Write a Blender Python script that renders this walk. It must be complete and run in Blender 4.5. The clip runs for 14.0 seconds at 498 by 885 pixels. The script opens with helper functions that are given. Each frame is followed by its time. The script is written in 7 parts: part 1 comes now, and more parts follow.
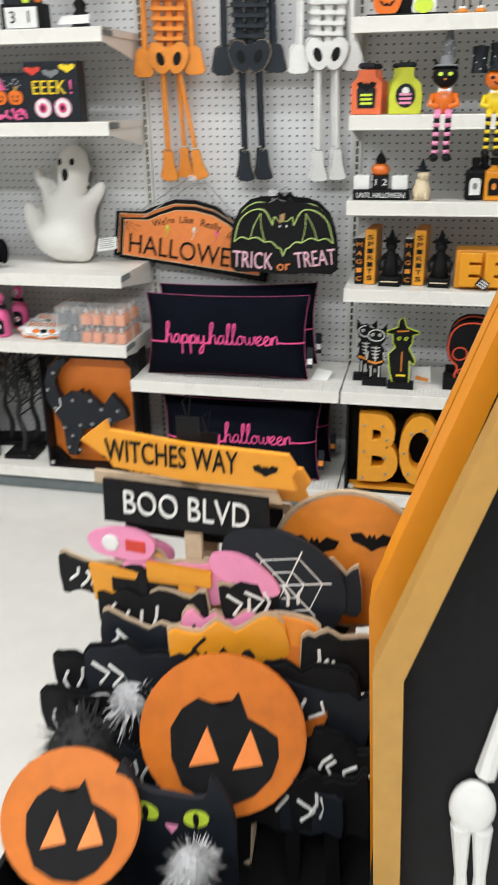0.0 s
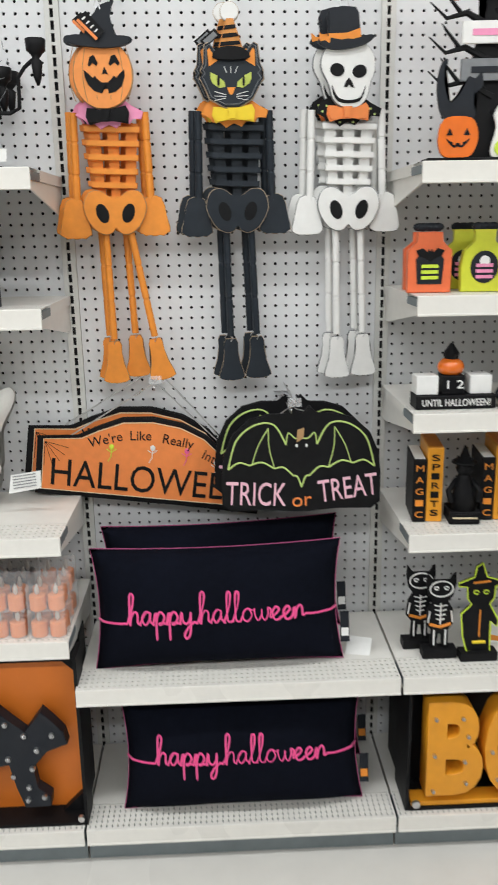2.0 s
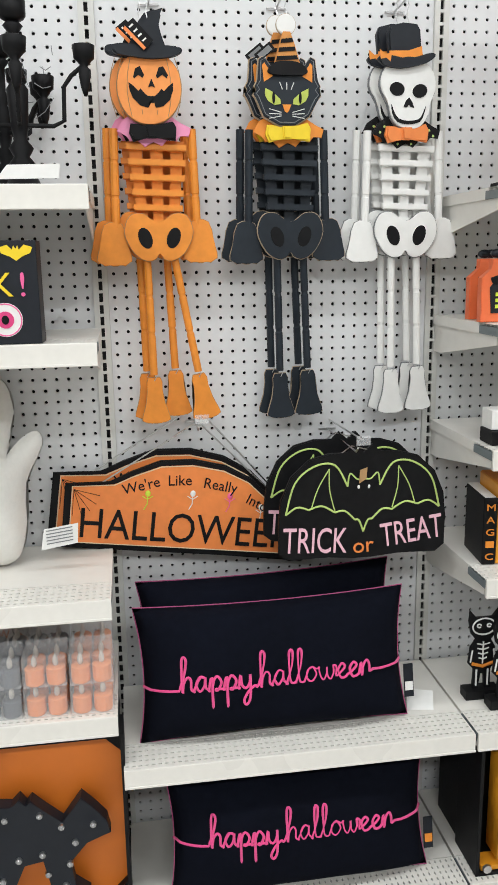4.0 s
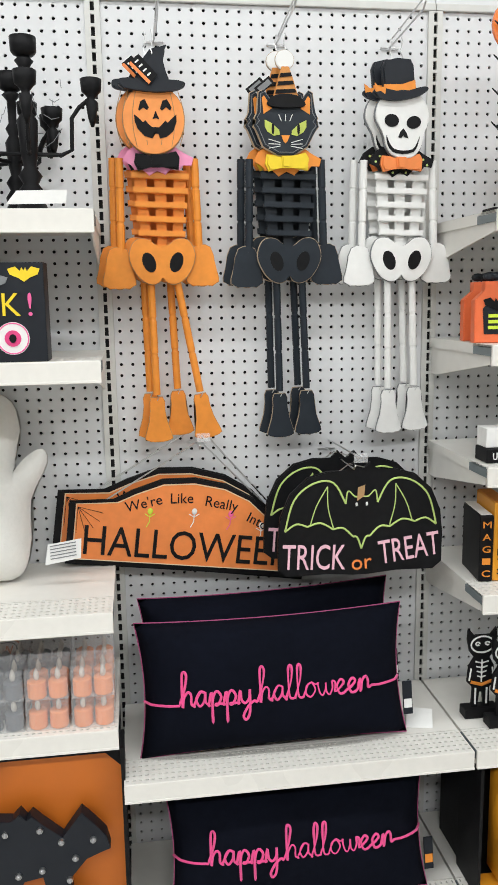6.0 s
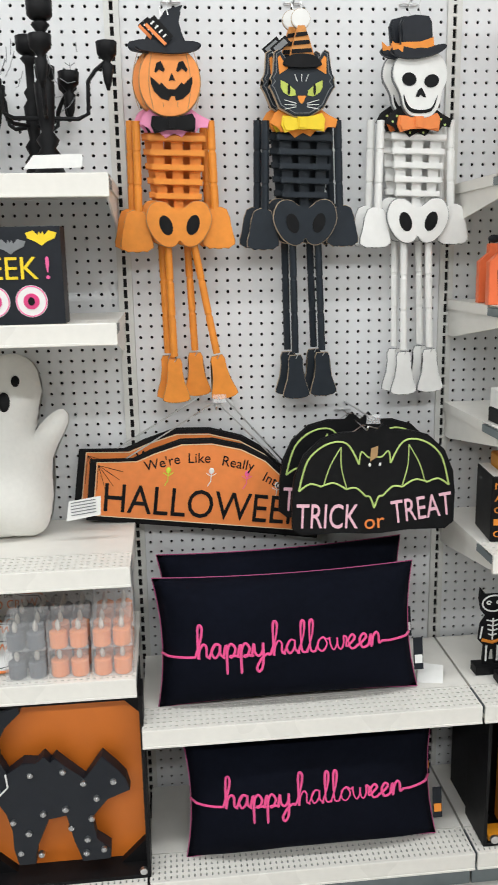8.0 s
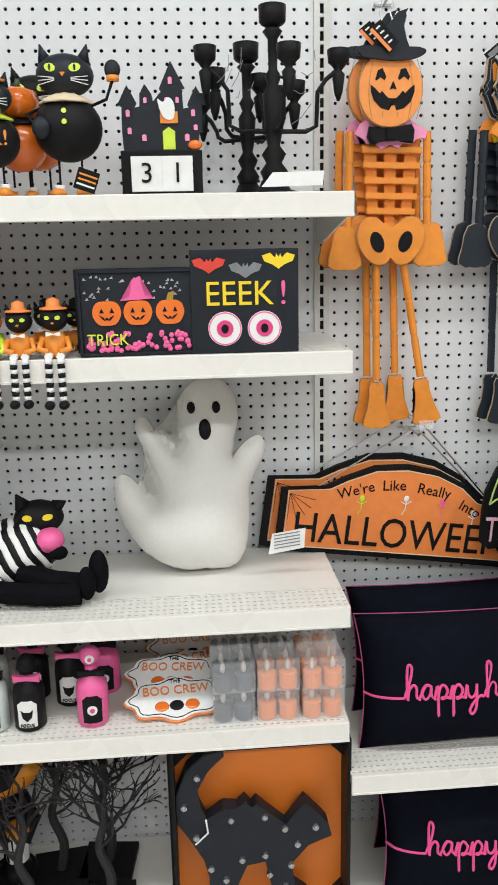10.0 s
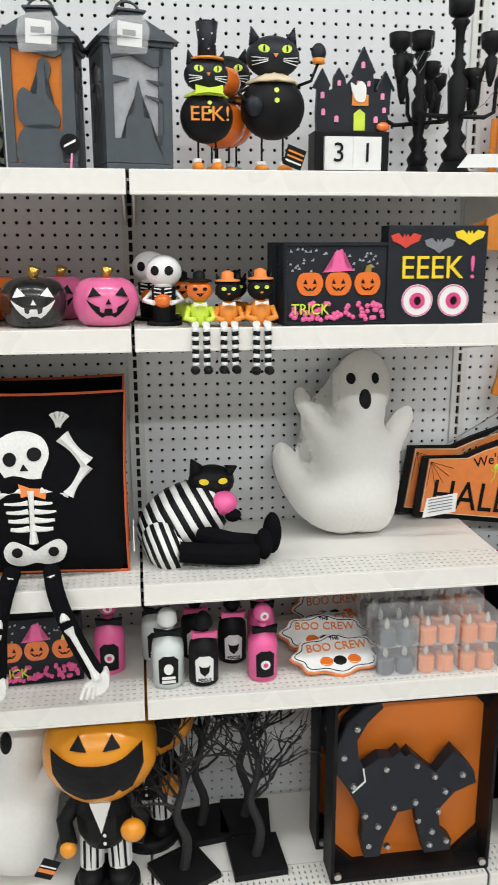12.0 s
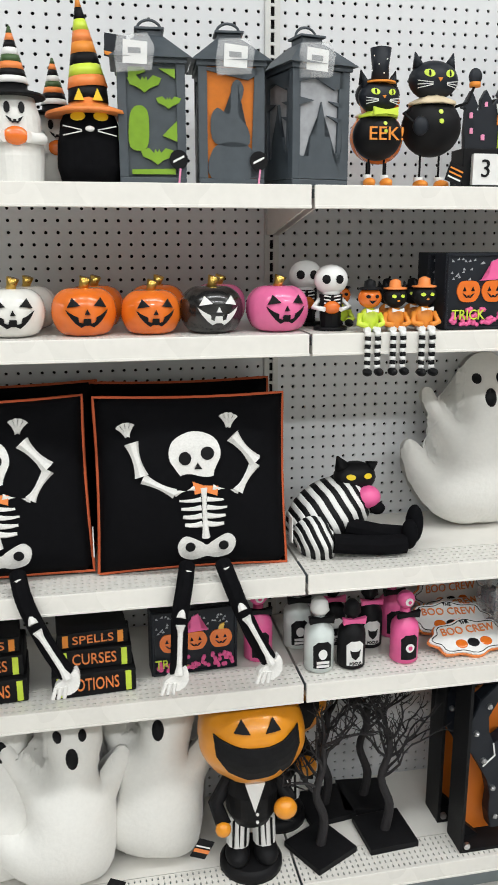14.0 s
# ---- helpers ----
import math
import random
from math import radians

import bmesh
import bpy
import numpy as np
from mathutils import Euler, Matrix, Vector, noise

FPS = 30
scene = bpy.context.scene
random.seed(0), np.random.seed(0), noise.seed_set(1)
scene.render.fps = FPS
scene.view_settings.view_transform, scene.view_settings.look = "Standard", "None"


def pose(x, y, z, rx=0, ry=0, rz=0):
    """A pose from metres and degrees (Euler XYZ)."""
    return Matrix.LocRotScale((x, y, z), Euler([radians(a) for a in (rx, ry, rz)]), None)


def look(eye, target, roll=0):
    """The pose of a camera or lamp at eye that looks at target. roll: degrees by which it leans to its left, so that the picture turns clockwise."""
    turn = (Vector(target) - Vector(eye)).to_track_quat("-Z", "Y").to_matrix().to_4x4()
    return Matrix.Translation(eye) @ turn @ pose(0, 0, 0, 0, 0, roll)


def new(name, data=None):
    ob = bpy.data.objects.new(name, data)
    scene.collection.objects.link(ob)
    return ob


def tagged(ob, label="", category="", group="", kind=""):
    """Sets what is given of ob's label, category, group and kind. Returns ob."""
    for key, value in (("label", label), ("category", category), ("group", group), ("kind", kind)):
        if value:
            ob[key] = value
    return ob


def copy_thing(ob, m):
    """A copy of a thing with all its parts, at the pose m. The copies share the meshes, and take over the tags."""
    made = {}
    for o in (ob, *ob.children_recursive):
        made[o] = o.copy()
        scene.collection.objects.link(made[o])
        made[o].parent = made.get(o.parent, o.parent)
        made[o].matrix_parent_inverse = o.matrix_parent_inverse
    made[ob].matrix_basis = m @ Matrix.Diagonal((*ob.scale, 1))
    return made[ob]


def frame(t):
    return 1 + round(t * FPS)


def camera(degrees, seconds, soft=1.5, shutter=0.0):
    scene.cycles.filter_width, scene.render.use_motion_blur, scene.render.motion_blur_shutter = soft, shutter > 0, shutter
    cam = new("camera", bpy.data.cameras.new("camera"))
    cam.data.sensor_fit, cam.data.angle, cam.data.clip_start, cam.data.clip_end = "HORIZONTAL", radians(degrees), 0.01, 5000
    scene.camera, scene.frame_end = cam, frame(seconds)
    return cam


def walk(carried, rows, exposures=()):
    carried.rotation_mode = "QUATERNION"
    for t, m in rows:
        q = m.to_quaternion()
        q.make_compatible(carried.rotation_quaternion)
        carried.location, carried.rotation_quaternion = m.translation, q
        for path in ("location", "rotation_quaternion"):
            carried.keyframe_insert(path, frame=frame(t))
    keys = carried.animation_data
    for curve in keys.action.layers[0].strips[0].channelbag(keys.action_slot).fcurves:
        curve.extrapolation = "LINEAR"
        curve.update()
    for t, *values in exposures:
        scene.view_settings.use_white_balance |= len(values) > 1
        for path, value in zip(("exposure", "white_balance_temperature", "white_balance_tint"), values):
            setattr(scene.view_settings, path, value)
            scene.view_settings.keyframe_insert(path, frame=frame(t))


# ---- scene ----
cam = camera(34.2, 14.0, soft=1.0, shutter=0.3)
PATH = [
    (0, (1.031, -2.98, 1.425), (0.627, -1.186, 0.639), -1.0),
    (0.5, (0.885, -2.728, 1.441), (0.757, -0.859, 0.74), -2.6),
    (1, (0.668, -2.53, 1.439), (0.685, -0.614, 0.865), -0.5),
    (1.5, (0.543, -2.294, 1.527), (0.573, -0.379, 0.951), -1.1),
    (2, (0.351, -2.021, 1.511), (0.423, -0.089, 0.996), -1.0),
    (2.5, (0.213, -1.899, 1.485), (0.289, 0.042, 1.01), -0.4),
    (3, (0.071, -1.858, 1.502), (0.354, 0.063, 1.022), -0.9),
    (3.2, (0.049, -1.838, 1.502), (0.338, 0.082, 1.024), -0.8),
    (5.3, (0.045, -1.842, 1.485), (0.352, 0.1, 1.117), -1.0),
    (5.5, (0.032, -1.87, 1.487), (0.353, 0.069, 1.118), -0.9),
    (6, (0.056, -1.887, 1.468), (0.332, 0.063, 1.116), -0.9),
    (6.5, (0.153, -1.894, 1.476), (0.32, 0.061, 1.085), -0.8),
    (7, (0.222, -1.932, 1.449), (0.359, 0.018, 1.025), -0.9),
    (7.2, (0.221, -1.931, 1.446), (0.369, 0.016, 1.015), -0.8),
    (9.3, (-0.236, -1.887, 1.542), (-0.017, 0.044, 1.069), -1.7),
    (9.5, (-0.257, -1.844, 1.545), (-0.07, 0.086, 1.054), -1.5),
    (10, (-0.304, -1.78, 1.536), (-0.153, 0.16, 1.073), -1.2),
    (10.5, (-0.407, -1.787, 1.534), (-0.265, 0.153, 1.068), -0.9),
    (11, (-0.58, -1.853, 1.516), (-0.458, 0.089, 1.056), -0.7),
    (11.5, (-0.654, -1.896, 1.517), (-0.465, 0.037, 1.039), -0.2),
    (12, (-0.754, -1.827, 1.505), (-0.49, 0.097, 1.029), -0.1),
    (12.5, (-0.832, -1.746, 1.5), (-0.566, 0.179, 1.028), -0.3),
    (13, (-0.921, -1.773, 1.507), (-0.577, 0.136, 1.022), 0.1),
    (13.5, (-1.084, -1.823, 1.526), (-0.709, 0.082, 1.047), 0.1),
    (14, (-1.177, -1.856, 1.525), (-0.804, 0.05, 1.049), -0.1),
]
walk(cam, [(t, look(eye, target, roll)) for t, eye, target, roll in PATH], exposures=[(0, 0.12), (0.5, 0.14), (1.2, -0.02), (3.0, 0.0), (5.3, 0.08), (7.2, 0.12), (9.3, 0.03), (14, 0.03)])

# ---- light ----
world = bpy.data.worlds.new("world")
scene.world = world
world.use_nodes = True
world.node_tree.nodes["Background"].inputs[0].default_value = (0.9, 0.95, 1.0, 1)
world.node_tree.nodes["Background"].inputs[1].default_value = 0.3
CEIL = 3.9
for lx in (-3.0, 0.0, 3.0):
    for ly in (-4.6, -1.7):
        lamp = bpy.data.lights.new("ceiling_tube_lamp", "AREA")
        lamp.shape, lamp.size, lamp.size_y, lamp.energy = "RECTANGLE", 2.4, 0.3, (84 if ly < -3 else 40)
        lamp.color = (0.965, 0.99, 1.0)
        new("ceiling_tube_lamp", lamp).matrix_world = pose(lx, ly, CEIL - 0.09)

# ---- materials ----
MATS = {}


def mat(name, colour, rough=0.5, metal=0.0, vary=0.12, scale=40.0, bump=0.05, sheen=0.0, coat=0.0, alpha=1.0, glass=False, spec=0.5):
    """A node material with two scales of tone, a fine relief and a slightly uneven gloss."""
    if name in MATS:
        return MATS[name]
    m = bpy.data.materials.new(name)
    m.use_nodes = True
    nt = m.node_tree
    b = nt.nodes["Principled BSDF"]
    co = nt.nodes.new("ShaderNodeTexCoord")
    fine, wide = nt.nodes.new("ShaderNodeTexNoise"), nt.nodes.new("ShaderNodeTexNoise")
    fine.inputs["Scale"].default_value, wide.inputs["Scale"].default_value = scale * 4, scale * 0.35
    fine.inputs["Detail"].default_value, wide.inputs["Detail"].default_value = 3, 2
    for n in (fine, wide):
        nt.links.new(co.outputs["Object"], n.inputs["Vector"])
    mix = nt.nodes.new("ShaderNodeMath")
    mix.operation = "ADD"
    nt.links.new(fine.outputs["Fac"], mix.inputs[0])
    nt.links.new(wide.outputs["Fac"], mix.inputs[1])
    ramp = nt.nodes.new("ShaderNodeMapRange")
    ramp.inputs[1].default_value, ramp.inputs[2].default_value = 0.6, 1.4
    ramp.inputs[3].default_value, ramp.inputs[4].default_value = 1 - vary, 1 + vary
    nt.links.new(mix.outputs[0], ramp.inputs[0])
    mul = nt.nodes.new("ShaderNodeVectorMath")
    mul.operation = "SCALE"
    mul.inputs[0].default_value = colour
    nt.links.new(ramp.outputs[0], mul.inputs["Scale"])
    nt.links.new(mul.outputs[0], b.inputs["Base Color"])
    rr = nt.nodes.new("ShaderNodeMapRange")
    rr.inputs[1].default_value, rr.inputs[2].default_value = 0.3, 0.7
    rr.inputs[3].default_value, rr.inputs[4].default_value = max(0.02, rough - 0.07), min(1, rough + 0.07)
    nt.links.new(wide.outputs["Fac"], rr.inputs[0])
    nt.links.new(rr.outputs[0], b.inputs["Roughness"])
    if bump:
        bu = nt.nodes.new("ShaderNodeBump")
        bu.inputs["Strength"].default_value, bu.inputs["Distance"].default_value = min(1, bump * 4), 0.001
        nt.links.new(fine.outputs["Fac"], bu.inputs["Height"])
        nt.links.new(bu.outputs[0], b.inputs["Normal"])
    b.inputs["Metallic"].default_value = metal
    b.inputs["Specular IOR Level"].default_value = spec
    b.inputs["Sheen Weight"].default_value = sheen
    b.inputs["Coat Weight"].default_value = coat
    b.inputs["Alpha"].default_value = alpha
    if glass:
        b.inputs["Transmission Weight"].default_value = 1.0
        b.inputs["IOR"].default_value = 1.3
    MATS[name] = m
    return m


PEG = mat("pegboard_paint", (0.73, 0.74, 0.75), 0.45, vary=0.03, scale=6, bump=0.02)
SHELF = mat("shelf_enamel", (0.78, 0.76, 0.71), 0.35, vary=0.04, scale=8, bump=0.02)
LIP = mat("price_channel_plastic", (0.80, 0.78, 0.73), 0.3, vary=0.04, scale=14, bump=0.02)
KICK = mat("kick_and_slot_shade_grey", (0.17, 0.20, 0.21), 0.5, vary=0.12, scale=7)
# near-black that stands in for the shade inside holes and slots
HOLE_SHADE = mat("hole_shade_black", (0.02, 0.02, 0.02), 0.9)
SLOT = mat("upright_steel", (0.66, 0.66, 0.63), 0.4, vary=0.06, scale=10)
FLOOR = mat("polished_floor", (0.68, 0.66, 0.62), 0.22, vary=0.05, scale=3, bump=0.01)
WALL = mat("store_wall", (0.72, 0.72, 0.70), 0.7, vary=0.05, scale=4)
CEILM = mat("ceiling_board", (0.75, 0.75, 0.74), 0.9, vary=0.05, scale=30)
ORANGE = mat("orange_paint", (0.80, 0.27, 0.03), 0.5, vary=0.12, scale=14)
ORANGE2 = mat("orange_bright_paint", (0.85, 0.25, 0.06), 0.45, vary=0.1, scale=14)
AMBER = mat("amber_paint", (0.80, 0.33, 0.02), 0.4, vary=0.08, scale=10)
BLACK = mat("black_paint", (0.009, 0.009, 0.010), 0.5, vary=0.3, scale=14, spec=0.14)
NAVY = mat("charcoal_paint", (0.011, 0.014, 0.020), 0.5, vary=0.2, scale=12, spec=0.3)
CATBLUE = mat("blue_charcoal_paint", (0.015, 0.021, 0.029), 0.5, vary=0.2, scale=12, spec=0.3)
CATEYE = mat("pale_lime_paint", (0.50, 0.58, 0.10), 0.5, vary=0.15, scale=30)
PALEP = mat("pale_pink_letter", (0.88, 0.52, 0.62), 0.5, vary=0.06, scale=20)
SLATE = mat("slate_grey_metal", (0.055, 0.068, 0.08), 0.5, vary=0.2, scale=12)
WHITE = mat("white_paint", (0.82, 0.82, 0.80), 0.45, vary=0.05, scale=14)
PAPER = mat("white_paper", (0.82, 0.82, 0.80), 0.7, vary=0.05, scale=20)
PINK = mat("pink_paint", (0.85, 0.13, 0.35), 0.4, vary=0.08, scale=14)
LPINK = mat("light_pink_paint", (0.86, 0.30, 0.50), 0.5, vary=0.08, scale=14)
HOT = mat("hot_pink_cord", (0.85, 0.07, 0.28), 0.7, vary=0.12, scale=60, sheen=0.3)
YELLOW = mat("yellow_paint", (0.85, 0.62, 0.02), 0.45, vary=0.08, scale=14)
LIME = mat("lime_paint", (0.62, 0.78, 0.06), 0.4, vary=0.08, scale=14)
GREEN = mat("pale_green_line", (0.50, 0.65, 0.20), 0.5, vary=0.1, scale=14)
TEAL = mat("dark_green_paint", (0.05, 0.10, 0.03), 0.5, vary=0.15, scale=14)
GOLD = mat("gold_metal", (0.65, 0.42, 0.10), 0.28, metal=1.0, vary=0.15, scale=30)
STEEL = mat("steel_wire", (0.6, 0.6, 0.6), 0.3, metal=1.0, vary=0.1, scale=30)
VELVET = mat("black_velvet", (0.005, 0.006, 0.011), 0.95, vary=0.25, scale=18, bump=0.12, sheen=0.0, spec=0.05)
CLOTH = mat("black_cotton", (0.006, 0.006, 0.007), 0.95, vary=0.25, scale=18, bump=0.12, spec=0.05)
FLEECE = mat("white_fleece", (0.80, 0.79, 0.75), 0.95, vary=0.04, scale=25, bump=0.2, sheen=0.3)
STITCH = mat("white_embroidery", (0.78, 0.77, 0.74), 0.8, vary=0.12, scale=60, bump=0.2)
RUST = mat("orange_piping", (0.55, 0.10, 0.03), 0.8, vary=0.1, scale=40)
WOOD = mat("raw_wood", (0.45, 0.27, 0.12), 0.6, vary=0.2, scale=12, bump=0.1)
MDF = mat("raw_board_edge", (0.50, 0.38, 0.26), 0.8, vary=0.15, scale=20, bump=0.1)
RED = mat("red_paint", (0.65, 0.05, 0.03), 0.45, vary=0.1, scale=14)
MAROON = mat("maroon_glass", (0.10, 0.02, 0.03), 0.2, vary=0.2, scale=14, coat=0.5)
GREY = mat("grey_paint", (0.20, 0.21, 0.22), 0.6, vary=0.15, scale=14)
CLEAR = mat("clear_plastic", (0.92, 0.93, 0.94), 0.08, vary=0.02, alpha=0.22, bump=0)
FROST = mat("frosted_pane", (0.38, 0.39, 0.41), 0.4, vary=0.3, scale=12)
SKIN = mat("cream_paint", (0.75, 0.62, 0.42), 0.5, vary=0.1, scale=14)
MAGENTA = mat("magenta_gloss", (0.72, 0.06, 0.22), 0.3, vary=0.08, scale=14)
MINT = mat("frosted_white_glass", (0.66, 0.72, 0.70), 0.25, vary=0.06, scale=14, coat=0.3)


# ---- mesh helpers ----
def part(name, bm, material, parent=None, label=""):
    me = bpy.data.meshes.new(name)
    bmesh.ops.recalc_face_normals(bm, faces=bm.faces)
    bm.to_mesh(me)
    bm.free()
    me.materials.append(material)
    ob = new(name, me)
    ob.parent = parent
    if label:
        ob["label"] = label
    return ob


def thing(name, x, y, z, label, category, group="", turn=0.0):
    e = new(name)
    e.matrix_world = pose(x, y, z, 0, 0, turn)
    e.empty_display_size = 0.05
    return tagged(e, label, category, group)


def smooth(ob):
    for p in ob.data.polygons:
        p.use_smooth = True
    return ob


def box(x0, x1, y0, y1, z0, z1, bevel=0.0, bm=None):
    bm = bm or bmesh.new()
    v = [bm.verts.new((x, y, z)) for x in (x0, x1) for y in (y0, y1) for z in (z0, z1)]
    fs = [bm.faces.new([v[i] for i in f]) for f in ((0, 1, 3, 2), (4, 6, 7, 5), (0, 4, 5, 1), (2, 3, 7, 6), (0, 2, 6, 4), (1, 5, 7, 3))]
    if bevel:
        es = list({e for f in fs for e in f.edges})
        bmesh.ops.bevel(bm, geom=es, offset=bevel, segments=2, affect="EDGES", profile=0.6)
    return bm


def rod(p, q, r0, r1=None, n=10, bm=None):
    bm = bm or bmesh.new()
    p, q = Vector(p), Vector(q)
    r1 = r0 if r1 is None else r1
    d = q - p
    m = Matrix.Translation((p + q) / 2) @ d.to_track_quat("Z", "Y").to_matrix().to_4x4()
    bmesh.ops.create_cone(bm, cap_ends=True, segments=n, radius1=max(r0, 1e-5), radius2=max(r1, 1e-5), depth=d.length, matrix=m)
    return bm


def ball(c, r, bm=None, n=16, m=10):
    bm = bm or bmesh.new()
    r = r if hasattr(r, "__len__") else (r, r, r)
    bmesh.ops.create_uvsphere(bm, u_segments=n, v_segments=m, radius=1, matrix=Matrix.Translation(c) @ Matrix.Diagonal((*r, 1)))
    return bm


def lathe(profile, n=20, bm=None, at=(0, 0, 0), wave=None):
    """A turned body from (radius, height) pairs; wave(a) scales the radius round it."""
    bm = bm or bmesh.new()
    rings = []
    for r, z in profile:
        rings.append([bm.verts.new((at[0] + r * (wave(a) if wave else 1) * math.cos(a), at[1] + r * (wave(a) if wave else 1) * math.sin(a), at[2] + z))
                      for a in (2 * math.pi * i / n for i in range(n))])
    for a, b in zip(rings, rings[1:]):
        for i in range(n):
            bm.faces.new((a[i], a[(i + 1) % n], b[(i + 1) % n], b[i]))
    bm.faces.new(rings[0][::-1])
    bm.faces.new(rings[-1])
    return bm


def plate(pts, y0, y1, bevel=0.0, bm=None):
    """A flat board: an outline in x and z, from y0 (front) to y1."""
    bm = bm or bmesh.new()
    a = [bm.verts.new((x, y0, z)) for x, z in pts]
    b = [bm.verts.new((x, y1, z)) for x, z in pts]
    front = bm.faces.new(a)
    bm.faces.new(b[::-1])
    for i in range(len(a)):
        j = (i + 1) % len(a)
        bm.faces.new((a[j], a[i], b[i], b[j]))
    if bevel:
        bmesh.ops.bevel(bm, geom=list(front.edges), offset=bevel, segments=2, affect="EDGES")
    bmesh.ops.triangulate(bm, faces=[f for f in bm.faces if len(f.verts) > 4])
    return bm


def spline(pts, steps=5, closed=False):
    """Points along a smooth curve through pts."""
    pts = [Vector(p) for p in pts]
    n, out = len(pts), []
    for i in range(n if closed else n - 1):
        g = (lambda k: pts[k % n]) if closed else (lambda k: pts[min(max(k, 0), n - 1)])
        a, b, c, d = g(i - 1), g(i), g(i + 1), g(i + 2)
        for s in range(steps):
            t = s / steps
            out.append(0.5 * (2 * b + (c - a) * t + (2 * a - 5 * b + 4 * c - d) * t * t + (3 * b - a - 3 * c + d) * t ** 3))
    return out if closed else out + [pts[-1]]


def blob(pts, steps=4):
    return [(p.x, p.y) for p in spline([(x, z, 0) for x, z in pts], steps, True)]


def oval(cx, cz, rx, rz, n=16, tilt=0.0):
    c, s = math.cos(tilt), math.sin(tilt)
    return [(cx + rx * math.cos(a) * c - rz * math.sin(a) * s, cz + rx * math.cos(a) * s + rz * math.sin(a) * c)
            for a in (2 * math.pi * i / n for i in range(n))]


def tube(pts, r, n=6, bm=None):
    """A cord along a line of points."""
    bm = bm or bmesh.new()
    pts = [Vector(p) for p in pts]
    rings = []
    for i, p in enumerate(pts):
        d = (pts[min(i + 1, len(pts) - 1)] - pts[max(i - 1, 0)])
        d = d.normalized() if d.length > 1e-9 else Vector((0, 0, 1))
        side = d.cross(Vector((0, 1, 0)))
        side = side.normalized() if side.length > 1e-3 else Vector((1, 0, 0))
        up = side.cross(d)
        rr = r(i / max(1, len(pts) - 1)) if callable(r) else r
        rings.append([bm.verts.new(p + rr * (math.cos(a) * side + math.sin(a) * up)) for a in (2 * math.pi * k / n for k in range(n))])
    for a, b in zip(rings, rings[1:]):
        for i in range(n):
            bm.faces.new((a[i], a[(i + 1) % n], b[(i + 1) % n], b[i]))
    bm.faces.new(rings[0][::-1])
    bm.faces.new(rings[-1])
    return bm


def words(name, body, size, material, parent, x, y, z, width=None, squash=1.0, tilt=0.0, depth=0.0012, label=""):
    """Raised letters, centred at x, z, their backs at y and facing the aisle."""
    cu = bpy.data.curves.new(name, "FONT")
    cu.body, cu.size, cu.extrude, cu.align_x, cu.align_y, cu.resolution_u = body, size, depth, "CENTER", "CENTER", 3
    tmp = new(name, cu)
    me = bpy.data.meshes.new_from_object(tmp.evaluated_get(bpy.context.evaluated_depsgraph_get()))
    bpy.data.objects.remove(tmp)
    me.name = name
    xs = [v.co.x for v in me.vertices]
    k = width / (max(xs) - min(xs)) if width else 1.0
    me.transform(pose(x, y, z, 90, -tilt, 0) @ Matrix.Diagonal((k, squash, 1, 1)))
    me.materials.clear()
    me.materials.append(material)
    ob = new(name, me)
    ob.parent = parent
    if label:
        ob["label"] = label
    return ob


def cushion(w, h, d, sag=0.06, n=18):
    """A stuffed pillow standing upright, its base on z = 0, with drawn-in sides and pointed corners."""
    bm = bmesh.new()
    grid = {}
    for side in (-1, 1):
        for i in range(n + 1):
            for j in range(n + 1):
                u, v = 2 * i / n - 1, 2 * j / n - 1
                edge = abs(u) == 1 or abs(v) == 1
                if edge and side == 1:
                    grid[side, i, j] = grid[-1, i, j]
                    continue
                fat = (max(0, 1 - abs(u) ** 3.4) * max(0, 1 - abs(v) ** 3.4)) ** 0.55
                x = u * w / 2 * (1 - sag * (1 - v * v))
                z = v * h / 2 * (1 - sag * 1.2 * (1 - u * u))
                wob = 0.006 * noise.noise(Vector((x * 9, z * 9, side * 3 + w)))
                grid[side, i, j] = bm.verts.new((x, side * (d / 2 * fat) + wob * fat, z + h / 2))
    for side in (-1, 1):
        for i in range(n):
            for j in range(n):
                bm.faces.new([grid[side, a, b] for a, b in ((i, j), (i + 1, j), (i + 1, j + 1), (i, j + 1))])
    return bm


# ---- structure ----
S = 0.762
HZ = 2.36
structure = lambda ob, label: tagged(ob, label, "", "", "structure")
structure(part("floor", box(-9, 9, -9, 0.6, -0.1, 0), FLOOR), "pale polished store floor with a soft shine")
structure(part("ceiling", box(-9, 9, -9, 0.6, CEIL, CEIL + 0.1), CEILM), "white ceiling boards")
structure(part("wall_north", box(-9, 9, 0.6, 0.75, 0, CEIL), WALL), "plain white store wall")
structure(part("wall_south", box(-9, 9, -9.15, -9, 0, CEIL), WALL), "plain white store wall")
structure(part("wall_west", box(-9.15, -9, -9, 0.6, 0, CEIL), WALL), "plain white store wall")
structure(part("wall_east", box(9, 9.15, -9, 0.6, 0, CEIL), WALL), "plain white store wall")
for lx in (-3.0, 0.0, 3.0):
    for ly in (-4.6, -1.7):
        e = thing("ceiling_light", lx, ly, CEIL, "long white fluorescent ceiling light fixture", "ceiling light", "ceiling lights")
        part("housing", box(-1.25, 1.25, -0.2, 0.2, -0.07, -0.002, 0.01), WHITE, e)


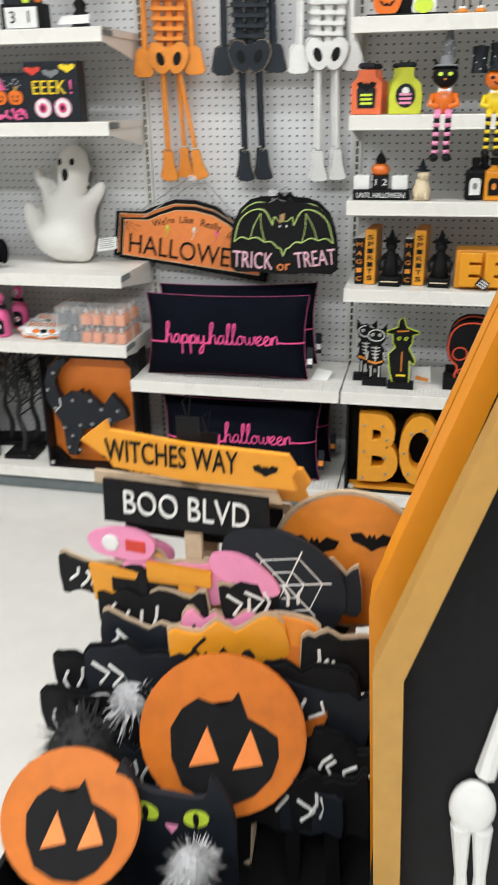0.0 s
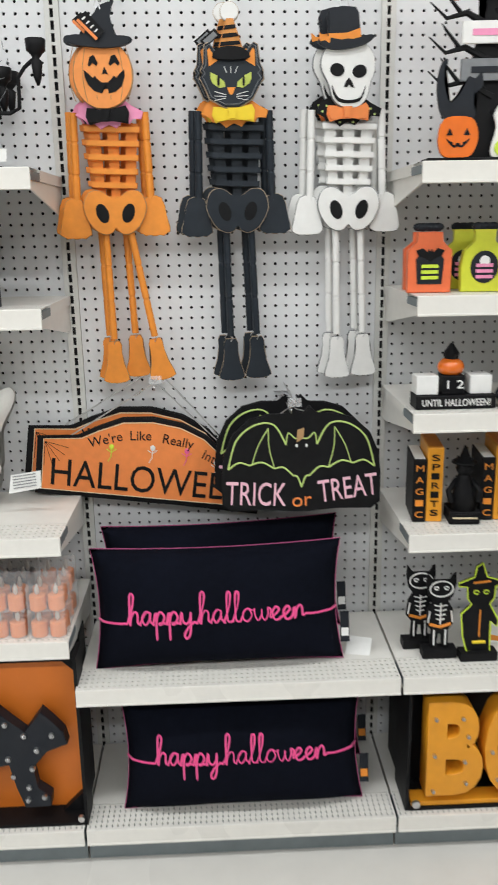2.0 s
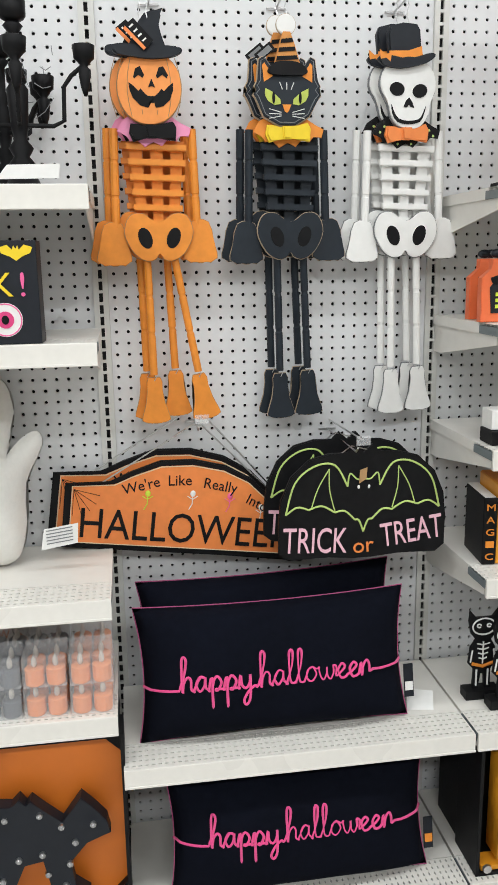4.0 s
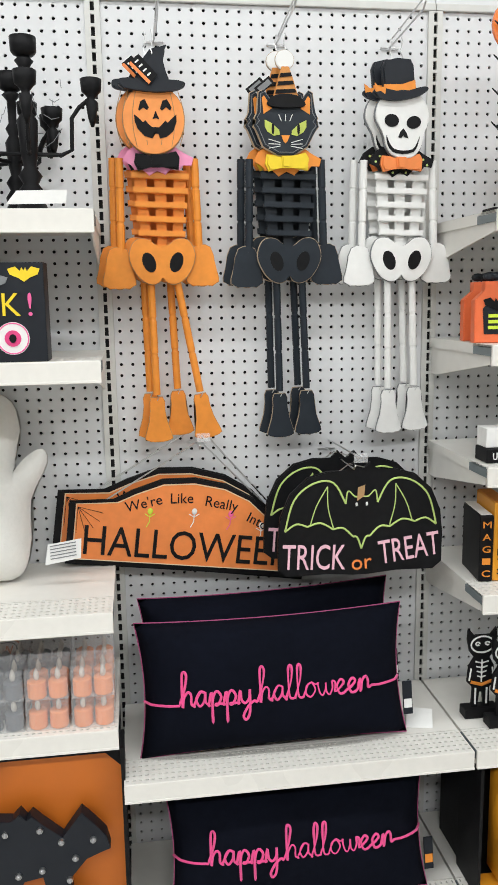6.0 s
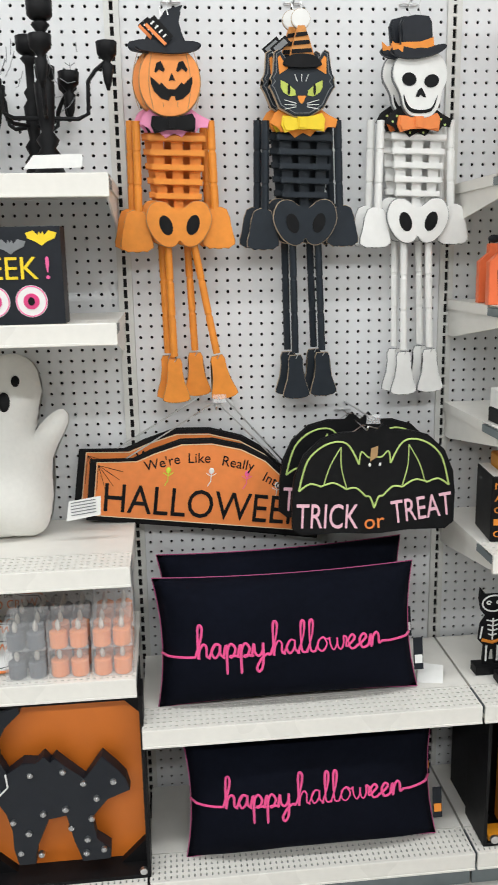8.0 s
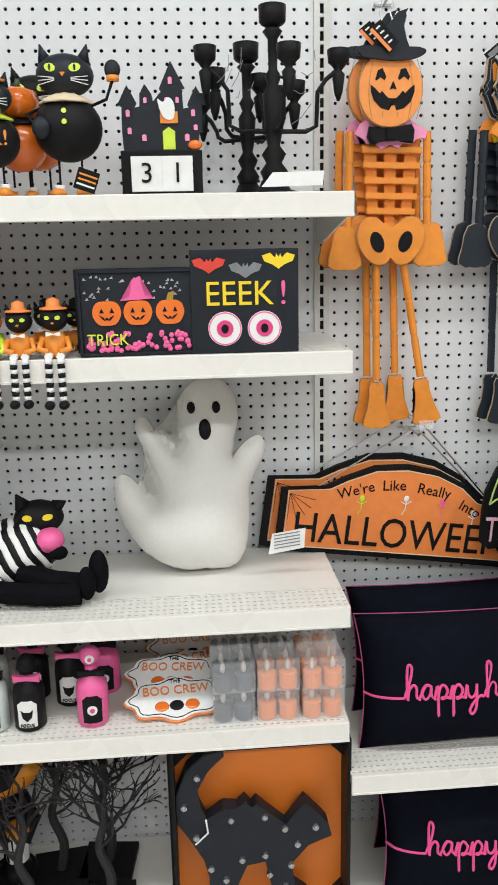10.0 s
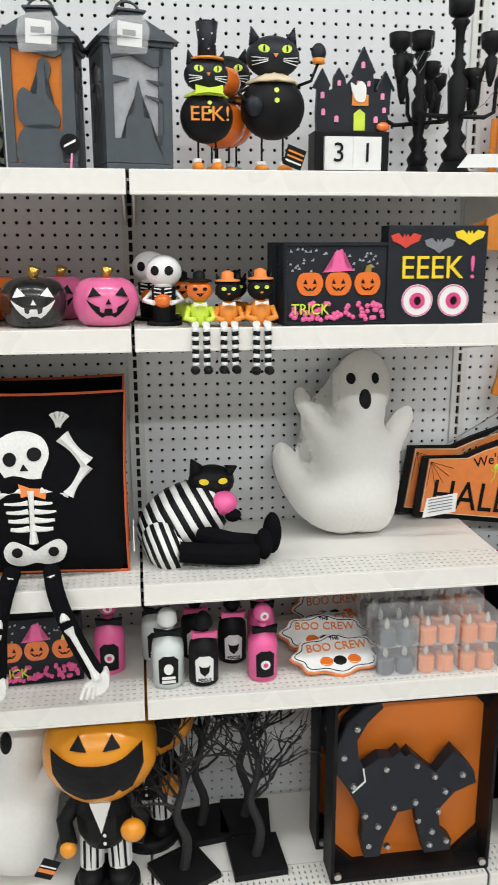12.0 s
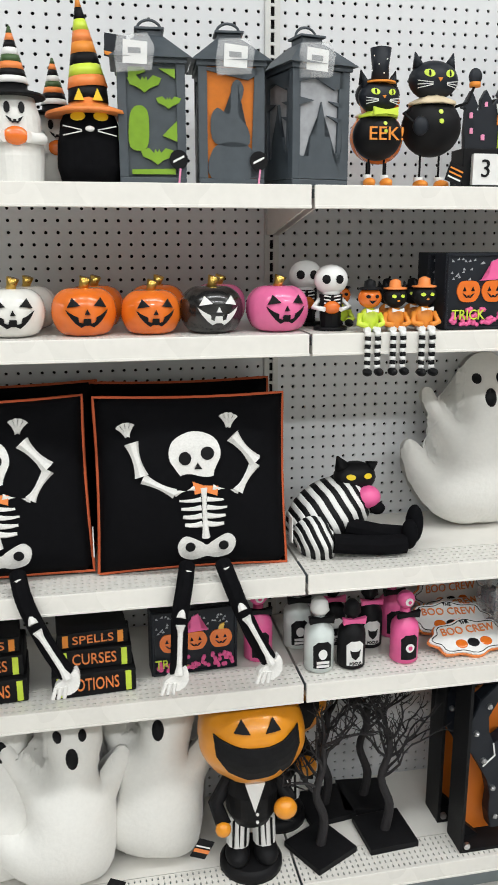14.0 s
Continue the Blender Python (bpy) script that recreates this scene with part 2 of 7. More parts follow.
def holed_panel(x0, z0, nx, nz, px, pz, rx, rz, y, depth, ring):
    """A sheet with nx by nz real holes; ring lists the hole's outline as (cos, sin)."""
    verts, faces = [], []
    n = len(ring)
    for i in range(nx):
        for k in range(nz):
            cx, cz = x0 + (i + 0.5) * px, z0 + (k + 0.5) * pz
            o = len(verts)
            verts += [(cx + sx * px / 2, y, cz + sz * pz / 2) for sx, sz in ((1, 1), (-1, 1), (-1, -1), (1, -1))]
            verts += [(cx + rx * c, y, cz + rz * s) for c, s in ring]
            verts += [(cx + rx * c, y + depth, cz + rz * s) for c, s in ring]
            h, q = o + 4, n // 4
            for c in range(4):
                mine = [h + (c * q + j) % n for j in range(q)]
                for a, b in zip(mine, mine[1:]):
                    faces.append((o + c, b, a))
                nxt = h + ((c + 1) * q) % n
                faces.append((o + c, o + (c + 1) % 4, nxt, mine[-1]))
            for j in range(n):
                faces.append((h + j, h + (j + 1) % n, h + n + (j + 1) % n, h + n + j))
    return verts, faces


def from_lists(name, verts, faces, material, parent):
    me = bpy.data.meshes.new(name)
    me.from_pydata(verts, [], faces)
    me.materials.append(material)
    ob = new(name, me)
    ob.parent = parent
    return ob


OCT = [(math.cos(radians(22.5 + 45 * i)), math.sin(radians(22.5 + 45 * i))) for i in range(8)]
SQR = [(1, 1), (-1, 1), (-1, -1), (1, -1)]
PITCH = 0.0254
gondola = structure(new("wall_gondola"), "white pegboard display wall with slotted steel uprights")
for k in range(-2, 2):
    x0 = k * S + 0.0165
    n = 28
    px = (S - 0.033) / n
    from_lists("pegboard_panel", *holed_panel(x0, 0.0892, n, 79, px, PITCH, 0.0038, 0.0038, 0.0, 0.005, OCT), PEG, gondola)
    # black sheet added behind the holes, its colour standing for their shade
    part("back_panel", box(x0, x0 + S - 0.033, 0.013, 0.02, 0.0, 2.096), HOLE_SHADE, gondola)
    part("top_rail", box(x0 - 0.0155, x0 + S - 0.0175, -0.009, 0.02, 2.0965, 2.112, 0.002), SLOT, gondola)
    part("header_panel", box(x0 - 0.0155, x0 + S - 0.0175, -0.002, 0.018, 2.113, HZ), PEG, gondola)
for k in range(-2, 3):
    v, f = holed_panel(k * S - 0.006, 0.0892, 1, 79, 0.012, PITCH, 0.0042, 0.0095, -0.008, 0.006, SQR)
    up = from_lists("upright", v, f, SLOT, gondola)
    part("upright_side", box(k * S - 0.0163, k * S - 0.006, -0.008, 0.02, 0.0, 2.096), SLOT, gondola)
    part("upright_side", box(k * S + 0.006, k * S + 0.0163, -0.008, 0.02, 0.0, 2.096), SLOT, gondola)
    # black filler behind the upright's slots, painting in the shade there
    part("slot_shade_core", box(k * S - 0.006, k * S + 0.006, 0.004, 0.02, 0.0, 2.096), HOLE_SHADE, gondola)

DEPTH = 0.356


def shelf(k, top, base=False):
    """One shelf of a bay: deck with rows of slots, a price channel in front, brackets under it."""
    x0, x1 = k * S + 0.003, (k + 1) * S - 0.003
    e = thing("base_shelf" if base else "shelf", (x0 + x1) / 2, 0, top, "off-white enamelled steel base deck with a price channel" if base else
              "off-white enamelled steel shelf with a price channel", "shelf", "display shelves")
    w = (x1 - x0) / 2
    part("deck", box(-w, w, -DEPTH + 0.095, -0.012, -0.022, 0), SHELF, e)
    n = 56
    v, f = holed_panel(-w, -0.0425, n, 5, 2 * w / n, 0.017, 0.0022 if base else 0.0045, 0.0052 if base else 0.0028, 0, 0.004, OCT)
    v = [(x, -DEPTH + 0.05 + z, -y) for x, y, z in v]
    from_lists("slotted_strip", v, [q[::-1] for q in f], SHELF, e)["kind"] = "stuff"
    # backing in the kick plate's dark grey, so the slots look shaded
    part("slot_shade_back", box(-w, w, -DEPTH + 0.008, -DEPTH + 0.095, -0.022, -0.006), KICK, e)
    part("price_channel", box(-w, w, -DEPTH, -DEPTH + 0.0075, -0.042, 0.001, 0.0022), LIP, e)
    part("channel_rib", box(-w, w, -DEPTH - 0.0025, -DEPTH - 0.0003, -0.041, -0.036, 0.0008), LIP, e)
    if base:
        part("kick_plate", box(-w, w, -DEPTH + 0.03, -DEPTH + 0.036, -top + 0.001, -0.03), KICK, e, "grey steel kick plate")
        part("kick_edge", box(-w, w, -DEPTH + 0.02, -DEPTH + 0.03, -0.052, -0.043), KICK, e)
    else:
        for s in (-1, 1):
            bm = bmesh.new()
            pr = [(-0.01, -0.022), (-DEPTH + 0.02, -0.022), (-DEPTH + 0.02, -0.04), (-0.05, -0.085), (-0.01, -0.085)]
            xs = (s * (w - 0.008), s * (w - 0.004))
            a = [bm.verts.new((xs[0], y, z)) for y, z in pr]
            b = [bm.verts.new((xs[1], y, z)) for y, z in pr]
            bm.faces.new(a), bm.faces.new(b[::-1])
            for i in range(5):
                bm.faces.new((a[i], a[(i + 1) % 5], b[(i + 1) % 5], b[i]))
            part("bracket", bm, SHELF, e)
    return e


T1, T2, T3, T4, BASE = 1.63, 1.357, 0.862, 0.612, 0.105
R3, R4, MID = 1.118, 0.843, 0.487
for k in (-2, -1):
    for top in (T1, T2, T3, T4):
        shelf(k, top)
for top in (T1, T2 + 0.01, R3, R4, MID):
    shelf(1, top)
shelf(0, MID)
for k in range(-2, 2):
    shelf(k, BASE, True)


def figure(name, pieces, x, y, z, label, category, group="", turn=0.0, tip=0.0):
    """One plain mesh in several colours: pieces are (bmesh, material) pairs."""
    me = bpy.data.meshes.new(name)
    whole = bmesh.new()
    mats = []
    for bm, m in pieces:
        if m not in mats:
            mats.append(m)
        bmesh.ops.recalc_face_normals(bm, faces=bm.faces)
        for f in bm.faces:
            f.material_index = mats.index(m)
            f.smooth = len(f.verts) == 4 and f.calc_area() < 0.0006
        tmp = bpy.data.meshes.new("piece")
        bm.to_mesh(tmp)
        bm.free()
        whole.from_mesh(tmp)
        bpy.data.meshes.remove(tmp)
    whole.to_mesh(me)
    whole.free()
    for m in mats:
        me.materials.append(m)
    ob = new(name, me)
    ob.matrix_world = pose(x, y, z, tip, 0, turn)
    return tagged(ob, label, category, group)


def decal(pts, f, off=0.003, thick=0.004, cuts=2):
    """A thin patch with the outline pts, laid on the front surface y = f(x, z)."""
    bm = bmesh.new()
    bm.faces.new([bm.verts.new((x, 0, z)) for x, z in pts])
    bmesh.ops.triangulate(bm, faces=bm.faces[:])
    if cuts:
        bmesh.ops.subdivide_edges(bm, edges=bm.edges[:], cuts=cuts, use_grid_fill=True)
        bmesh.ops.triangulate(bm, faces=bm.faces[:])
    for v in bm.verts:
        v.co.y = f(v.co.x, v.co.z) - off
    ext = bmesh.ops.extrude_face_region(bm, geom=bm.faces[:])
    for g in ext["geom"]:
        if isinstance(g, bmesh.types.BMVert):
            g.co.y += thick
    return bm


def flat(y):
    return lambda x, z: y


def egg(rx, ry, rz, cx=0.0, cy=0.0, cz=0.0):
    """The front surface of an ellipsoid."""
    def f(x, z):
        k = 1 - ((x - cx) / rx) ** 2 - ((z - cz) / rz) ** 2
        return cy - ry * math.sqrt(max(0.02, k))
    return f


def grin(cx, cz, w, h):
    """The outline of a toothed grin."""
    up = lambda u: cz + h * (-0.02 + 0.52 * u * u)
    low = lambda u: cz + h * (-0.62 + 1.06 * u * u)
    pts = [(cx + w * u / 2, up(u)) for u in (-1, -0.8, -0.6, -0.42)]
    pts += [(cx + w * u / 2, up(u) - d * h) for u, d in ((-0.40, 0.26), (-0.18, 0.28), (-0.16, 0.0), (0.16, 0.0), (0.18, 0.28), (0.40, 0.26))]
    pts += [(cx + w * u / 2, up(u)) for u in (0.42, 0.6, 0.8, 1.0)]
    pts += [(cx + w * u / 2, low(u)) for u in (0.9, 0.75, 0.55, 0.3)]
    pts += [(cx + w * u / 2, low(u) + 0.2 * h) for u in (0.12, -0.12)] + [(cx + w * u / 2, low(u)) for u in (-0.3, -0.55, -0.75, -0.9)]
    return pts


def tri(cx, cz, w, h, lean=0.0):
    return [(cx - w / 2, cz - h / 2), (cx + w / 2, cz - h / 2), (cx + lean * w, cz + h / 2)]


def bat_shape(cx, cz, s):
    h = [(0, .25), (.12, .45), (.2, .2), (.5, .5), (1, .35), (.85, 0), (.6, -.1), (.35, -.2), (0, -.45)]
    return [(cx + x * s, cz + z * s) for x, z in h] + [(cx - x * s, cz + z * s) for x, z in h[-2:0:-1]]


# ---- centre bay: hanging wooden figures ----
U = 0.00115


def bell(w, h):
    """A splayed foot, narrow at the ankle and scalloped below, hanging from (0, 0)."""
    side = [(0.20, 0.0), (0.27, -0.10), (0.26, -0.28), (0.32, -0.55), (0.47, -0.84), (0.49, -0.93), (0.38, -0.955), (0.30, -0.985), (0.16, -0.985), (0.05, -1.0)]
    return [(a * w, b * h) for a, b in side] + [(-a * w, b * h) for a, b in side[::-1]]


def mitt(w, h):
    """A broad hand with a scalloped lower edge, hanging from (0, 0)."""
    side = [(0.10, 0.0), (0.26, -0.06), (0.36, -0.26), (0.40, -0.52), (0.50, -0.78), (0.50, -0.90), (0.38, -0.94), (0.30, -1.0), (0.14, -0.97), (0.06, -1.0)]
    return [(a * w, b * h) for a, b in side] + [(-a * w, b * h) for a, b in side[::-1]]


def grown(pts, d):
    """The outline pushed outwards by d from its middle."""
    cx, cz = sum(p[0] for p in pts) / len(pts), sum(p[1] for p in pts) / len(pts)
    out = []
    for a, b in pts:
        r = math.hypot(a - cx, b - cz) or 1
        out.append((a + (a - cx) / r * d, b + (b - cz) / r * d))
    return out


def hanging(cx, y, z, body, kind, label, splay=0, hand_turn=0):
    """A wooden skeleton of loosely wired boards and rods on a wire loop."""
    e = thing("hanging_wood_figure", cx, y, z, label, "hanging decoration", "hanging wooden figures")
    L = lambda px, py: ((px - 289) * U, (752 - py) * U)
    pl = lambda pts, yy, d=0.008, b=0.0015: plate([L(*p) for p in pts], yy, yy + d, b)
    raw = {"pumpkin": WOOD, "cat": MDF, "skull": GREY}[kind]

    def board(name, pts, yy, d, material, edge=0.0012, parent=None):
        b = part(name, plate(pts, yy, yy + d, 0.0015), material, parent or e)
        part("raw_edge", plate(grown(pts, edge), yy + d * .35, yy + d * .9), raw, b)
        return b
    # rib cage: tapered ribs in front of three upright slats
    for i in range(6):
        k, py = 1 - 0.045 * i, 276 + 26 * i
        x0, x1 = 290 - 54 * k, 290 + 54 * k
        part("rib", pl([(x0, py), (x1, py + 3), (x1 - 1, py + 14), (x0 + 1, py + 11)], -0.014, 0.012), body, e)
    for px in (-38, 0, 38):
        part("rib_post", pl([(290 + px - 12, 272), (290 + px + 12, 272), (290 + px * .72 + 9, 420), (290 + px * .72 - 9, 420)], -0.002, 0.005), body, e)
    # arms, each with turned grooves, and the hands wired to them
    for px, ln, dx in ((216, 170, -3), (354, 166, 5)):
        top, low = L(px, 252), L(px + dx, 252 + ln)
        at = lambda t: (top[0] + (low[0] - top[0]) * t, -0.004, top[1] + (low[1] - top[1]) * t)
        a = part("arm", tube([at(t) for t in (0, 0.3, 0.31, 0.33, 0.34, 0.66, 0.67, 0.69, 0.70, 1)], lambda t: 0.0088 - 0.0014 * (abs(t * 9 - 2.5) < 0.8 or abs(t * 9 - 6.5) < 0.8), 10), body, e)
        board("hand_board", [(low[0] + a_ + (0.006 if dx > 0 else -0.006), low[1] + 0.012 + b_) for a_, b_ in mitt(0.070, 0.088)], -0.012, 0.009, body)
    # hips with two dark hollows
    hip = [L(*p) for p in blob([(228, 432), (238, 402), (262, 398), (289, 415), (316, 398), (340, 402), (350, 432), (334, 466), (312, 480), (296, 476), (289, 466), (282, 476), (266, 480), (244, 466)])]
    board("hip_board", hip, -0.024, 0.010, body, 0.0016)
    for px, lean in ((264, 0.35), (315, -0.35)):
        ring = [L(x, yy) for x, yy in oval(px, 440, 12, 19, 16, -lean)]
        part("hip_hollow", plate(ring, -0.0252, -0.0238), BLACK, e)
    # legs with grooves, feet on wire loops
    for p, q in (((266, 476), (270, 690)), ((316, 476), (324 + splay, 686))):
        top, low = L(*p), L(*q)
        at = lambda t: (top[0] + (low[0] - top[0]) * t, -0.006, top[1] + (low[1] - top[1]) * t)
        part("leg", tube([at(t) for t in (0, 0.30, 0.31, 0.33, 0.34, 0.62, 0.63, 0.65, 0.66, 1)], lambda t: 0.0082 - 0.0013 * (abs(t * 9 - 2.5) < 0.8 or abs(t * 9 - 6.5) < 0.8), 10), body, e)
        tilt = math.atan2(low[0] - top[0], top[1] - low[1])
        c, sn = math.cos(tilt), math.sin(tilt)
        ft = [(low[0] + a * c - b * sn, low[1] - 0.006 + a * sn + b * c) for a, b in bell(0.062, 0.100)]
        board("foot_board", ft, -0.012, 0.009, body)
        part("wire_loop", tube([(low[0], -0.006, low[1] + 0.006), (low[0] + 0.005, -0.016, low[1] - 0.003), (low[0], -0.015, low[1] - 0.012)], 0.001, 5), STEEL, e)
    # collar and bow
    col = {"pumpkin": LPINK, "cat": ORANGE, "skull": BLACK}[kind]
    bow = {"pumpkin": BLACK, "cat": YELLOW, "skull": ORANGE2}[kind]
    cl = part("collar", pl([(222, 258), (232, 240), (250, 228), (280, 236), (312, 228), (332, 242), (352, 252), (348, 266), (332, 264), (326, 274), (310, 270), (300, 282), (285, 274), (270, 284), (258, 272), (244, 274), (238, 264)], -0.018, 0.006), col, e)
    if kind == "skull":
        for a, b in ((236, 256), (248, 266), (244, 246), (330, 252), (338, 262), (322, 264), (296, 276), (270, 276)):
            part("collar_dot", plate([L(x, yy) for x, yy in oval(a, b, 2.2, 2.2, 8)], -0.0192, -0.0178), GREEN, cl)
    part("bow_tie", pl([(246, 246), (262, 247), (280, 254), (300, 247), (320, 242), (326, 252), (324, 274), (304, 271), (284, 266), (264, 272), (250, 276), (243, 262)], -0.032, 0.012, 0.004), bow, e)
    part("bow_knot", pl([(273, 249), (292, 249), (290, 271), (275, 271)], -0.038, 0.008, 0.003), bow, e)
    if kind == "pumpkin":
        h = board("pumpkin_head", [L(*p) for p in blob([(226, 190), (236, 152), (262, 132), (300, 132), (328, 155), (336, 190), (325, 224), (298, 245), (264, 245), (238, 226)])], -0.034, 0.016, mat("pumpkin_face_paint", (0.86, 0.30, 0.07), 0.5, vary=0.1, scale=14), 0.0018)
        for k in (-1, 1):
            for o in (12, 30, 44):
                part("carved_groove", tube([(L(281 + k * o, 0)[0] + k * 0.013 * (o / 44) * math.sin((py - 138) / 102 * math.pi), -0.0343, L(0, py)[1]) for py in range(140 if o > 12 else 224, 240, 8)], 0.0007, 4), WOOD, h)
        for pts in ([(254, 172), (258, 158), (266, 154), (273, 168), (270, 173), (263, 168), (256, 174)], [(293, 170), (298, 156), (306, 154), (314, 168), (311, 173), (304, 167), (296, 173)], [(279, 188), (285, 174), (291, 188), (285, 186)],
                    [(246, 180), (254, 186), (262, 194), (266, 190), (272, 197), (278, 202), (290, 202), (296, 197), (302, 190), (306, 194), (314, 186), (322, 180), (322, 192), (316, 208), (304, 218), (291, 221), (289, 213), (280, 213), (278, 221), (264, 217), (252, 205), (247, 192)]):
            part("carved_mark", plate([L(*p) for p in pts], -0.0355, -0.0335), BLACK, h)
        part("hat_brim", pl(blob([(220, 128), (228, 120), (262, 122), (300, 122), (334, 124), (338, 132), (320, 140), (286, 143), (250, 140), (226, 136)]), -0.044, 0.012, 0.003), NAVY, e)
        t = part("hat_cone", pl([(246, 126), (258, 104), (276, 86), (290, 68), (308, 62), (302, 74), (298, 90), (302, 106), (312, 124), (282, 130)], -0.040, 0.014, 0.003), NAVY, e)
        g = part("swing_tag", pl([(240, 96), (258, 82), (290, 116), (276, 132)], -0.050, 0.0015, 0), BLACK, t, "dark paper tag with an orange stripe")
        part("tag_stripe", pl([(240, 99), (244, 95), (278, 128), (274, 132)], -0.0512, 0.001, 0), ORANGE2, g)
        for k in range(4):
            part("print_bar", pl([(250 + 7 * k, 96 + 7 * k), (256 + 7 * k, 91 + 7 * k), (258 + 7 * k, 93 + 7 * k), (252 + 7 * k, 98 + 7 * k)], -0.0512, 0.001, 0), PAPER, g)
    elif kind == "cat":
        out = [L(*p) for p in [(226, 200), (222, 196), (228, 188), (224, 182), (230, 172), (232, 138), (240, 134), (258, 158), (282, 153), (306, 158), (324, 134), (332, 138), (336, 172), (342, 182), (337, 189), (343, 197), (336, 205), (322, 232), (296, 247), (268, 247), (240, 232)]]
        h = board("cat_head", out, -0.034, 0.016, CATBLUE, 0.0024)
        part("painted_rim", tube([(a, -0.0342, b) for a, b in grown(out, -0.005) + grown(out, -0.005)[:1]], 0.0009, 4), GREY, h)
        for pts in ([(237, 148), (241, 144), (256, 166), (240, 176)], [(323, 144), (327, 148), (327, 176), (309, 166)]):
            part("ear_patch", plate([L(*p) for p in pts], -0.0355, -0.0335), ORANGE, h)
        for px, s in ((257, 1), (305, -1)):
            yy = part("eye", plate([L(px + s * a, b) for a, b in ((-15, 186), (-2, 192), (12, 204), (13, 212), (2, 214), (-10, 207), (-15, 198))], -0.0357, -0.0335), CATEYE, h)
            part("pupil", plate([L(a, b) for a, b in oval(px, 202, 2.6, 10, 10)], -0.037, -0.0352), BLACK, yy)
        part("nose", plate([L(a, b) for a, b in [(273, 213), (289, 213), (284, 224), (281, 227), (277, 224)]], -0.036, -0.0335), ORANGE, h)
        for s in (-1, 1):
            for k in range(3):
                part("whisker", tube([(L(281 + s * 10, 0)[0], -0.0348, L(0, 226 + 3 * k)[1]), (L(281 + s * 32, 0)[0], -0.0348, L(0, 220 + 8 * k)[1])], 0.0009, 5), WHITE, h)
        for s in (-8, 0, 8):
            part("brow_mark", tube([(L(281 + s, 0)[0], -0.0348, L(0, 188)[1]), (L(281 + 1.6 * s, 0)[0], -0.0348, L(0, 176)[1])], 0.0009, 5), WHITE, h)
        part("hat_brim", pl(blob([(246, 160), (256, 146), (281, 142), (306, 146), (318, 160), (300, 165), (264, 165)]), -0.042, 0.010, 0.002), BLACK, e)
        t = part("hat_cone", pl([(257, 150), (268, 112), (274, 94), (287, 94), (294, 114), (306, 150)], -0.040, 0.012, 0.003), mat("dull_orange_paint", (0.68, 0.28, 0.06), 0.5, vary=0.15), e)
        for k in range(3):
            part("hat_stripe", pl([(271 - 4 * k, 107 + 14 * k), (290 + 4 * k, 105 + 14 * k), (292 + 4 * k, 111 + 14 * k), (269 - 4 * k, 114 + 14 * k)], -0.042, 0.003, 0), BLACK, t)
        board("top_disc", [L(a, b) for a, b in oval(280, 82, 17, 17, 22)], -0.036, 0.009, WHITE, 0.001)
        g = part("swing_tag", pl([(224, 130), (252, 108), (262, 120), (234, 142)], -0.026, 0.0015, 0), BLACK, e)
        part("print_panel", pl([(230, 130), (250, 114), (257, 121), (237, 137)], -0.0272, 0.001, 0), GREY, g)
    else:
        h = board("skull_head", [L(*p) for p in blob([(232, 178), (240, 148), (268, 136), (308, 136), (331, 156), (334, 186), (326, 206), (320, 232), (302, 250), (270, 248), (254, 232), (247, 208)])], -0.034, 0.016, WHITE, 0.0018)
        for pts in (oval(262, 184, 14, 11.5, 16, 0.2), oval(305, 187, 14, 11.5, 16, -0.2), [(275, 214), (279, 204), (285, 198), (291, 206), (295, 216), (288, 214), (285, 210), (281, 215)],
                    blob([(252, 210), (257, 222), (266, 234), (284, 238), (304, 235), (312, 224), (317, 212), (314, 226), (306, 240), (284, 244), (264, 240), (254, 226)], 2)):
            part("skull_hollow", plate([L(*p) for p in pts], -0.0357, -0.0335), BLACK, h)
        part("hat_brim", pl(blob([(224, 136), (236, 128), (280, 134), (322, 124), (330, 130), (310, 142), (268, 150), (238, 146)]), -0.044, 0.012, 0.003), NAVY, e)
        t = part("hat_crown", pl([(246, 136), (241, 92), (246, 80), (270, 74), (296, 76), (302, 86), (306, 128), (280, 136)], -0.040, 0.014, 0.004), NAVY, e)
        part("hat_band", pl([(246, 138), (244, 122), (280, 121), (304, 113), (306, 130), (280, 138)], -0.0425, 0.003, 0), ORANGE, t)
        part("band_bow", pl([(236, 128), (226, 120), (228, 136), (238, 134), (246, 140), (248, 126)], -0.0445, 0.003, 0), ORANGE, t)
    top = {"pumpkin": 84, "cat": 68, "skull": 76}[kind]
    part("hanging_wire", tube([(L(284, top)[0], -0.030, L(0, top)[1]), (L(280, 0)[0], -0.024, L(0, top - 18)[1]), (L(284, 0)[0], -0.024, L(0, top - 34)[1]), (L(282, 0)[0], -0.022, L(0, 34)[1])], 0.0012, 6), STEEL, e)
    return e


for cx, body, kind, lb, sp in ((0.128, ORANGE, "pumpkin", "orange wooden pumpkin skeleton in a witch hat hung on pegboard", 30),
                               (0.406, CATBLUE, "cat", "black wooden cat skeleton with a yellow bow hung on pegboard", 0),
                               (0.661, WHITE, "skull", "white wooden skeleton in a top hat hung on pegboard", 0)):
    hanging(cx, -0.074, 1.187, body, kind, lb, sp)
    hanging(cx - 0.014, -0.044, 1.192, body, kind, lb.replace("hung on pegboard", "hung behind another"))

# ---- centre bay: hanging signs ----
def outline_cord(pts, y, r, name, material, parent, closed=True):
    pts = [(x, y, z) for x, z in pts]
    return part(name, tube(pts + pts[:1] if closed else pts, r, 6), material, parent)


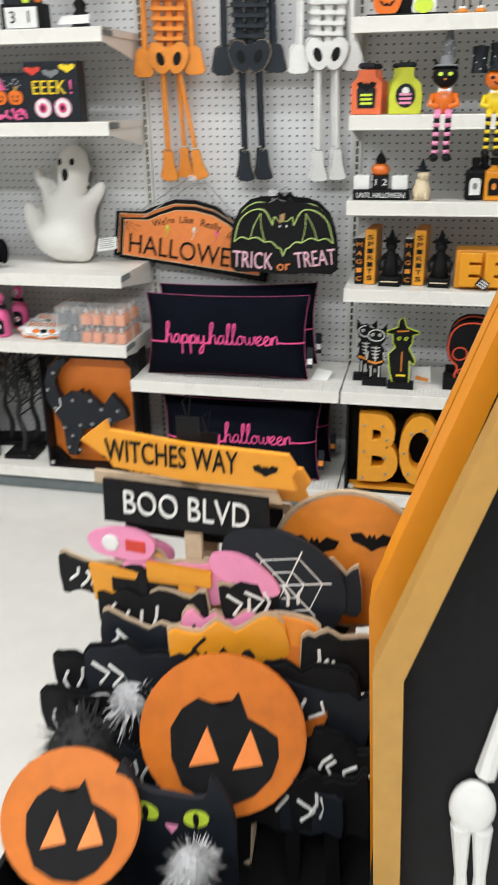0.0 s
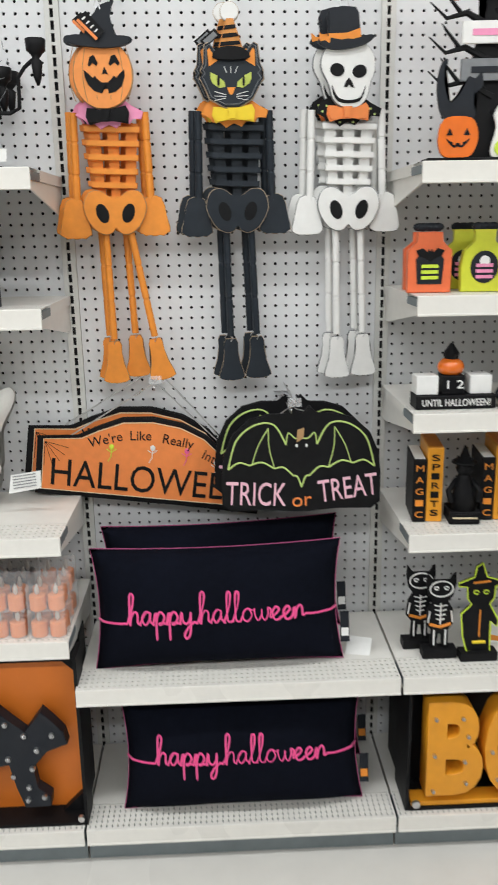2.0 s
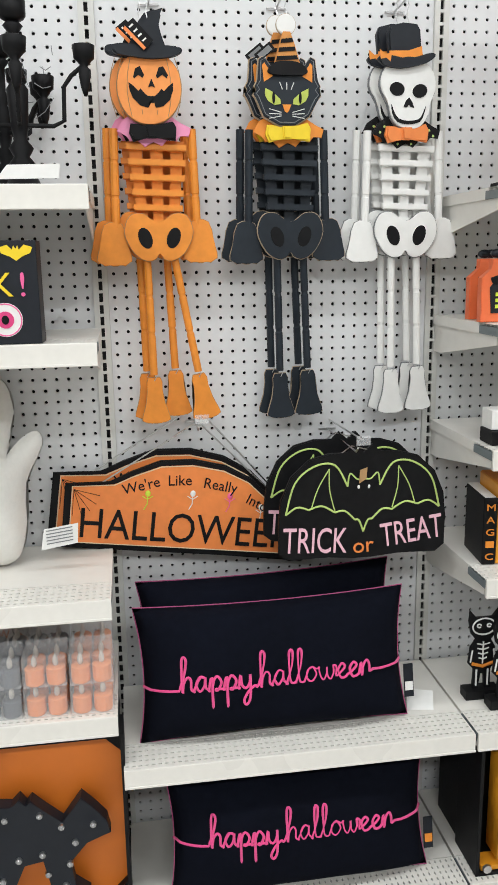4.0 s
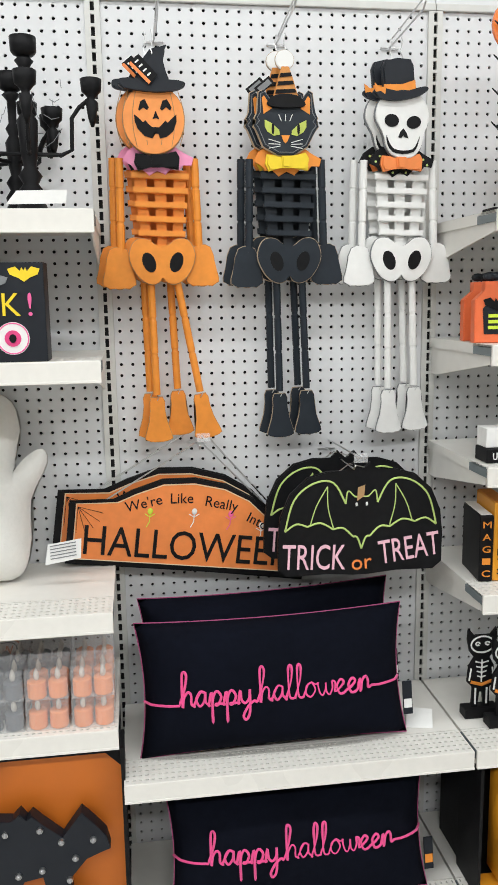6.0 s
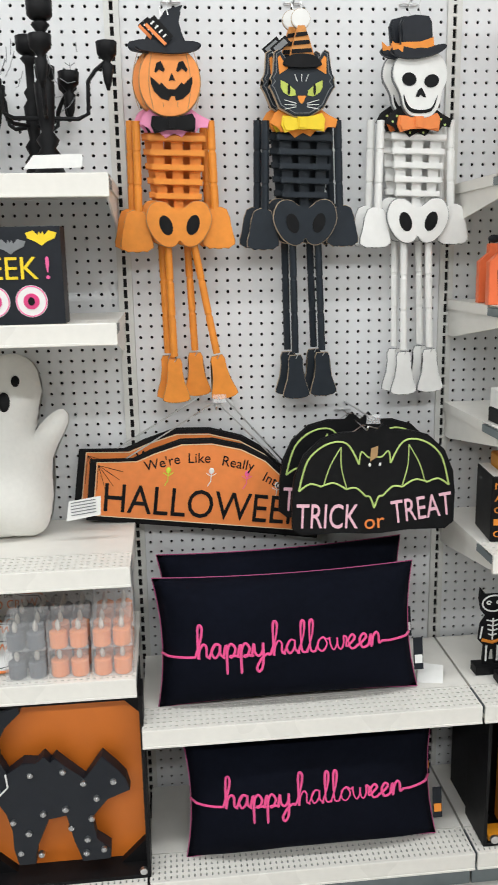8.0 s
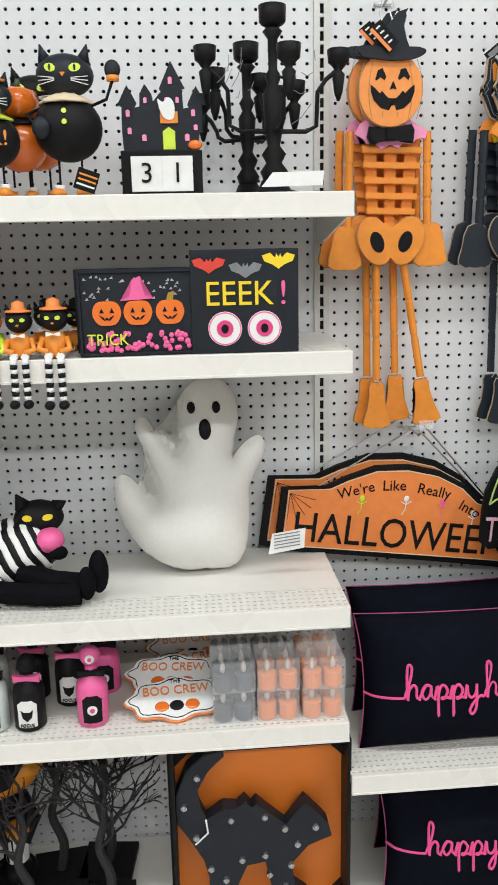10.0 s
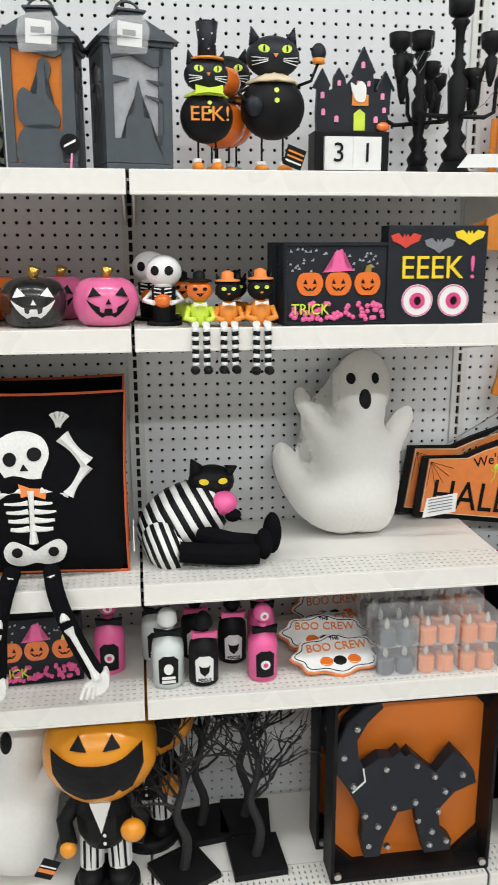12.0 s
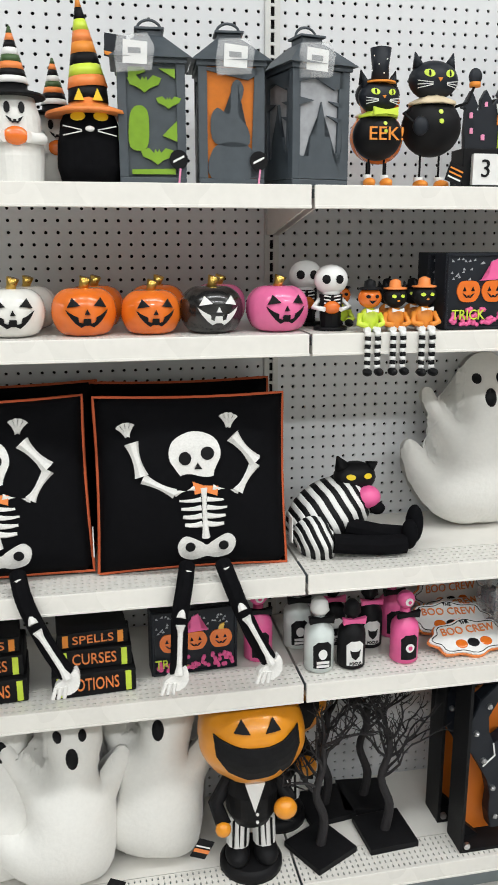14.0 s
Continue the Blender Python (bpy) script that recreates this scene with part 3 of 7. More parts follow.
def halloween_sign(x, y, z, turn):
    e = thing("hanging_sign", x, y, z, "orange and black wooden arched sign on a twine hanger", "sign", "hanging arched signs", turn)
    w = 0.262
    arch = [(-w, 0), (w, 0), (w, 0.118), (0.17, 0.135), (0.13, 0.168), (0.07, 0.192), (0.0, 0.20), (-0.07, 0.192), (-0.13, 0.165), (-0.17, 0.142), (-w, 0.132)]
    b = part("backing_board", plate(arch, 0, 0.010, 0.002), BLACK, e)
    k = [(p * 0.945, 0.012 + q * 0.885) for p, q in arch]
    f = part("face_board", plate(k, -0.004, -0.0005, 0.001), ORANGE2, e, "orange painted face")
    outline_cord([(p * 0.94, 0.0135 + q * 0.873) for p, q in arch], -0.0045, 0.0011, "face_edging", SKIN, f)
    words("lettering", "HALLOWEEN", 0.085, BLACK, f, 0.005, -0.0048, 0.052, 0.46, 1.05, 0)
    for i, (s, a) in enumerate((("We're", 17), ("Like", 5), ("Really", -6), ("Into", -22))):
        words("small_lettering", s, 0.031, BLACK, f, (-0.105, -0.025, 0.062, 0.145)[i], -0.0048, (0.139, 0.155, 0.150, 0.118)[i], None, 1, a, 0.0006)
    for i, (px, pz, m) in enumerate(((-0.09, 0.112, LIME), (0.005, 0.118, WHITE), (0.085, 0.118, PINK), (0.155, 0.098, WHITE))):
        smooth(part("skeleton_motif", ball((px, -0.004, pz + 0.012), (0.006, 0.0015, 0.007), None, 8, 6), m, f))
        part("motif_bones", tube([(px, -0.0048, pz + 0.006), (px, -0.0048, pz - 0.01), (px - 0.006, -0.0048, pz - 0.022)], 0.0011, 5), m, f)
        part("motif_bones", tube([(px - 0.011, -0.0048, pz + 0.006), (px, -0.0048, pz), (px + 0.011, -0.0048, pz + 0.008)], 0.001, 5), m, f)
    for k in range(5):
        a = radians(-10 - 20 * k)
        part("web_thread", tube([(-0.243, -0.0046, 0.123), (-0.243 + 0.055 * math.cos(a), -0.0046, 0.123 + 0.055 * math.sin(a))], 0.0005, 4), BLACK, f)
    part("twine", tube([(-0.19, 0.002, 0.137), (-0.01, -0.004, 0.272), (0.01, -0.004, 0.272), (0.19, 0.002, 0.13)], 0.0016, 6), STEEL, e)
    return e


sg = halloween_sign(0.155, -0.055, 0.858, 0)
sg.matrix_world = pose(0.160, -0.062, 0.838, 0, 7.2, 0) @ Matrix.Diagonal((1.07, 1, 1.12, 1))
copy_thing(sg, pose(0.146, -0.035, 0.832, 0, 8.4, 0) @ Matrix.Diagonal((1.07, 1, 1.12, 1)))


def hook(x, z, length, rise=0.0):
    """A double-wire peg hook: a cross bar on the board, the lower prong and the upper scan wire."""
    e = thing("peg_hook", x, -0.001, z, "long steel double-wire peg hook fixed in the pegboard", "hook", "peg hooks")
    part("lower_prong", tube([(0, 0.004, 0), (0, -length, rise), (0, -length - 0.012, rise + 0.010)], 0.0022, 6), STEEL, e)
    part("scan_wire", tube([(0.006, 0.003, 0.020), (0.006, -length - 0.03, rise + 0.030)], 0.0019, 6), STEEL, e)
    part("cross_bar", tube([(-0.020, 0.003, 0.0), (-0.020, -0.004, 0.0), (0.020, -0.004, 0.0), (0.020, 0.003, 0.0)], 0.0021, 6), STEEL, e)
    part("end_plate", box(-0.009, 0.021, -length - 0.033, -length - 0.030, rise + 0.020, rise + 0.040, 0.001), CLEAR, e, "small clear plastic label plate")


hook(0.197, 1.136, 0.10)
for hx in (0.128, 0.396, 0.656):
    hook(hx, 2.016, 0.22, 0.012)
hook(0.512, 1.106, 0.25)


def bat_sign(x, y, z):
    e = thing("bat_sign", x, y, z, "black bat-shaped wooden sign with pale green wing lines", "sign", "hanging bat signs")
    L = lambda px, py: ((px - 640) * 0.00128, (1000 - py) * 0.00126)
    half = [(640, 812), (655, 798), (668, 812), (700, 812), (735, 822), (765, 850), (782, 890), (786, 930), (786, 985), (770, 998), (700, 996), (655, 1000)]
    pts = [L(*p) for p in half] + [L(1280 - p[0], p[1]) for p in half[::-1]]
    b = part("sign_board", plate(pts, 0, 0.009, 0.002), BLACK, e)
    for s in (1, -1):
        M = lambda ps, st=5: [(L(640 + s * (p[0] - 640), p[1])[0], -0.001, L(0, p[1])[1]) for p in [(q.x, q.y) for q in spline([(a, c, 0) for a, c in ps], st)]]
        part("wing_line", tube(M([(668, 870), (690, 832), (725, 832), (758, 860), (774, 915)]), 0.0022, 6), GREEN, b)
        for a, c in (((700, 838), (690, 912)), ((700, 838), (730, 905))):
            part("wing_rib", tube(M([a, ((a[0] + c[0]) / 2 + 4, (a[1] + c[1]) / 2), c]), 0.0014, 5), GREEN, b)
        for a, c in (((774, 915), (735, 908)), ((735, 908), (690, 915)), ((690, 915), (655, 930)), ((655, 930), (640, 952))):
            part("wing_scallop", tube(M([a, ((a[0] + c[0]) / 2, (a[1] + c[1]) / 2 - 9), c]), 0.0022, 6), GREEN, b)
        part("ear_line", tube(M([(668, 870), (664, 848), (652, 858), (642, 858)]), 0.0018, 5), GREEN, b)
        smooth(part("bat_eye", ball((L(640 + s * 9, 0)[0], -0.001, L(0, 872)[1]), (0.003, 0.0012, 0.0045), None, 8, 6), WHITE, b))
    words("lettering", "TRICK", 0.078, PALEP, b, *((L(556, 966)[0], -0.0015, L(556, 966)[1])), 0.142, 1.05, -3)
    words("lettering", "or", 0.05, ORANGE2, b, *((L(640, 978)[0], -0.0015, L(640, 978)[1])), 0.046, 1, 4)
    words("lettering", "TREAT", 0.074, PALEP, b, *((L(726, 958)[0], -0.0015, L(726, 958)[1])), 0.140, 1.05, 7)
    part("wire_hanger", tube([(-0.05, 0.003, 0.236), (-0.028, 0.002, 0.252), (0.03, 0.003, 0.236)], 0.0014, 6), STEEL, e)
    part("price_tag", plate([(-0.012, 0.17), (0.004, 0.18), (0.006, 0.205), (-0.010, 0.20)], -0.006, -0.005), WOOD, e)
    return e


bs = bat_sign(0.540, -0.215, 0.858)
copy_thing(bs, pose(0.522, -0.125, 0.868, 0, 1.5, 0))

# ---- lumbar pillows ----
GLYPH = {
    "h": [(0, .1), (.35, 1.2), (.5, 2.1), (.35, 2.4), (.22, 2.0), (.2, 0), (.3, .6), (.55, 1.0), (.75, .8), (.75, .2), (.95, .05)],
    "a": [(0, .1), (.4, .95), (.68, .92), (.4, 1.0), (.15, .5), (.35, .02), (.65, .4), (.72, .95), (.72, .3), (.95, .05)],
    "p": [(0, .1), (.2, .95), (.2, -.7), (.22, -1.1), (.24, .4), (.5, 1.0), (.78, .6), (.55, .05), (.4, .12), (.95, .12)],
    "y": [(0, .1), (.15, .95), (.2, .3), (.45, .05), (.7, .4), (.75, .95), (.7, -.6), (.45, -1.1), (.3, -.8), (.6, -.2), (1.0, .15)],
    "l": [(0, .05), (.35, 1.2), (.45, 2.1), (.3, 2.3), (.2, 1.8), (.22, .3), (.4, .02), (.6, .1)],
    "o": [(0, .15), (.3, .9), (.55, 1.0), (.2, .8), (.15, .25), (.45, .02), (.75, .5), (.55, .98), (.75, .85), (.95, .9)],
    "w": [(0, .9), (.1, .3), (.3, .05), (.5, .5), (.52, .9), (.55, .3), (.75, .05), (.95, .5), (.95, .95), (1.15, .8)],
    "e": [(0, .2), (.4, .5), (.6, .8), (.4, 1.0), (.15, .6), (.3, .05), (.6, .05), (.8, .25)],
    "n": [(0, .2), (.15, .9), (.18, 0), (.3, .7), (.55, 1.0), (.7, .7), (.72, .2), (.95, .3)],
}


def cushion_front(w, h, d, sag):
    def f(x, z):
        u, v = 0.0, (z - h / 2) / (h / 2)
        for _ in range(3):
            v = (z - h / 2) / (h / 2 * (1 - sag * 1.2 * (1 - u * u)))
            u = x / (w / 2 * (1 - sag * (1 - v * v)))
        fat = (max(0, 1 - min(1, abs(u)) ** 3.4) * max(0, 1 - min(1, abs(v)) ** 3.4)) ** 0.55
        return -d / 2 * fat + 0.006 * noise.noise(Vector((x * 9, z * 9, -3 + w))) * fat
    return f


def piping(w, h, sag, r, material, parent):
    pts = []
    for t in range(64):
        s, k = divmod(t, 16)
        q = -1 + 2 * k / 16
        u, v = ((q, -1), (1, q), (-q, 1), (-1, -q))[s]
        pts.append((u * w / 2 * (1 - sag * (1 - v * v)), 0, v * h / 2 * (1 - sag * 1.2 * (1 - u * u)) + h / 2))
    return part("piping", tube(pts + pts[:1], r, 6), material, parent)


def lumbar(x, y, z, lean, roll, bare=False):
    w, h, d, sag = 0.60, 0.296, 0.15, 0.055
    e = thing("lumbar_pillow", x, y, z, "black velvet lumbar pillow with pink cursive cord lettering", "pillow", "black lumbar pillows")
    b = smooth(part("pillow_body", cushion(w, h, d, sag, 26), VELVET, e))
    piping(w, h, sag, 0.0014, mat("dusky_pink_piping", (0.42, 0.08, 0.20), 0.8, vary=0.15), b)
    f = cushion_front(w, h, d, sag)
    at, pts, rise = 0.0, [], 0.018 if bare else 0.0
    for word in ("happy", "halloween"):
        for c in word:
            g = GLYPH[c]
            pts += [(at + a, b) for a, b in g]
            at += g[-1][0] * 0.96
        at += 0.25
    k = 0.425 / at
    line = [(p.x * k - 0.212, p.y * k * 0.92 + 0.124 + rise) for p in spline([(a, b, 0) for a, b in pts], 4)]
    line = [(-0.285 + 0.014 * i, 0.126 + rise) for i in range(5)] + line + [(0.224 + 0.015 * i, 0.131 + rise) for i in range(5)]
    part("cord_lettering", tube([(p, f(p, q) - 0.004, q) for p, q in line], 0.0029, 6), HOT, e, "raised hot pink cursive cord lettering")
    part("care_tag", box(w / 2 - 0.006, w / 2 + 0.016, -0.004, -0.002, 0.04, 0.115), NAVY, e)
    part("tag_stripe", box(w / 2 - 0.004, w / 2 + 0.014, -0.0055, -0.0045, 0.055, 0.075), PAPER if not bare else ORANGE, e)
    e.matrix_world = pose(x, y, z, -lean, roll, 0)
    return e


lumbar(0.338, -0.258, MID + 0.002, 10, -0.8)
lumbar(0.352, -0.118, MID + 0.012, 8, -1.8)
lumbar(0.388, -0.280, BASE + 0.003, 9, -0.6, True)
lumbar(0.412, -0.11, BASE + 0.003, 8, -0.4, True)
t = thing("price_card", 0.675, -0.24, MID + 0.001, "folded white paper card lying on the shelf", "card")
part("card_leaf", plate([(-0.03, 0), (0.03, 0.0), (0.035, 0.05), (-0.025, 0.055)], 0, 0.0008), PAPER, t)
t.rotation_euler = (radians(-62), 0, radians(-12))

# ---- left bays: third shelf ----
def ghost_outline(s=1.0):
    P = [(-0.02, 0.0), (0.055, 0.002), (0.085, 0.03), (0.098, 0.10), (0.10, 0.17), (0.135, 0.245), (0.125, 0.275), (0.095, 0.262), (0.07, 0.235), (0.066, 0.225), (0.068, 0.262),
         (0.082, 0.315), (0.068, 0.375), (0.022, 0.398), (-0.025, 0.375), (-0.038, 0.32), (-0.032, 0.262), (-0.05, 0.245), (-0.085, 0.285), (-0.105, 0.318), (-0.125, 0.318), (-0.128, 0.29),
         (-0.105, 0.24), (-0.088, 0.19), (-0.085, 0.155), (-0.105, 0.145), (-0.13, 0.185), (-0.16, 0.205), (-0.178, 0.18), (-0.168, 0.12), (-0.13, 0.055), (-0.08, 0.015)]
    return [(x * s, z * s) for x, z in blob(P, 3)]


def puff_field(pts, step=0.005, fat=1.0):
    """How far a stuffed shape with this outline swells at each place: a smooth dome that falls to nothing at the seam."""
    ring = np.array(pts)
    lo, hi = ring.min(0) - 2 * step, ring.max(0) + 2 * step
    xs, zs = np.arange(lo[0], hi[0], step), np.arange(lo[1], hi[1], step)
    X, Z = np.meshgrid(xs, zs, indexing="ij")
    inside = np.zeros(X.shape, bool)
    for (ax, az), (bx, bz) in zip(ring, np.roll(ring, -1, axis=0)):
        cross = (az > Z) != (bz > Z)
        inside ^= cross & (X < (bx - ax) * (Z - az) / (bz - az + 1e-12) + ax)
    u = np.zeros(X.shape)
    for _ in range(900):
        u = np.where(inside, 0.25 * (np.roll(u, 1, 0) + np.roll(u, -1, 0) + np.roll(u, 1, 1) + np.roll(u, -1, 1)) + step * step, 0)

    def f(x, z):
        a, c = (x - lo[0]) / step, (z - lo[1]) / step
        i, j = min(max(int(a), 0), len(xs) - 2), min(max(int(c), 0), len(zs) - 2)
        p, q = a - i, c - j
        w = u[i, j] * (1 - p) * (1 - q) + u[i + 1, j] * p * (1 - q) + u[i, j + 1] * (1 - p) * q + u[i + 1, j + 1] * p * q
        return fat * math.sqrt(max(0.0, float(w)))
    return f


ghost_puff = puff_field(ghost_outline(), 0.005, 0.82)


def ghost(x, y, z, s, turn, lean, label, roll=0.0):
    """A stuffed ghost: its outline, puffed out smoothly from the edge inwards."""
    bm = bmesh.new()
    pts = ghost_outline()
    bm.faces.new([bm.verts.new((a, 0, b)) for a, b in pts])
    bmesh.ops.triangulate(bm, faces=bm.faces[:])
    for _ in range(5):
        long = [e for e in bm.edges if e.calc_length() > 0.013]
        if not long:
            break
        bmesh.ops.subdivide_edges(bm, edges=long, cuts=1)
        bmesh.ops.triangulate(bm, faces=bm.faces[:])
        inside = [v for v in bm.verts if not v.is_boundary]
        bmesh.ops.smooth_vert(bm, verts=inside, factor=0.5, use_axis_x=True, use_axis_y=False, use_axis_z=True)
    inner = bm.verts[:]
    geo = bmesh.ops.duplicate(bm, geom=bm.faces[:] + bm.edges[:] + bm.verts[:])
    back = [g for g in geo["geom"] if isinstance(g, bmesh.types.BMVert)]
    for v in inner:
        v.co.y = -ghost_puff(v.co.x, v.co.z)
    for v in back:
        v.co.y = 0.8 * ghost_puff(v.co.x, v.co.z)
    bmesh.ops.remove_doubles(bm, verts=bm.verts[:], dist=0.0004)
    bmesh.ops.scale(bm, vec=(s, s, s), verts=bm.verts[:])
    f = lambda px, pz: -s * ghost_puff(px / s, pz / s)
    pieces = [(bm, FLEECE)]
    for ex, ez, rx, rz in ((-0.014, 0.338, 0.0085, 0.012), (0.036, 0.338, 0.0085, 0.012), (0.012, 0.295, 0.0125, 0.021)):
        pieces.append((decal([(p * s, q * s) for p, q in oval(ex, ez, rx, rz, 14)], f, 0.002, 0.004, 1), BLACK))
    ob = figure("ghost_pillow", pieces, x, y, z, label, "pillow", "ghost pillows")
    for p in ob.data.polygons:
        p.use_smooth = True
    ob.matrix_world = pose(x, y, z, -lean, roll, turn)
    return ob


ghost(-0.280, -0.120, T3 + 0.002, 1.04, 0, 8, "plump white fleece ghost pillow leaning on pegboard")
tg = thing("swing_tag", -0.145, -0.20, T3 + 0.055, "white folded paper tag on the ghost pillow", "tag")
part("tag_card", plate([(0, 0), (0.075, 0.012), (0.078, 0.055), (0.008, 0.045)], 0, 0.0008), PAPER, tg)
for i in range(5):
    part("print_bar", plate([(0.012, 0.012 + 0.007 * i), (0.066, 0.019 + 0.007 * i), (0.066, 0.021 + 0.007 * i), (0.012, 0.014 + 0.007 * i)], -0.0012, -0.0004), GREY, tg)


def skeleton_pillow(x, y, z, lean, roll=0.0, turn=0.0, legs=True):
    w, h, d, sag = 0.395, 0.362, 0.12, 0.025
    e = thing("skeleton_pillow", x, y, z, "square black pillow with a white embroidered skeleton and dangling legs", "pillow", "skeleton pillows")
    b = smooth(part("pillow_body", cushion(w, h, d, sag, 22), CLOTH, e))
    piping(w, h, sag, 0.0035, RUST, b)
    f = cushion_front(w, h, d, sag)
    L = lambda px, py: ((px - 338) * 0.00114, (1032 - py) * 0.00112)
    lay = lambda pts: decal([L(*p) for p in pts], f, 0.004, 0.005, 3)

    def bone(p, q, r, name="bone"):
        (ax, az), (bx, bz) = L(*p), L(*q)
        n = 7
        pts = [(ax + (bx - ax) * i / n, 0, az + (bz - az) * i / n) for i in range(n + 1)]
        part(name, tube([(a, f(a, c) - 0.001, c) for a, _, c in pts], lambda t: r * (0.75 + 0.55 * abs(2 * t - 1) ** 2), 7), STITCH, e)
    sk = part("skull_patch", lay(blob([(292, 820), (300, 790), (335, 774), (372, 785), (384, 815), (372, 845), (366, 866), (340, 874), (320, 862), (306, 846)])), STITCH, e)
    for pts in (oval(320, 822, 11, 12), oval(360, 814, 12, 12), [(336, 842), (342, 830), (350, 842)]):
        part("skull_hollow", decal([L(*p) for p in pts], f, 0.0056, 0.002, 1), BLACK, sk)
    for p, q, r in (((228, 792), (244, 852), .012), ((246, 856), (300, 884), .009), ((300, 884), (336, 876), .006), ((406, 785), (446, 832), .012), ((446, 836), (414, 886), .010), ((414, 886), (368, 876), .006), ((352, 876), (354, 968), .007)):
        bone(p, q, r)
    for cx, cy, s in ((222, 780, -1), (400, 768, 1)):
        for k in range(4):
            a = radians(60 + 22 * k - s * 8)
            bone((cx, cy), (cx + 24 * math.cos(a), cy - 24 * math.sin(a)), 0.0042, "finger")
    for k in range(4):
        ww = 44 - 3 * k
        for s in (-1, 1):
            pts = [L(352 + s * t * ww, 896 + 15 * k + 8 * (1 - (1 - t) ** 2) - 6 * t) for t in (0.12, 0.4, 0.7, 1.0)]
            part("rib", tube([(a, f(a, c) - 0.001, c) for a, c in pts], lambda t: 0.0072 * (1 - 0.5 * t), 6), STITCH, e)
    part("pelvis_patch", lay(blob([(304, 980), (318, 964), (345, 975), (356, 982), (368, 974), (394, 962), (408, 976), (400, 1000), (375, 1008), (356, 1004), (332, 1010), (310, 1002)])), STITCH, e)
    for px in (326, 386):
        part("pelvis_hollow", decal([L(*p) for p in oval(px, 984, 9, 9)], f, 0.0056, 0.002, 1), BLACK, e)
    part("bow_patch", decal([L(*p) for p in [(332, 864), (352, 872), (378, 874), (376, 892), (354, 884), (336, 888)]], f, 0.006, 0.004, 1), ORANGE2, e)
    if legs:
        for s, pts in ((-1, [(318, 1015), (308, 1050), (298, 1100), (296, 1150), (292, 1200)]), (1, [(382, 1015), (392, 1050), (408, 1095), (432, 1150), (458, 1196)])):
            c3 = [(L(*p)[0], -0.055 - 0.048 * min(1, max(0, (p[1] - 1010) / 45)), L(*p)[1]) for p in pts]
            lg = part("dangling_leg", tube([tuple(v) for v in spline(c3, 4)], 0.017, 10), CLOTH, e)
            for i, j in ((0, 2), (2, 4)):
                u, v = Vector(c3[i]), Vector(c3[j])
                part("leg_bone", tube([tuple(u.lerp(v, t) + Vector((0, -0.0195, 0))) for t in (0.08, 0.2, 0.5, 0.8, 0.95)], lambda t: 0.0062 * (0.8 + 0.8 * abs(2 * t - 1) ** 3), 7), STITCH, lg)
            fx, fy, fz = c3[-1]
            part("foot_patch", plate([(fx + a, fz + c) for a, c in blob([(-0.03, -0.02), (-0.024, -0.004), (0.0, 0.01), (0.014, 0.02), (0.02, 0.0), (0.012, -0.022), (-0.01, -0.028)])], fy - 0.018, fy + 0.008, 0.003), STITCH, lg)
            for k in range(3):
                part("toe", tube([(fx - 0.026 + 0.009 * k, fy - 0.019, fz - 0.01), (fx - 0.034 + 0.011 * k, fy - 0.019, fz - 0.032)], 0.004, 6), STITCH, lg)
    e.matrix_world = pose(x, y, z, -lean, roll, turn)
    return e


skeleton_pillow(-0.984, -0.275, T3 + 0.004, 10, 0.5)
skeleton_pillow(-1.388, -0.262, T3 + 0.004, 10, -1.5)
skeleton_pillow(-0.985, -0.130, T3 + 0.012, 8, 0.0, 0, False)
skeleton_pillow(-1.36, -0.120, T3 + 0.012, 7, -1, 0, False)
for tx in (-0.775, -1.19):
    t = thing("care_label", tx, -0.262, T3 + 0.045, "small white fabric care label on a pillow seam", "tag", "care labels")
    part("label_strip", box(-0.001, 0.001, -0.02, 0.012, 0, 0.055), PAPER, t)


def zebra(bm_list, c, rx, ry, rz, n, turn=0.0):
    """Cloth in black and white bands round a soft body."""
    for i in range(n):
        a0, a1 = math.pi * i / n, math.pi * (i + 1) / n
        prof = []
        for k in range(4):
            a = a0 + (a1 - a0) * k / 3
            prof.append((max(0.001, math.sin(a)), -math.cos(a)))
        bm = lathe(prof, 24, wave=lambda t: 1 + 0.06 * math.sin(7 * t))
        bmesh.ops.transform(bm, matrix=Matrix.Translation(c) @ pose(0, 0, 0, 0, turn, 0) @ Matrix.Diagonal((rx, ry, rz, 1)), verts=bm.verts[:])
        bm_list.append((bm, WHITE if i % 2 else BLACK))


pc = []
zebra(pc, (-0.03, 0, 0.075), 0.072, 0.07, 0.105, 25, 62)
zebra(pc, (-0.075, -0.02, 0.035), 0.062, 0.085, 0.045, 15, 70)
pc += [(ball((0.03, 0.0, 0.155), (0.05, 0.035, 0.036)), BLACK), (tube([(-0.01, -0.055, 0.06), (0.06, -0.075, 0.045), (0.13, -0.08, 0.035)], 0.021, 10), CLOTH), (tube([(-0.05, -0.085, 0.035), (0.05, -0.10, 0.026), (0.11, -0.105, 0.026)], 0.022, 10), CLOTH),
       (ball((0.145, -0.075, 0.058), (0.020, 0.022, 0.045)), CLOTH), (ball((0.122, -0.10, 0.045), (0.018, 0.022, 0.034)), CLOTH), (rod((0.0, 0, 0.18), (-0.012, 0, 0.205), 0.018, 0.002), BLACK), (rod((0.065, 0, 0.175), (0.085, 0, 0.185), 0.016, 0.002), BLACK),
       (ball((0.05, -0.03, 0.115), (0.030, 0.03, 0.026)), PINK), (ball((0.068, -0.045, 0.092), (0.018, 0.016, 0.014)), CLOTH)]
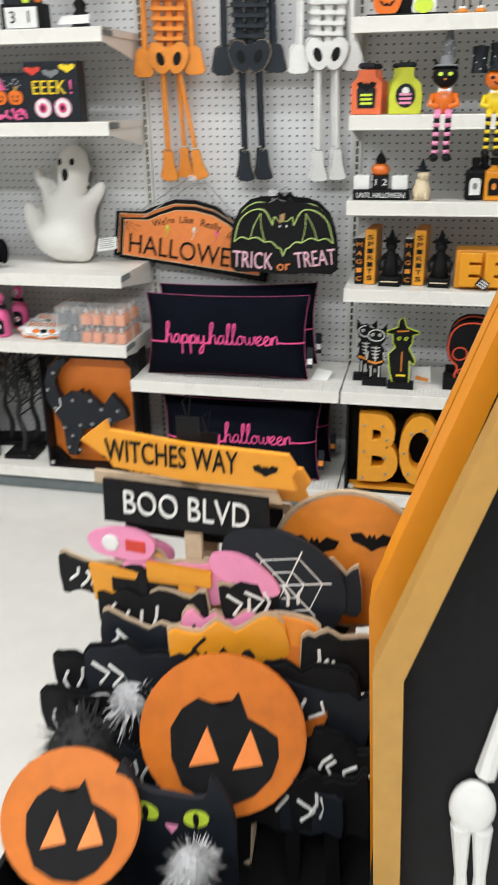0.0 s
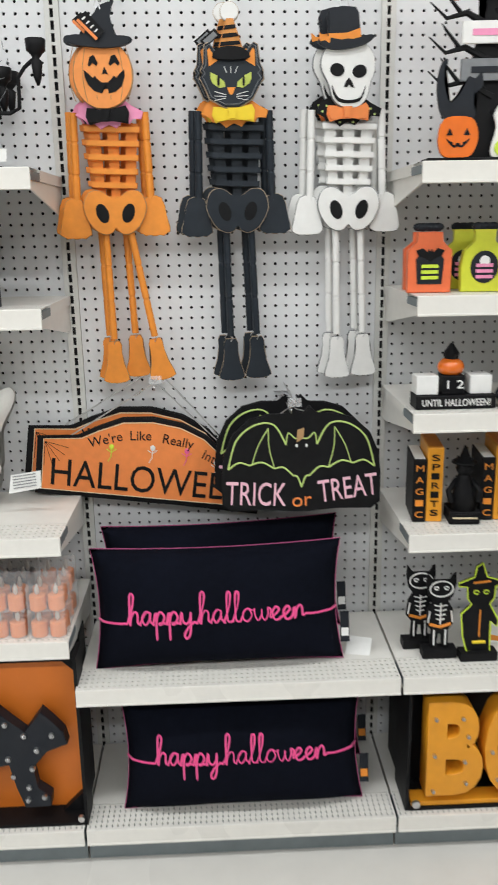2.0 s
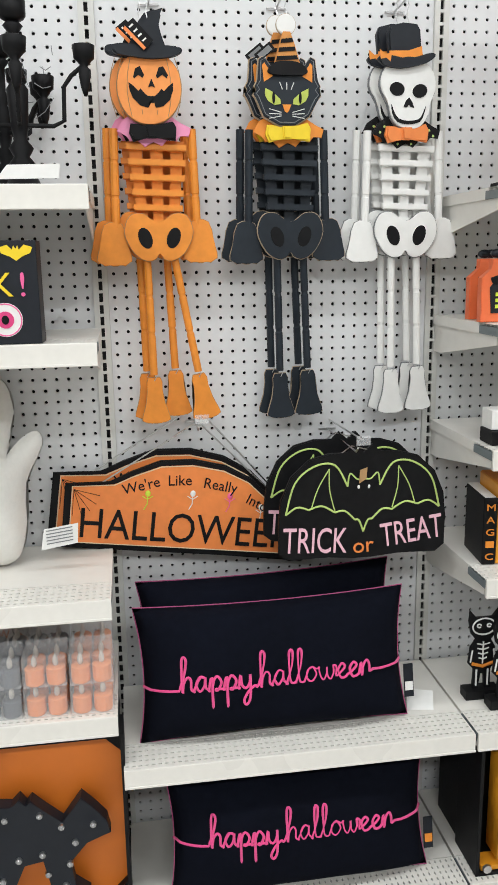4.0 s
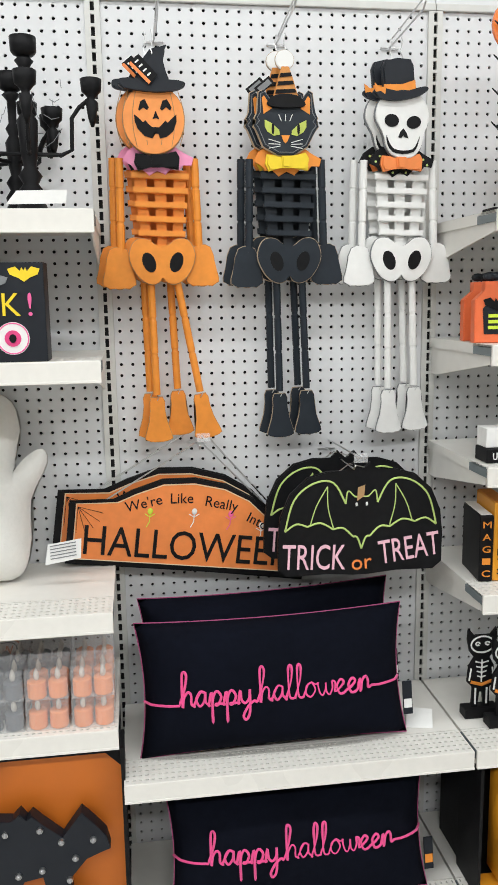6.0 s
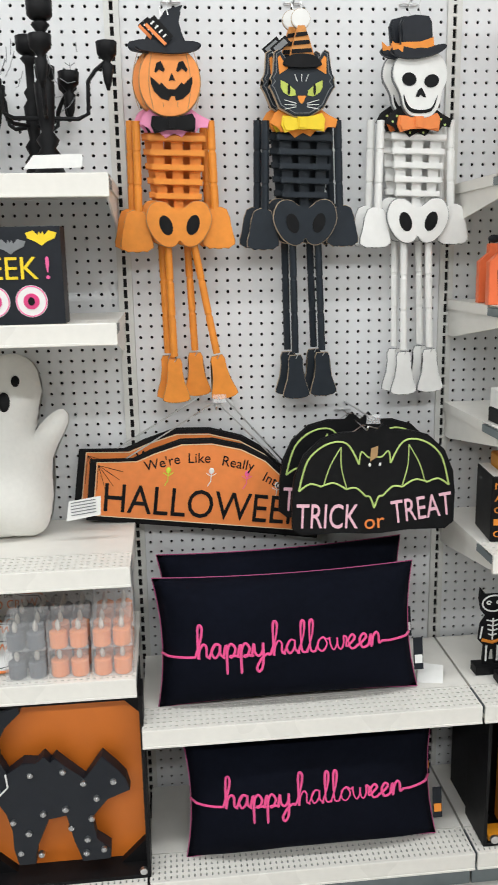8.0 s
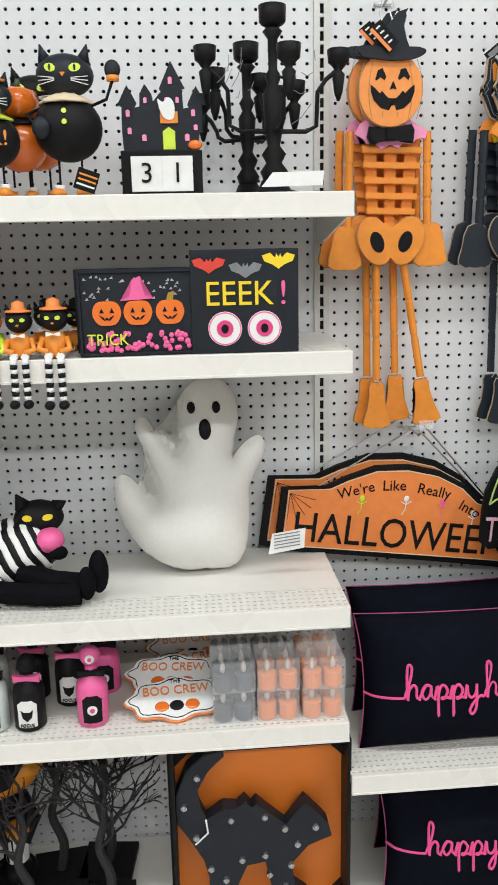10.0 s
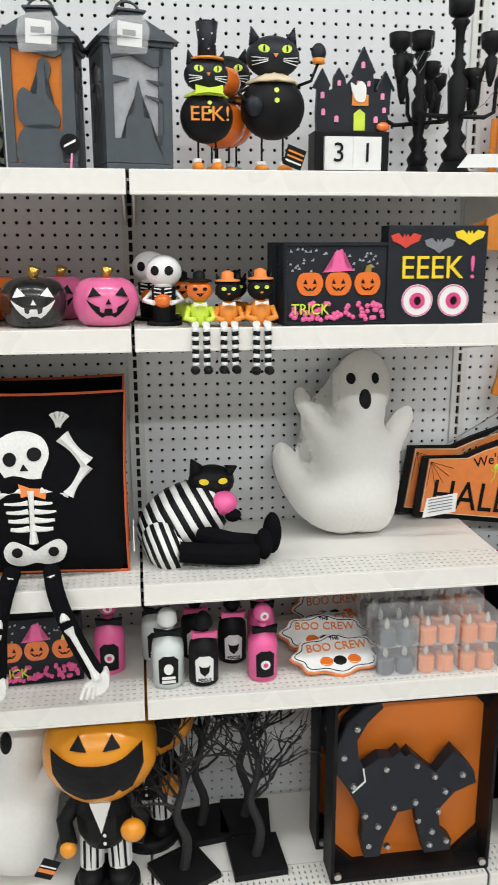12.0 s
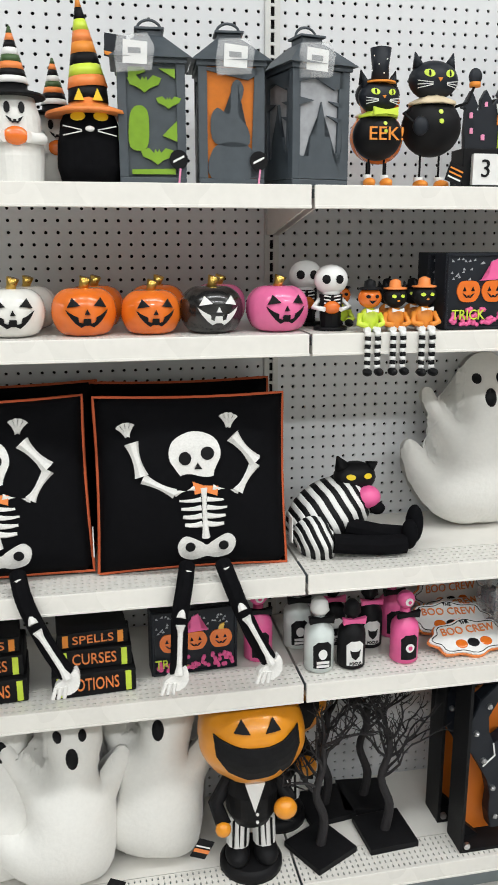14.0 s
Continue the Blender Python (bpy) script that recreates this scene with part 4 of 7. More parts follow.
for s in (-1, 1):
    pc.append((decal(oval(0.03 + s * 0.02, 0.163, 0.010, 0.006), egg(0.05, 0.035, 0.036, 0.03, 0, 0.155), 0.002), YELLOW))
figure("cat_doll", pc, -0.640, -0.19, T3 + 0.001, "floppy black cat doll in a black-and-white striped dress lying down", "doll", "", 4)

# ---- pumpkins ----
def jack(x, y, z, r, body, facecol, turn=0.0, name="ceramic_pumpkin", label="", stem=GOLD):
    e = thing(name, x, y, z, label, "pumpkin", "ceramic pumpkins", turn)
    prof = [(r * 0.55, 0), (r * 0.80, r * 0.12), (r * 0.97, r * 0.45), (r, r * 0.75), (r * 0.93, r * 1.08), (r * 0.72, r * 1.32), (r * 0.42, r * 1.42), (r * 0.15, r * 1.36)]
    sm = [(p.x, p.y) for p in spline([(a, b, 0) for a, b in prof], 3)]
    b = smooth(part("pumpkin_body", lathe(sm, 48, wave=lambda a: 1 - 0.045 * abs(math.cos(4 * a + 0.4)) ** 6), body, e))
    smooth(part("stem", tube([(0, 0, r * 1.33), (0.002, -0.002, r * 1.5), (0.006, -0.004, r * 1.72)], lambda t: r * (0.17 - 0.05 * t + 0.08 * (t > .9)), 9), stem, e, "gold painted stem"))
    f = egg(r * 1.01, r * 1.01, r * 0.97, 0, 0, r * 0.75)
    for s in (-1, 1):
        part("carved_eye", decal([(s * r * 0.20, r * 0.94), (s * r * 0.58, r * 0.88), (s * r * 0.42, r * 1.17)], f, 0.002), facecol, b)
    part("carved_nose", decal(tri(0, r * 0.76, r * 0.16, r * 0.16), f, 0.002), facecol, b)
    part("carved_grin", decal(grin(0, r * 0.56, r * 1.25, r * 0.52), f, 0.002), facecol, b)
    return e


WHT = "glossy white ceramic pumpkin with a carved grin and gold stem"
ORN = "glossy orange ceramic pumpkin with a carved grin and gold stem"
BLK = "glossy black ceramic pumpkin with a white grin and gold stem"
PNK = "glossy pink ceramic pumpkin with a black grin and gold stem"
OG, WG, BG, PG = (mat(n, c, 0.22, vary=0.08, scale=12, bump=0.02, coat=0.5) for n, c in (("orange_glaze", (0.80, 0.17, 0.015)), ("white_glaze", (0.8, 0.79, 0.74)), ("black_glaze", (0.012, 0.012, 0.012)), ("pink_glaze", (0.82, 0.16, 0.36))))
zz = T2 + 0.001
for px, m, fc, lb in ((-1.318, WG, BLACK, WHT), (-1.186, OG, BLACK, ORN), (-1.060, OG, BLACK, ORN), (-0.942, BG, WHITE, BLK), (-0.810, PG, BLACK, PNK)):
    jack(px, -0.272, zz, 0.062 if m != OG or px < -1.1 else 0.058, m, fc, 6, label=lb)
for px, m, fc, lb in ((-1.30, WG, BLACK, WHT), (-1.165, OG, BLACK, ORN), (-1.035, OG, BLACK, ORN), (-0.905, PG, BLACK, PNK), (-0.875, PG, BLACK, PNK)):
    if px != -0.875:
        jack(px, -0.125, zz, 0.060, m, fc, -8, label=lb)

# ---- second shelf: small figures and box signs ----
def sitter(x, z, head, coat, hat, leg, label, s=1.0, cat=True, y=-0.335, legs=True):
    pc = [(ball((0, 0, 0.022 * s), (0.021 * s, 0.018 * s, 0.026 * s)), coat), (ball((0, -0.002, 0.066 * s), (0.024 * s, 0.02 * s, 0.021 * s)), head),
          (lathe([(0.024 * s, 0.082 * s), (0.023 * s, 0.085 * s), (0.012 * s, 0.087 * s), (0.011 * s, 0.098 * s), (0.003 * s, 0.102 * s)], 12), hat)]
    for k in (-1, 1):
        pc.append((tube([(k * 0.02 * s, -0.004, 0.034 * s), (k * 0.026 * s, -0.016, 0.016 * s), (k * 0.008 * s, -0.022, 0.012 * s)], 0.006 * s, 7), coat))
        for i in range(9 if legs else 0):
            z0, z1 = -0.008 * i * s, -0.008 * (i + 1) * s
            pc.append((rod((k * 0.010 * s, -0.027, z0), (k * 0.011 * s, -0.028, z1), 0.0065 * s, None, 8), leg[i % 2]))
        pc.append((tube([(k * 0.010 * s, -0.026, 0.004), (k * 0.010 * s, 0.0, 0.006)], 0.007 * s, 7), leg[0]))
        pc.append((ball((k * 0.012 * s, -0.034, (-0.078 if legs else 0.009) * s), (0.009 * s, 0.016 * s, 0.008 * s)), BLACK))
        if cat:
            pc.append((rod((k * 0.016 * s, 0, 0.078 * s), (k * 0.021 * s, 0, 0.096 * s), 0.007 * s, 0.001, 6), head))
        pc.append((decal(oval(k * 0.009 * s, 0.069 * s, 0.0045 * s, 0.0035 * s, 8), egg(0.024 * s, 0.02 * s, 0.021 * s, 0, -0.002, 0.066 * s), 0.001, 0.002, 0), LIME if cat else BLACK))
    pc.append((decal(tri(0, 0.058 * s, 0.016 * s, -0.007 * s) if not cat else oval(0, 0.060 * s, 0.003 * s, 0.002 * s, 6), egg(0.024 * s, 0.02 * s, 0.021 * s, 0, -0.002, 0.066 * s), 0.001, 0.002, 0), BLACK if not cat else ORANGE))
    pc.append((plate([(-0.012 * s, 0.046 * s), (0, 0.042 * s), (0.012 * s, 0.046 * s), (0.012 * s, 0.038 * s), (0, 0.041 * s), (-0.012 * s, 0.038 * s)], -0.023 * s, -0.018 * s), WHITE))
    return figure("sitting_figurine", pc, x, y, z, label, "figurine", "sitting shelf figurines")


ZB = (WHITE, BLACK)
sitter(-0.640, T2 + 0.002, OG, LIME, BLACK, ZB, "small pumpkin-head figurine in a green vest with striped legs", 0.98, False)
sitter(-0.588, T2 + 0.002, BLACK, ORANGE, ORANGE2, ZB, "small black cat figurine in an orange coat with striped legs", 0.98)
sitter(-0.528, T2 + 0.002, BLACK, ORANGE, ORANGE2, ZB, "small black cat figurine in an orange coat with striped legs", 1.02)
for bx, hd, cc in ((-0.665, OG, LIME), (-0.560, BLACK, ORANGE), (-0.505, BLACK, ORANGE)):
    sitter(bx, T2 + 0.002, hd, cc, BLACK, ZB, "small striped-leg figurine sitting farther back on the shelf", 0.95, hd is BLACK, -0.22, False)


def skull_figure(x, y, z, s):
    pc = [(ball((0, 0, 0.098 * s), (0.034 * s, 0.032 * s, 0.030 * s)), WHITE), (ball((0, -0.004, 0.075 * s), (0.018 * s, 0.018 * s, 0.014 * s)), WHITE), (rod((0, 0, 0.0), (0, 0, 0.07 * s), 0.020 * s, 0.024 * s), BLACK),
          (ball((0, -0.02, 0.045 * s), (0.017 * s, 0.014 * s, 0.013 * s)), OG), (rod((0, 0, 0), (0, 0, 0.006), 0.034 * s), BLACK)]
    for k in (-1, 1):
        pc.append((decal(oval(k * 0.013 * s, 0.100 * s, 0.008 * s, 0.009 * s, 10), egg(0.034 * s, 0.032 * s, 0.030 * s, 0, 0, 0.098 * s), 0.001, 0.002, 1), BLACK))
        pc.append((tube([(k * 0.022 * s, 0, 0.06 * s), (k * 0.036 * s, -0.012, 0.045 * s), (k * 0.016 * s, -0.03, 0.042 * s)], 0.005 * s, 7), WHITE))
        for i in range(3):
            pc.append((tube([(k * 0.003, -0.0235 * s, (0.052 + 0.007 * i) * s), (k * 0.016 * s, -0.020 * s, (0.054 + 0.007 * i) * s)], 0.0015, 5), WHITE))
    return figure("skull_figurine", pc, x, y, z, "small big-headed white skull figurine holding a pumpkin", "figurine", "skull figurines", -8)


skull_figure(-0.702, -0.28, T2 + 0.001, 1.0)
skull_figure(-0.725, -0.17, T2 + 0.001, 1.05)


def box_sign(x, y, z, w, h, d, label, turn=0.0):
    e = thing("box_sign", x, y, z, label, "box sign", "wooden box signs", turn)
    part("box_body", box(-w / 2, w / 2, 0, d, 0, h, 0.0015), NAVY, e)
    return e


def trick_sign(x, y, z, w, h, turn=0.0):
    e = box_sign(x, y, z, w, h, 0.05, "charcoal box sign with three painted pumpkins and pink sprinkles", turn)
    part("frame_edge", tube([(-w / 2 + .004, -0.001, .004), (w / 2 - .004, -0.001, .004), (w / 2 - .004, -0.001, h - .004), (-w / 2 + .004, -0.001, h - .004), (-w / 2 + .004, -0.001, .004)], 0.004, 6), NAVY, e)
    for i, px in enumerate((-0.052, 0.002, 0.058)):
        p = part("painted_pumpkin", plate(blob([(px - .025, h * .50), (px - .018, h * .62), (px, h * .64), (px + .018, h * .62), (px + .025, h * .50), (px + .016, h * .38), (px, h * .36), (px - .016, h * .38)]), -0.003, 0.001), OG, e)
        for s in (-1, 1):
            part("painted_eye", plate(tri(px + s * .009, h * .535, .008, .009), -0.0038, -0.0028), BLACK, p)
        part("painted_grin", plate(grin(px, h * .45, .026, .010), -0.0038, -0.0028), BLACK, p)
    part("painted_hat", plate([(-0.028, h * .64), (0.03, h * .66), (0.014, h * .70), (0.008, h * .92), (-0.006, h * .88), (-0.010, h * .70)], -0.004, 0.001), PINK, e)
    part("painted_stem", plate([(0.052, h * .64), (0.064, h * .64), (0.066, h * .74), (0.056, h * .72)], -0.003, 0.001), GOLD, e)
    rnd = random.Random(4)
    bm = bmesh.new()
    for _ in range(70):
        q = (rnd.uniform(-w * .44, w * .44), -0.002, rnd.uniform(h * .06, h * .27))
        ball(q, 0.005, bm, 6, 4)
    part("sprinkle_beads", bm, PINK, e, "pink loose beads behind the pane")["kind"] = "stuff"
    bm = bmesh.new()
    for _ in range(38):
        cx, cz = rnd.uniform(-w * .44, w * .44), rnd.uniform(h * .66, h * .93)
        plate(tri(cx, cz, 0.006, 0.005, rnd.uniform(-.4, .4)), -0.0016, -0.0005, 0, bm)
    part("star_flecks", bm, FROST, e)["kind"] = "stuff"
    words("lettering", "TRICK", 0.026, LIME, e, -0.052, -0.0062, h * .19, 0.072, 1.1)
    return e


trick_sign(-0.384, -0.335, T2 + 0.001, 0.204, 0.150, 2)
trick_sign(-0.395, -0.275, T2 + 0.001, 0.204, 0.150, 1)
ek = box_sign(-0.194, -0.340, T2 + 0.001, 0.190, 0.180, 0.055, "charcoal box sign with gold lettering and two staring eyes", -2)
words("lettering", "EEEK", 0.060, YELLOW, ek, -0.010, -0.0015, 0.102, 0.118, 1.0)
words("exclamation_mark", "!", 0.060, PINK, ek, 0.068, -0.0015, 0.102, None, 1.0)
for px in (-0.036, 0.034):
    a = part("painted_eye", plate(oval(px, 0.043, 0.030, 0.030, 24), -0.0015, 0.001), WHITE, ek)
    outline_cord(oval(px, 0.043, 0.028, 0.028, 24), -0.0015, 0.0012, "eye_ring", PINK, a)
    part("iris", plate(oval(px, 0.043, 0.015, 0.015, 18), -0.0028, -0.001), MAGENTA, a)
    part("pupil", plate(oval(px, 0.043, 0.0065, 0.008, 12), -0.004, -0.002), BLACK, a)


for px, pz, m in ((-0.062, 0.152, RED), (0.002, 0.143, GREY), (0.060, 0.158, YELLOW)):
    part("painted_bat", plate(bat_shape(px, pz, 0.029), -0.002, 0.001), m, ek)

# ---- top shelf ----
def lantern(x, y, z, w, h, pane, label, turn, motif):
    e = thing("lantern", x, y, z, label, "lantern", "metal lanterns", turn)
    hw = w / 2
    part("base_plate", box(-hw, hw, -hw, hw, 0, 0.012, 0.002), SLATE, e)
    for sx in (-1, 1):
        for sy in (-1, 1):
            part("corner_post", box(sx * hw - (sx > 0) * 0.016, sx * hw + (sx < 0) * 0.016, sy * hw - (sy > 0) * 0.016, sy * hw + (sy < 0) * 0.016, 0.012, h * .72, 0.001), SLATE, e)
    part("top_rail", box(-hw - .004, hw + .004, -hw - .004, hw + .004, h * .72, h * .75, 0.001), SLATE, e)
    part("pane_box", box(-hw + .006, hw - .006, -hw + .006, hw - .006, 0.012, h * .72), pane if motif else SLATE, e, "coloured translucent pane")
    rnd = random.Random(int(w * 1e4) + motif)
    a, b = 0.013, h * .71
    for side in range(4):
        rot = pose(0, 0, 0, 0, 0, 90 * side)
        shapes = []
        if motif == 0:
            shapes = [blob([(-.040, a + .05), (-.010, a + .05), (-.006, a + .10), (-.014, a + .118), (-.030, a + .118), (-.040, a + .10)]), bat_shape(-.012, a + .155, .030), bat_shape(.030, a + .125, .022), bat_shape(.008, a + .034, .030), [(.018, a + .07), (.044, a + .095), (.044, a + .060)], [(-.038, a + .004), (.040, a + .004), (.040, a + .014), (-.038, a + .012)], [(-.040, b - .022), (-.01, b - .012), (-.012, b - .004), (-.040, b - .004)], [(.014, b - .006), (.042, b - .006), (.042, b - .022)]]
        elif motif == 1:
            shapes = [blob([(-.038, a), (.04, a), (.046, a + .03), (.03, a + .055), (.0, a + .062), (-.034, a + .05)]), blob([(-.03, a + .06), (.028, a + .055), (.03, a + .085), (.012, a + .11), (.022, a + .15), (.012, b - .02), (.0, b - .03), (-.004, a + .11), (-.026, a + .12), (-.038, a + .10)]), [(-hw + .012, b - .004), (.03, b - .02), (hw - .012, b - .01), (hw - .012, b), (-hw + .012, b)], [(hw - .025, a), (hw - .012, a), (hw - .012, b), (hw - .018, b)]]
        else:
            shapes = [[(-hw + .014, a), (hw - .014, a), (hw - .014, a + .05), (.025, a + .045), (.02, a + .075), (.008, a + .075), (.006, a + .11), (0, a + .135), (-.006, a + .11), (-.010, a + .08), (-.022, a + .075), (-.026, a + .04), (-hw + .014, a + .04)], [(-hw + .012, b - .02), (-.01, b - .012), (.028, b - .03), (hw - .012, b - .025), (hw - .012, b), (-hw + .012, b)], [(hw - .026, a + .03), (hw - .018, a + .03), (hw - .014, b), (hw - .022, b)], [(.015, b - .05), (hw - .015, b - .062), (hw - .015, b - .052)], [(.012, b - .075), (hw - .015, b - .09), (hw - .015, b - .08)], [(-hw + .012, b - .06), (-.015, b - .05), (-hw + .012, b - .045)]]
        for pts in shapes:
            bm = plate(pts, -hw - .0005, -hw + .005)
            bmesh.ops.transform(bm, matrix=rot, verts=bm.verts[:])
            part("cut_out_motif", bm, SLATE if motif else pane, e)
    bm = bmesh.new()
    k = [(hw + .012, h * .75), (hw * .42, h * .90)]
    lo = [bm.verts.new((sx * k[0][0], sy * k[0][0], k[0][1])) for sx, sy in SQR]
    hi = [bm.verts.new((sx * k[1][0], sy * k[1][0], k[1][1])) for sx, sy in SQR]
    for i in range(4):
        bm.faces.new((lo[i], lo[(i + 1) % 4], hi[(i + 1) % 4], hi[i]))
    bm.faces.new(lo[::-1]), bm.faces.new(hi)
    part("roof", bm, SLATE, e)
    c = hw * .36
    part("roof_cap", box(-c, c, -c, c, h * .90, h * .94, 0.002), SLATE, e)
    part("cap_plate", box(-c - .005, c + .005, -c - .005, c + .005, h * .94, h * .955, 0.001), SLATE, e)
    part("ring_handle", tube([(0.022 * math.cos(t), 0.004, h * .955 + 0.018 * math.sin(t)) for t in [math.pi * i / 10 for i in range(11)]], 0.0025, 6), SLATE, e)
    return e


LZ = T1 + 0.001
for lx, pane, lb, tn, mo in ((-1.047, mat("green_pane", (0.20, 0.36, 0.02), 0.35, scale=20), "dark grey metal lantern with green ghost cut-out panes", -3, 0),
                             (-0.902, mat("orange_pane", (0.62, 0.17, 0.01), 0.35, scale=20), "dark grey metal lantern with orange cat cut-out panes", -4, 1),
                             (-0.752, FROST, "dark grey metal lantern with haunted house cut-out panes", 14, 2)):
    lantern(lx, -0.255, LZ, 0.120, 0.282, pane, lb, tn, mo)
    t = thing("plastic_tag_bag", lx + 0.002 if mo else lx - 0.03, -0.322, LZ + 0.198, "crumpled clear bag with a white instruction card", "bag", "plastic tag bags", 8 * (mo - 1))
    part("card", plate([(-0.022, 0.002), (0.020, 0), (0.022, 0.036), (-0.020, 0.040)], -0.004, -0.003), PAPER, t)
    part("print_bar", plate([(-0.012, 0.018), (0.010, 0.017), (0.010, 0.026), (-0.012, 0.027)], -0.0048, -0.0042), GREY, t)
    bm = plate([(-0.033, -0.012), (0.028, -0.008), (0.034, 0.03), (0.022, 0.05), (-0.03, 0.046), (-0.036, 0.015)], -0.010, 0.004, 0.003)
    part("clear_bag", bm, CLEAR, t)
for lx in (-1.005, -0.858):
    t = thing("hang_sticker", lx, -0.322, LZ + 0.012, "round black hang tag on a pale ribbon", "tag", "hang tags")
    part("disc", plate(oval(0, 0.03, 0.017, 0.017, 18), -0.002, -0.0008), BLACK, t)
    part("print_bar", plate([(-0.010, 0.024), (0.010, 0.034), (0.010, 0.038), (-0.010, 0.028)], -0.003, -0.0022), PAPER, t)
    part("ribbon", tube([(0.003, -0.001, 0.015), (0, -0.002, -0.010)], 0.002, 5), LPINK, t)

# gnome cat and ghost figures
def coil_hat(pc, cx, cy, z0, z1, r, cols, lean=0.0):
    n = 8
    for i in range(n):
        t0, t1 = i / n, (i + 1) / n
        pc.append((rod((cx + lean * t0, cy, z0 + (z1 - z0) * t0), (cx + lean * t1, cy, z0 + (z1 - z0) * t1), r * (1 - t0) + .002, r * (1 - t1) + .002, 16), cols[i % len(cols)]))


pc = [(lathe([(0.052, 0), (0.060, 0.03), (0.058, 0.07), (0.050, 0.11), (0.038, 0.135)], 24), CLOTH), (lathe([(0.078, 0.118), (0.076, 0.124), (0.036, 0.136), (0.033, 0.150)], 24, wave=lambda a: 1 + 0.05 * math.sin(3 * a)), ORANGE2), (rod((0, 0, 0.140), (0, 0, 0.168), 0.036, 0.034, 20), BLACK)]
coil_hat(pc, 0, 0, 0.165, 0.315, 0.034, (ORANGE2, LIME, BLACK, ORANGE), -0.012)
fb = egg(0.060, 0.060, 0.10, 0, 0, 0.06)
for s in (-1, 1):
    pc.append((plate(tri(s * 0.016, 0.150, 0.018, 0.020), -0.0385, -0.034), YELLOW))
    pc.append((decal(oval(s * 0.020, 0.112, 0.013, 0.008), fb, 0.004), YELLOW))
    for k in range(2):
        pc.append((tube([(s * 0.014, -0.060, 0.088 - .002 * k), (s * 0.046, -0.048, 0.096 - 0.016 * k)], 0.0012, 5), PAPER))
pc += [(ball((0, -0.060, 0.090), (0.008, 0.004, 0.005)), PAPER), (plate([(0.030, 0.215), (0.068, 0.208), (0.070, 0.248), (0.032, 0.252)], -0.03, -0.028), NAVY), (plate([(0.031, 0.217), (0.068, 0.210), (0.068, 0.216), (0.031, 0.223)], -0.0312, -0.0295), ORANGE)]
figure("cat_gnome", pc, -1.160, -0.27, LZ, "round black plush cat gnome in a tall striped witch hat", "figurine")


def ghost_gnome(x, y, s, label):
    pc = [(lathe([(0.040 * s, 0), (0.044 * s, 0.04 * s), (0.040 * s, 0.10 * s), (0.030 * s, 0.135 * s)], 22), FLEECE), (lathe([(0.050 * s, 0.128 * s), (0.049 * s, 0.133 * s), (0.024 * s, 0.140 * s), (0.022 * s, 0.150 * s)], 20), BLACK), (ball((0.0, -0.045 * s, 0.068 * s), (0.019 * s, 0.009, 0.014 * s)), OG)]
    coil_hat(pc, 0, 0, 0.148 * s, 0.232 * s, 0.024 * s, (WHITE, BLACK, ORANGE2, TEAL))
    f = egg(0.044 * s, 0.044 * s, 0.11 * s, 0, 0, 0.05 * s)
    for k in (-1, 1):
        pc.append((decal(oval(k * 0.011 * s, 0.110 * s, 0.005 * s, 0.009 * s, 10), f, 0.003), BLACK))
        pc.append((tube([(k * 0.038 * s, 0, 0.075 * s), (k * 0.04 * s, -0.03 * s, 0.065 * s), (k * 0.018 * s, -0.05 * s, 0.066 * s)], 0.009 * s, 8), FLEECE))
    pc.append((decal(grin(0, 0.092 * s, 0.026 * s, 0.011 * s), f, 0.003), BLACK))
    return figure("ghost_gnome", pc, x, y, LZ, label, "figurine", "ghost gnomes", 5)


ghost_gnome(-1.290, -0.28, 1.12, "white plush ghost gnome in a black hat holding a pumpkin")
ghost_gnome(-1.222, -0.20, 0.98, "white plush ghost gnome in a striped hat holding a pumpkin")


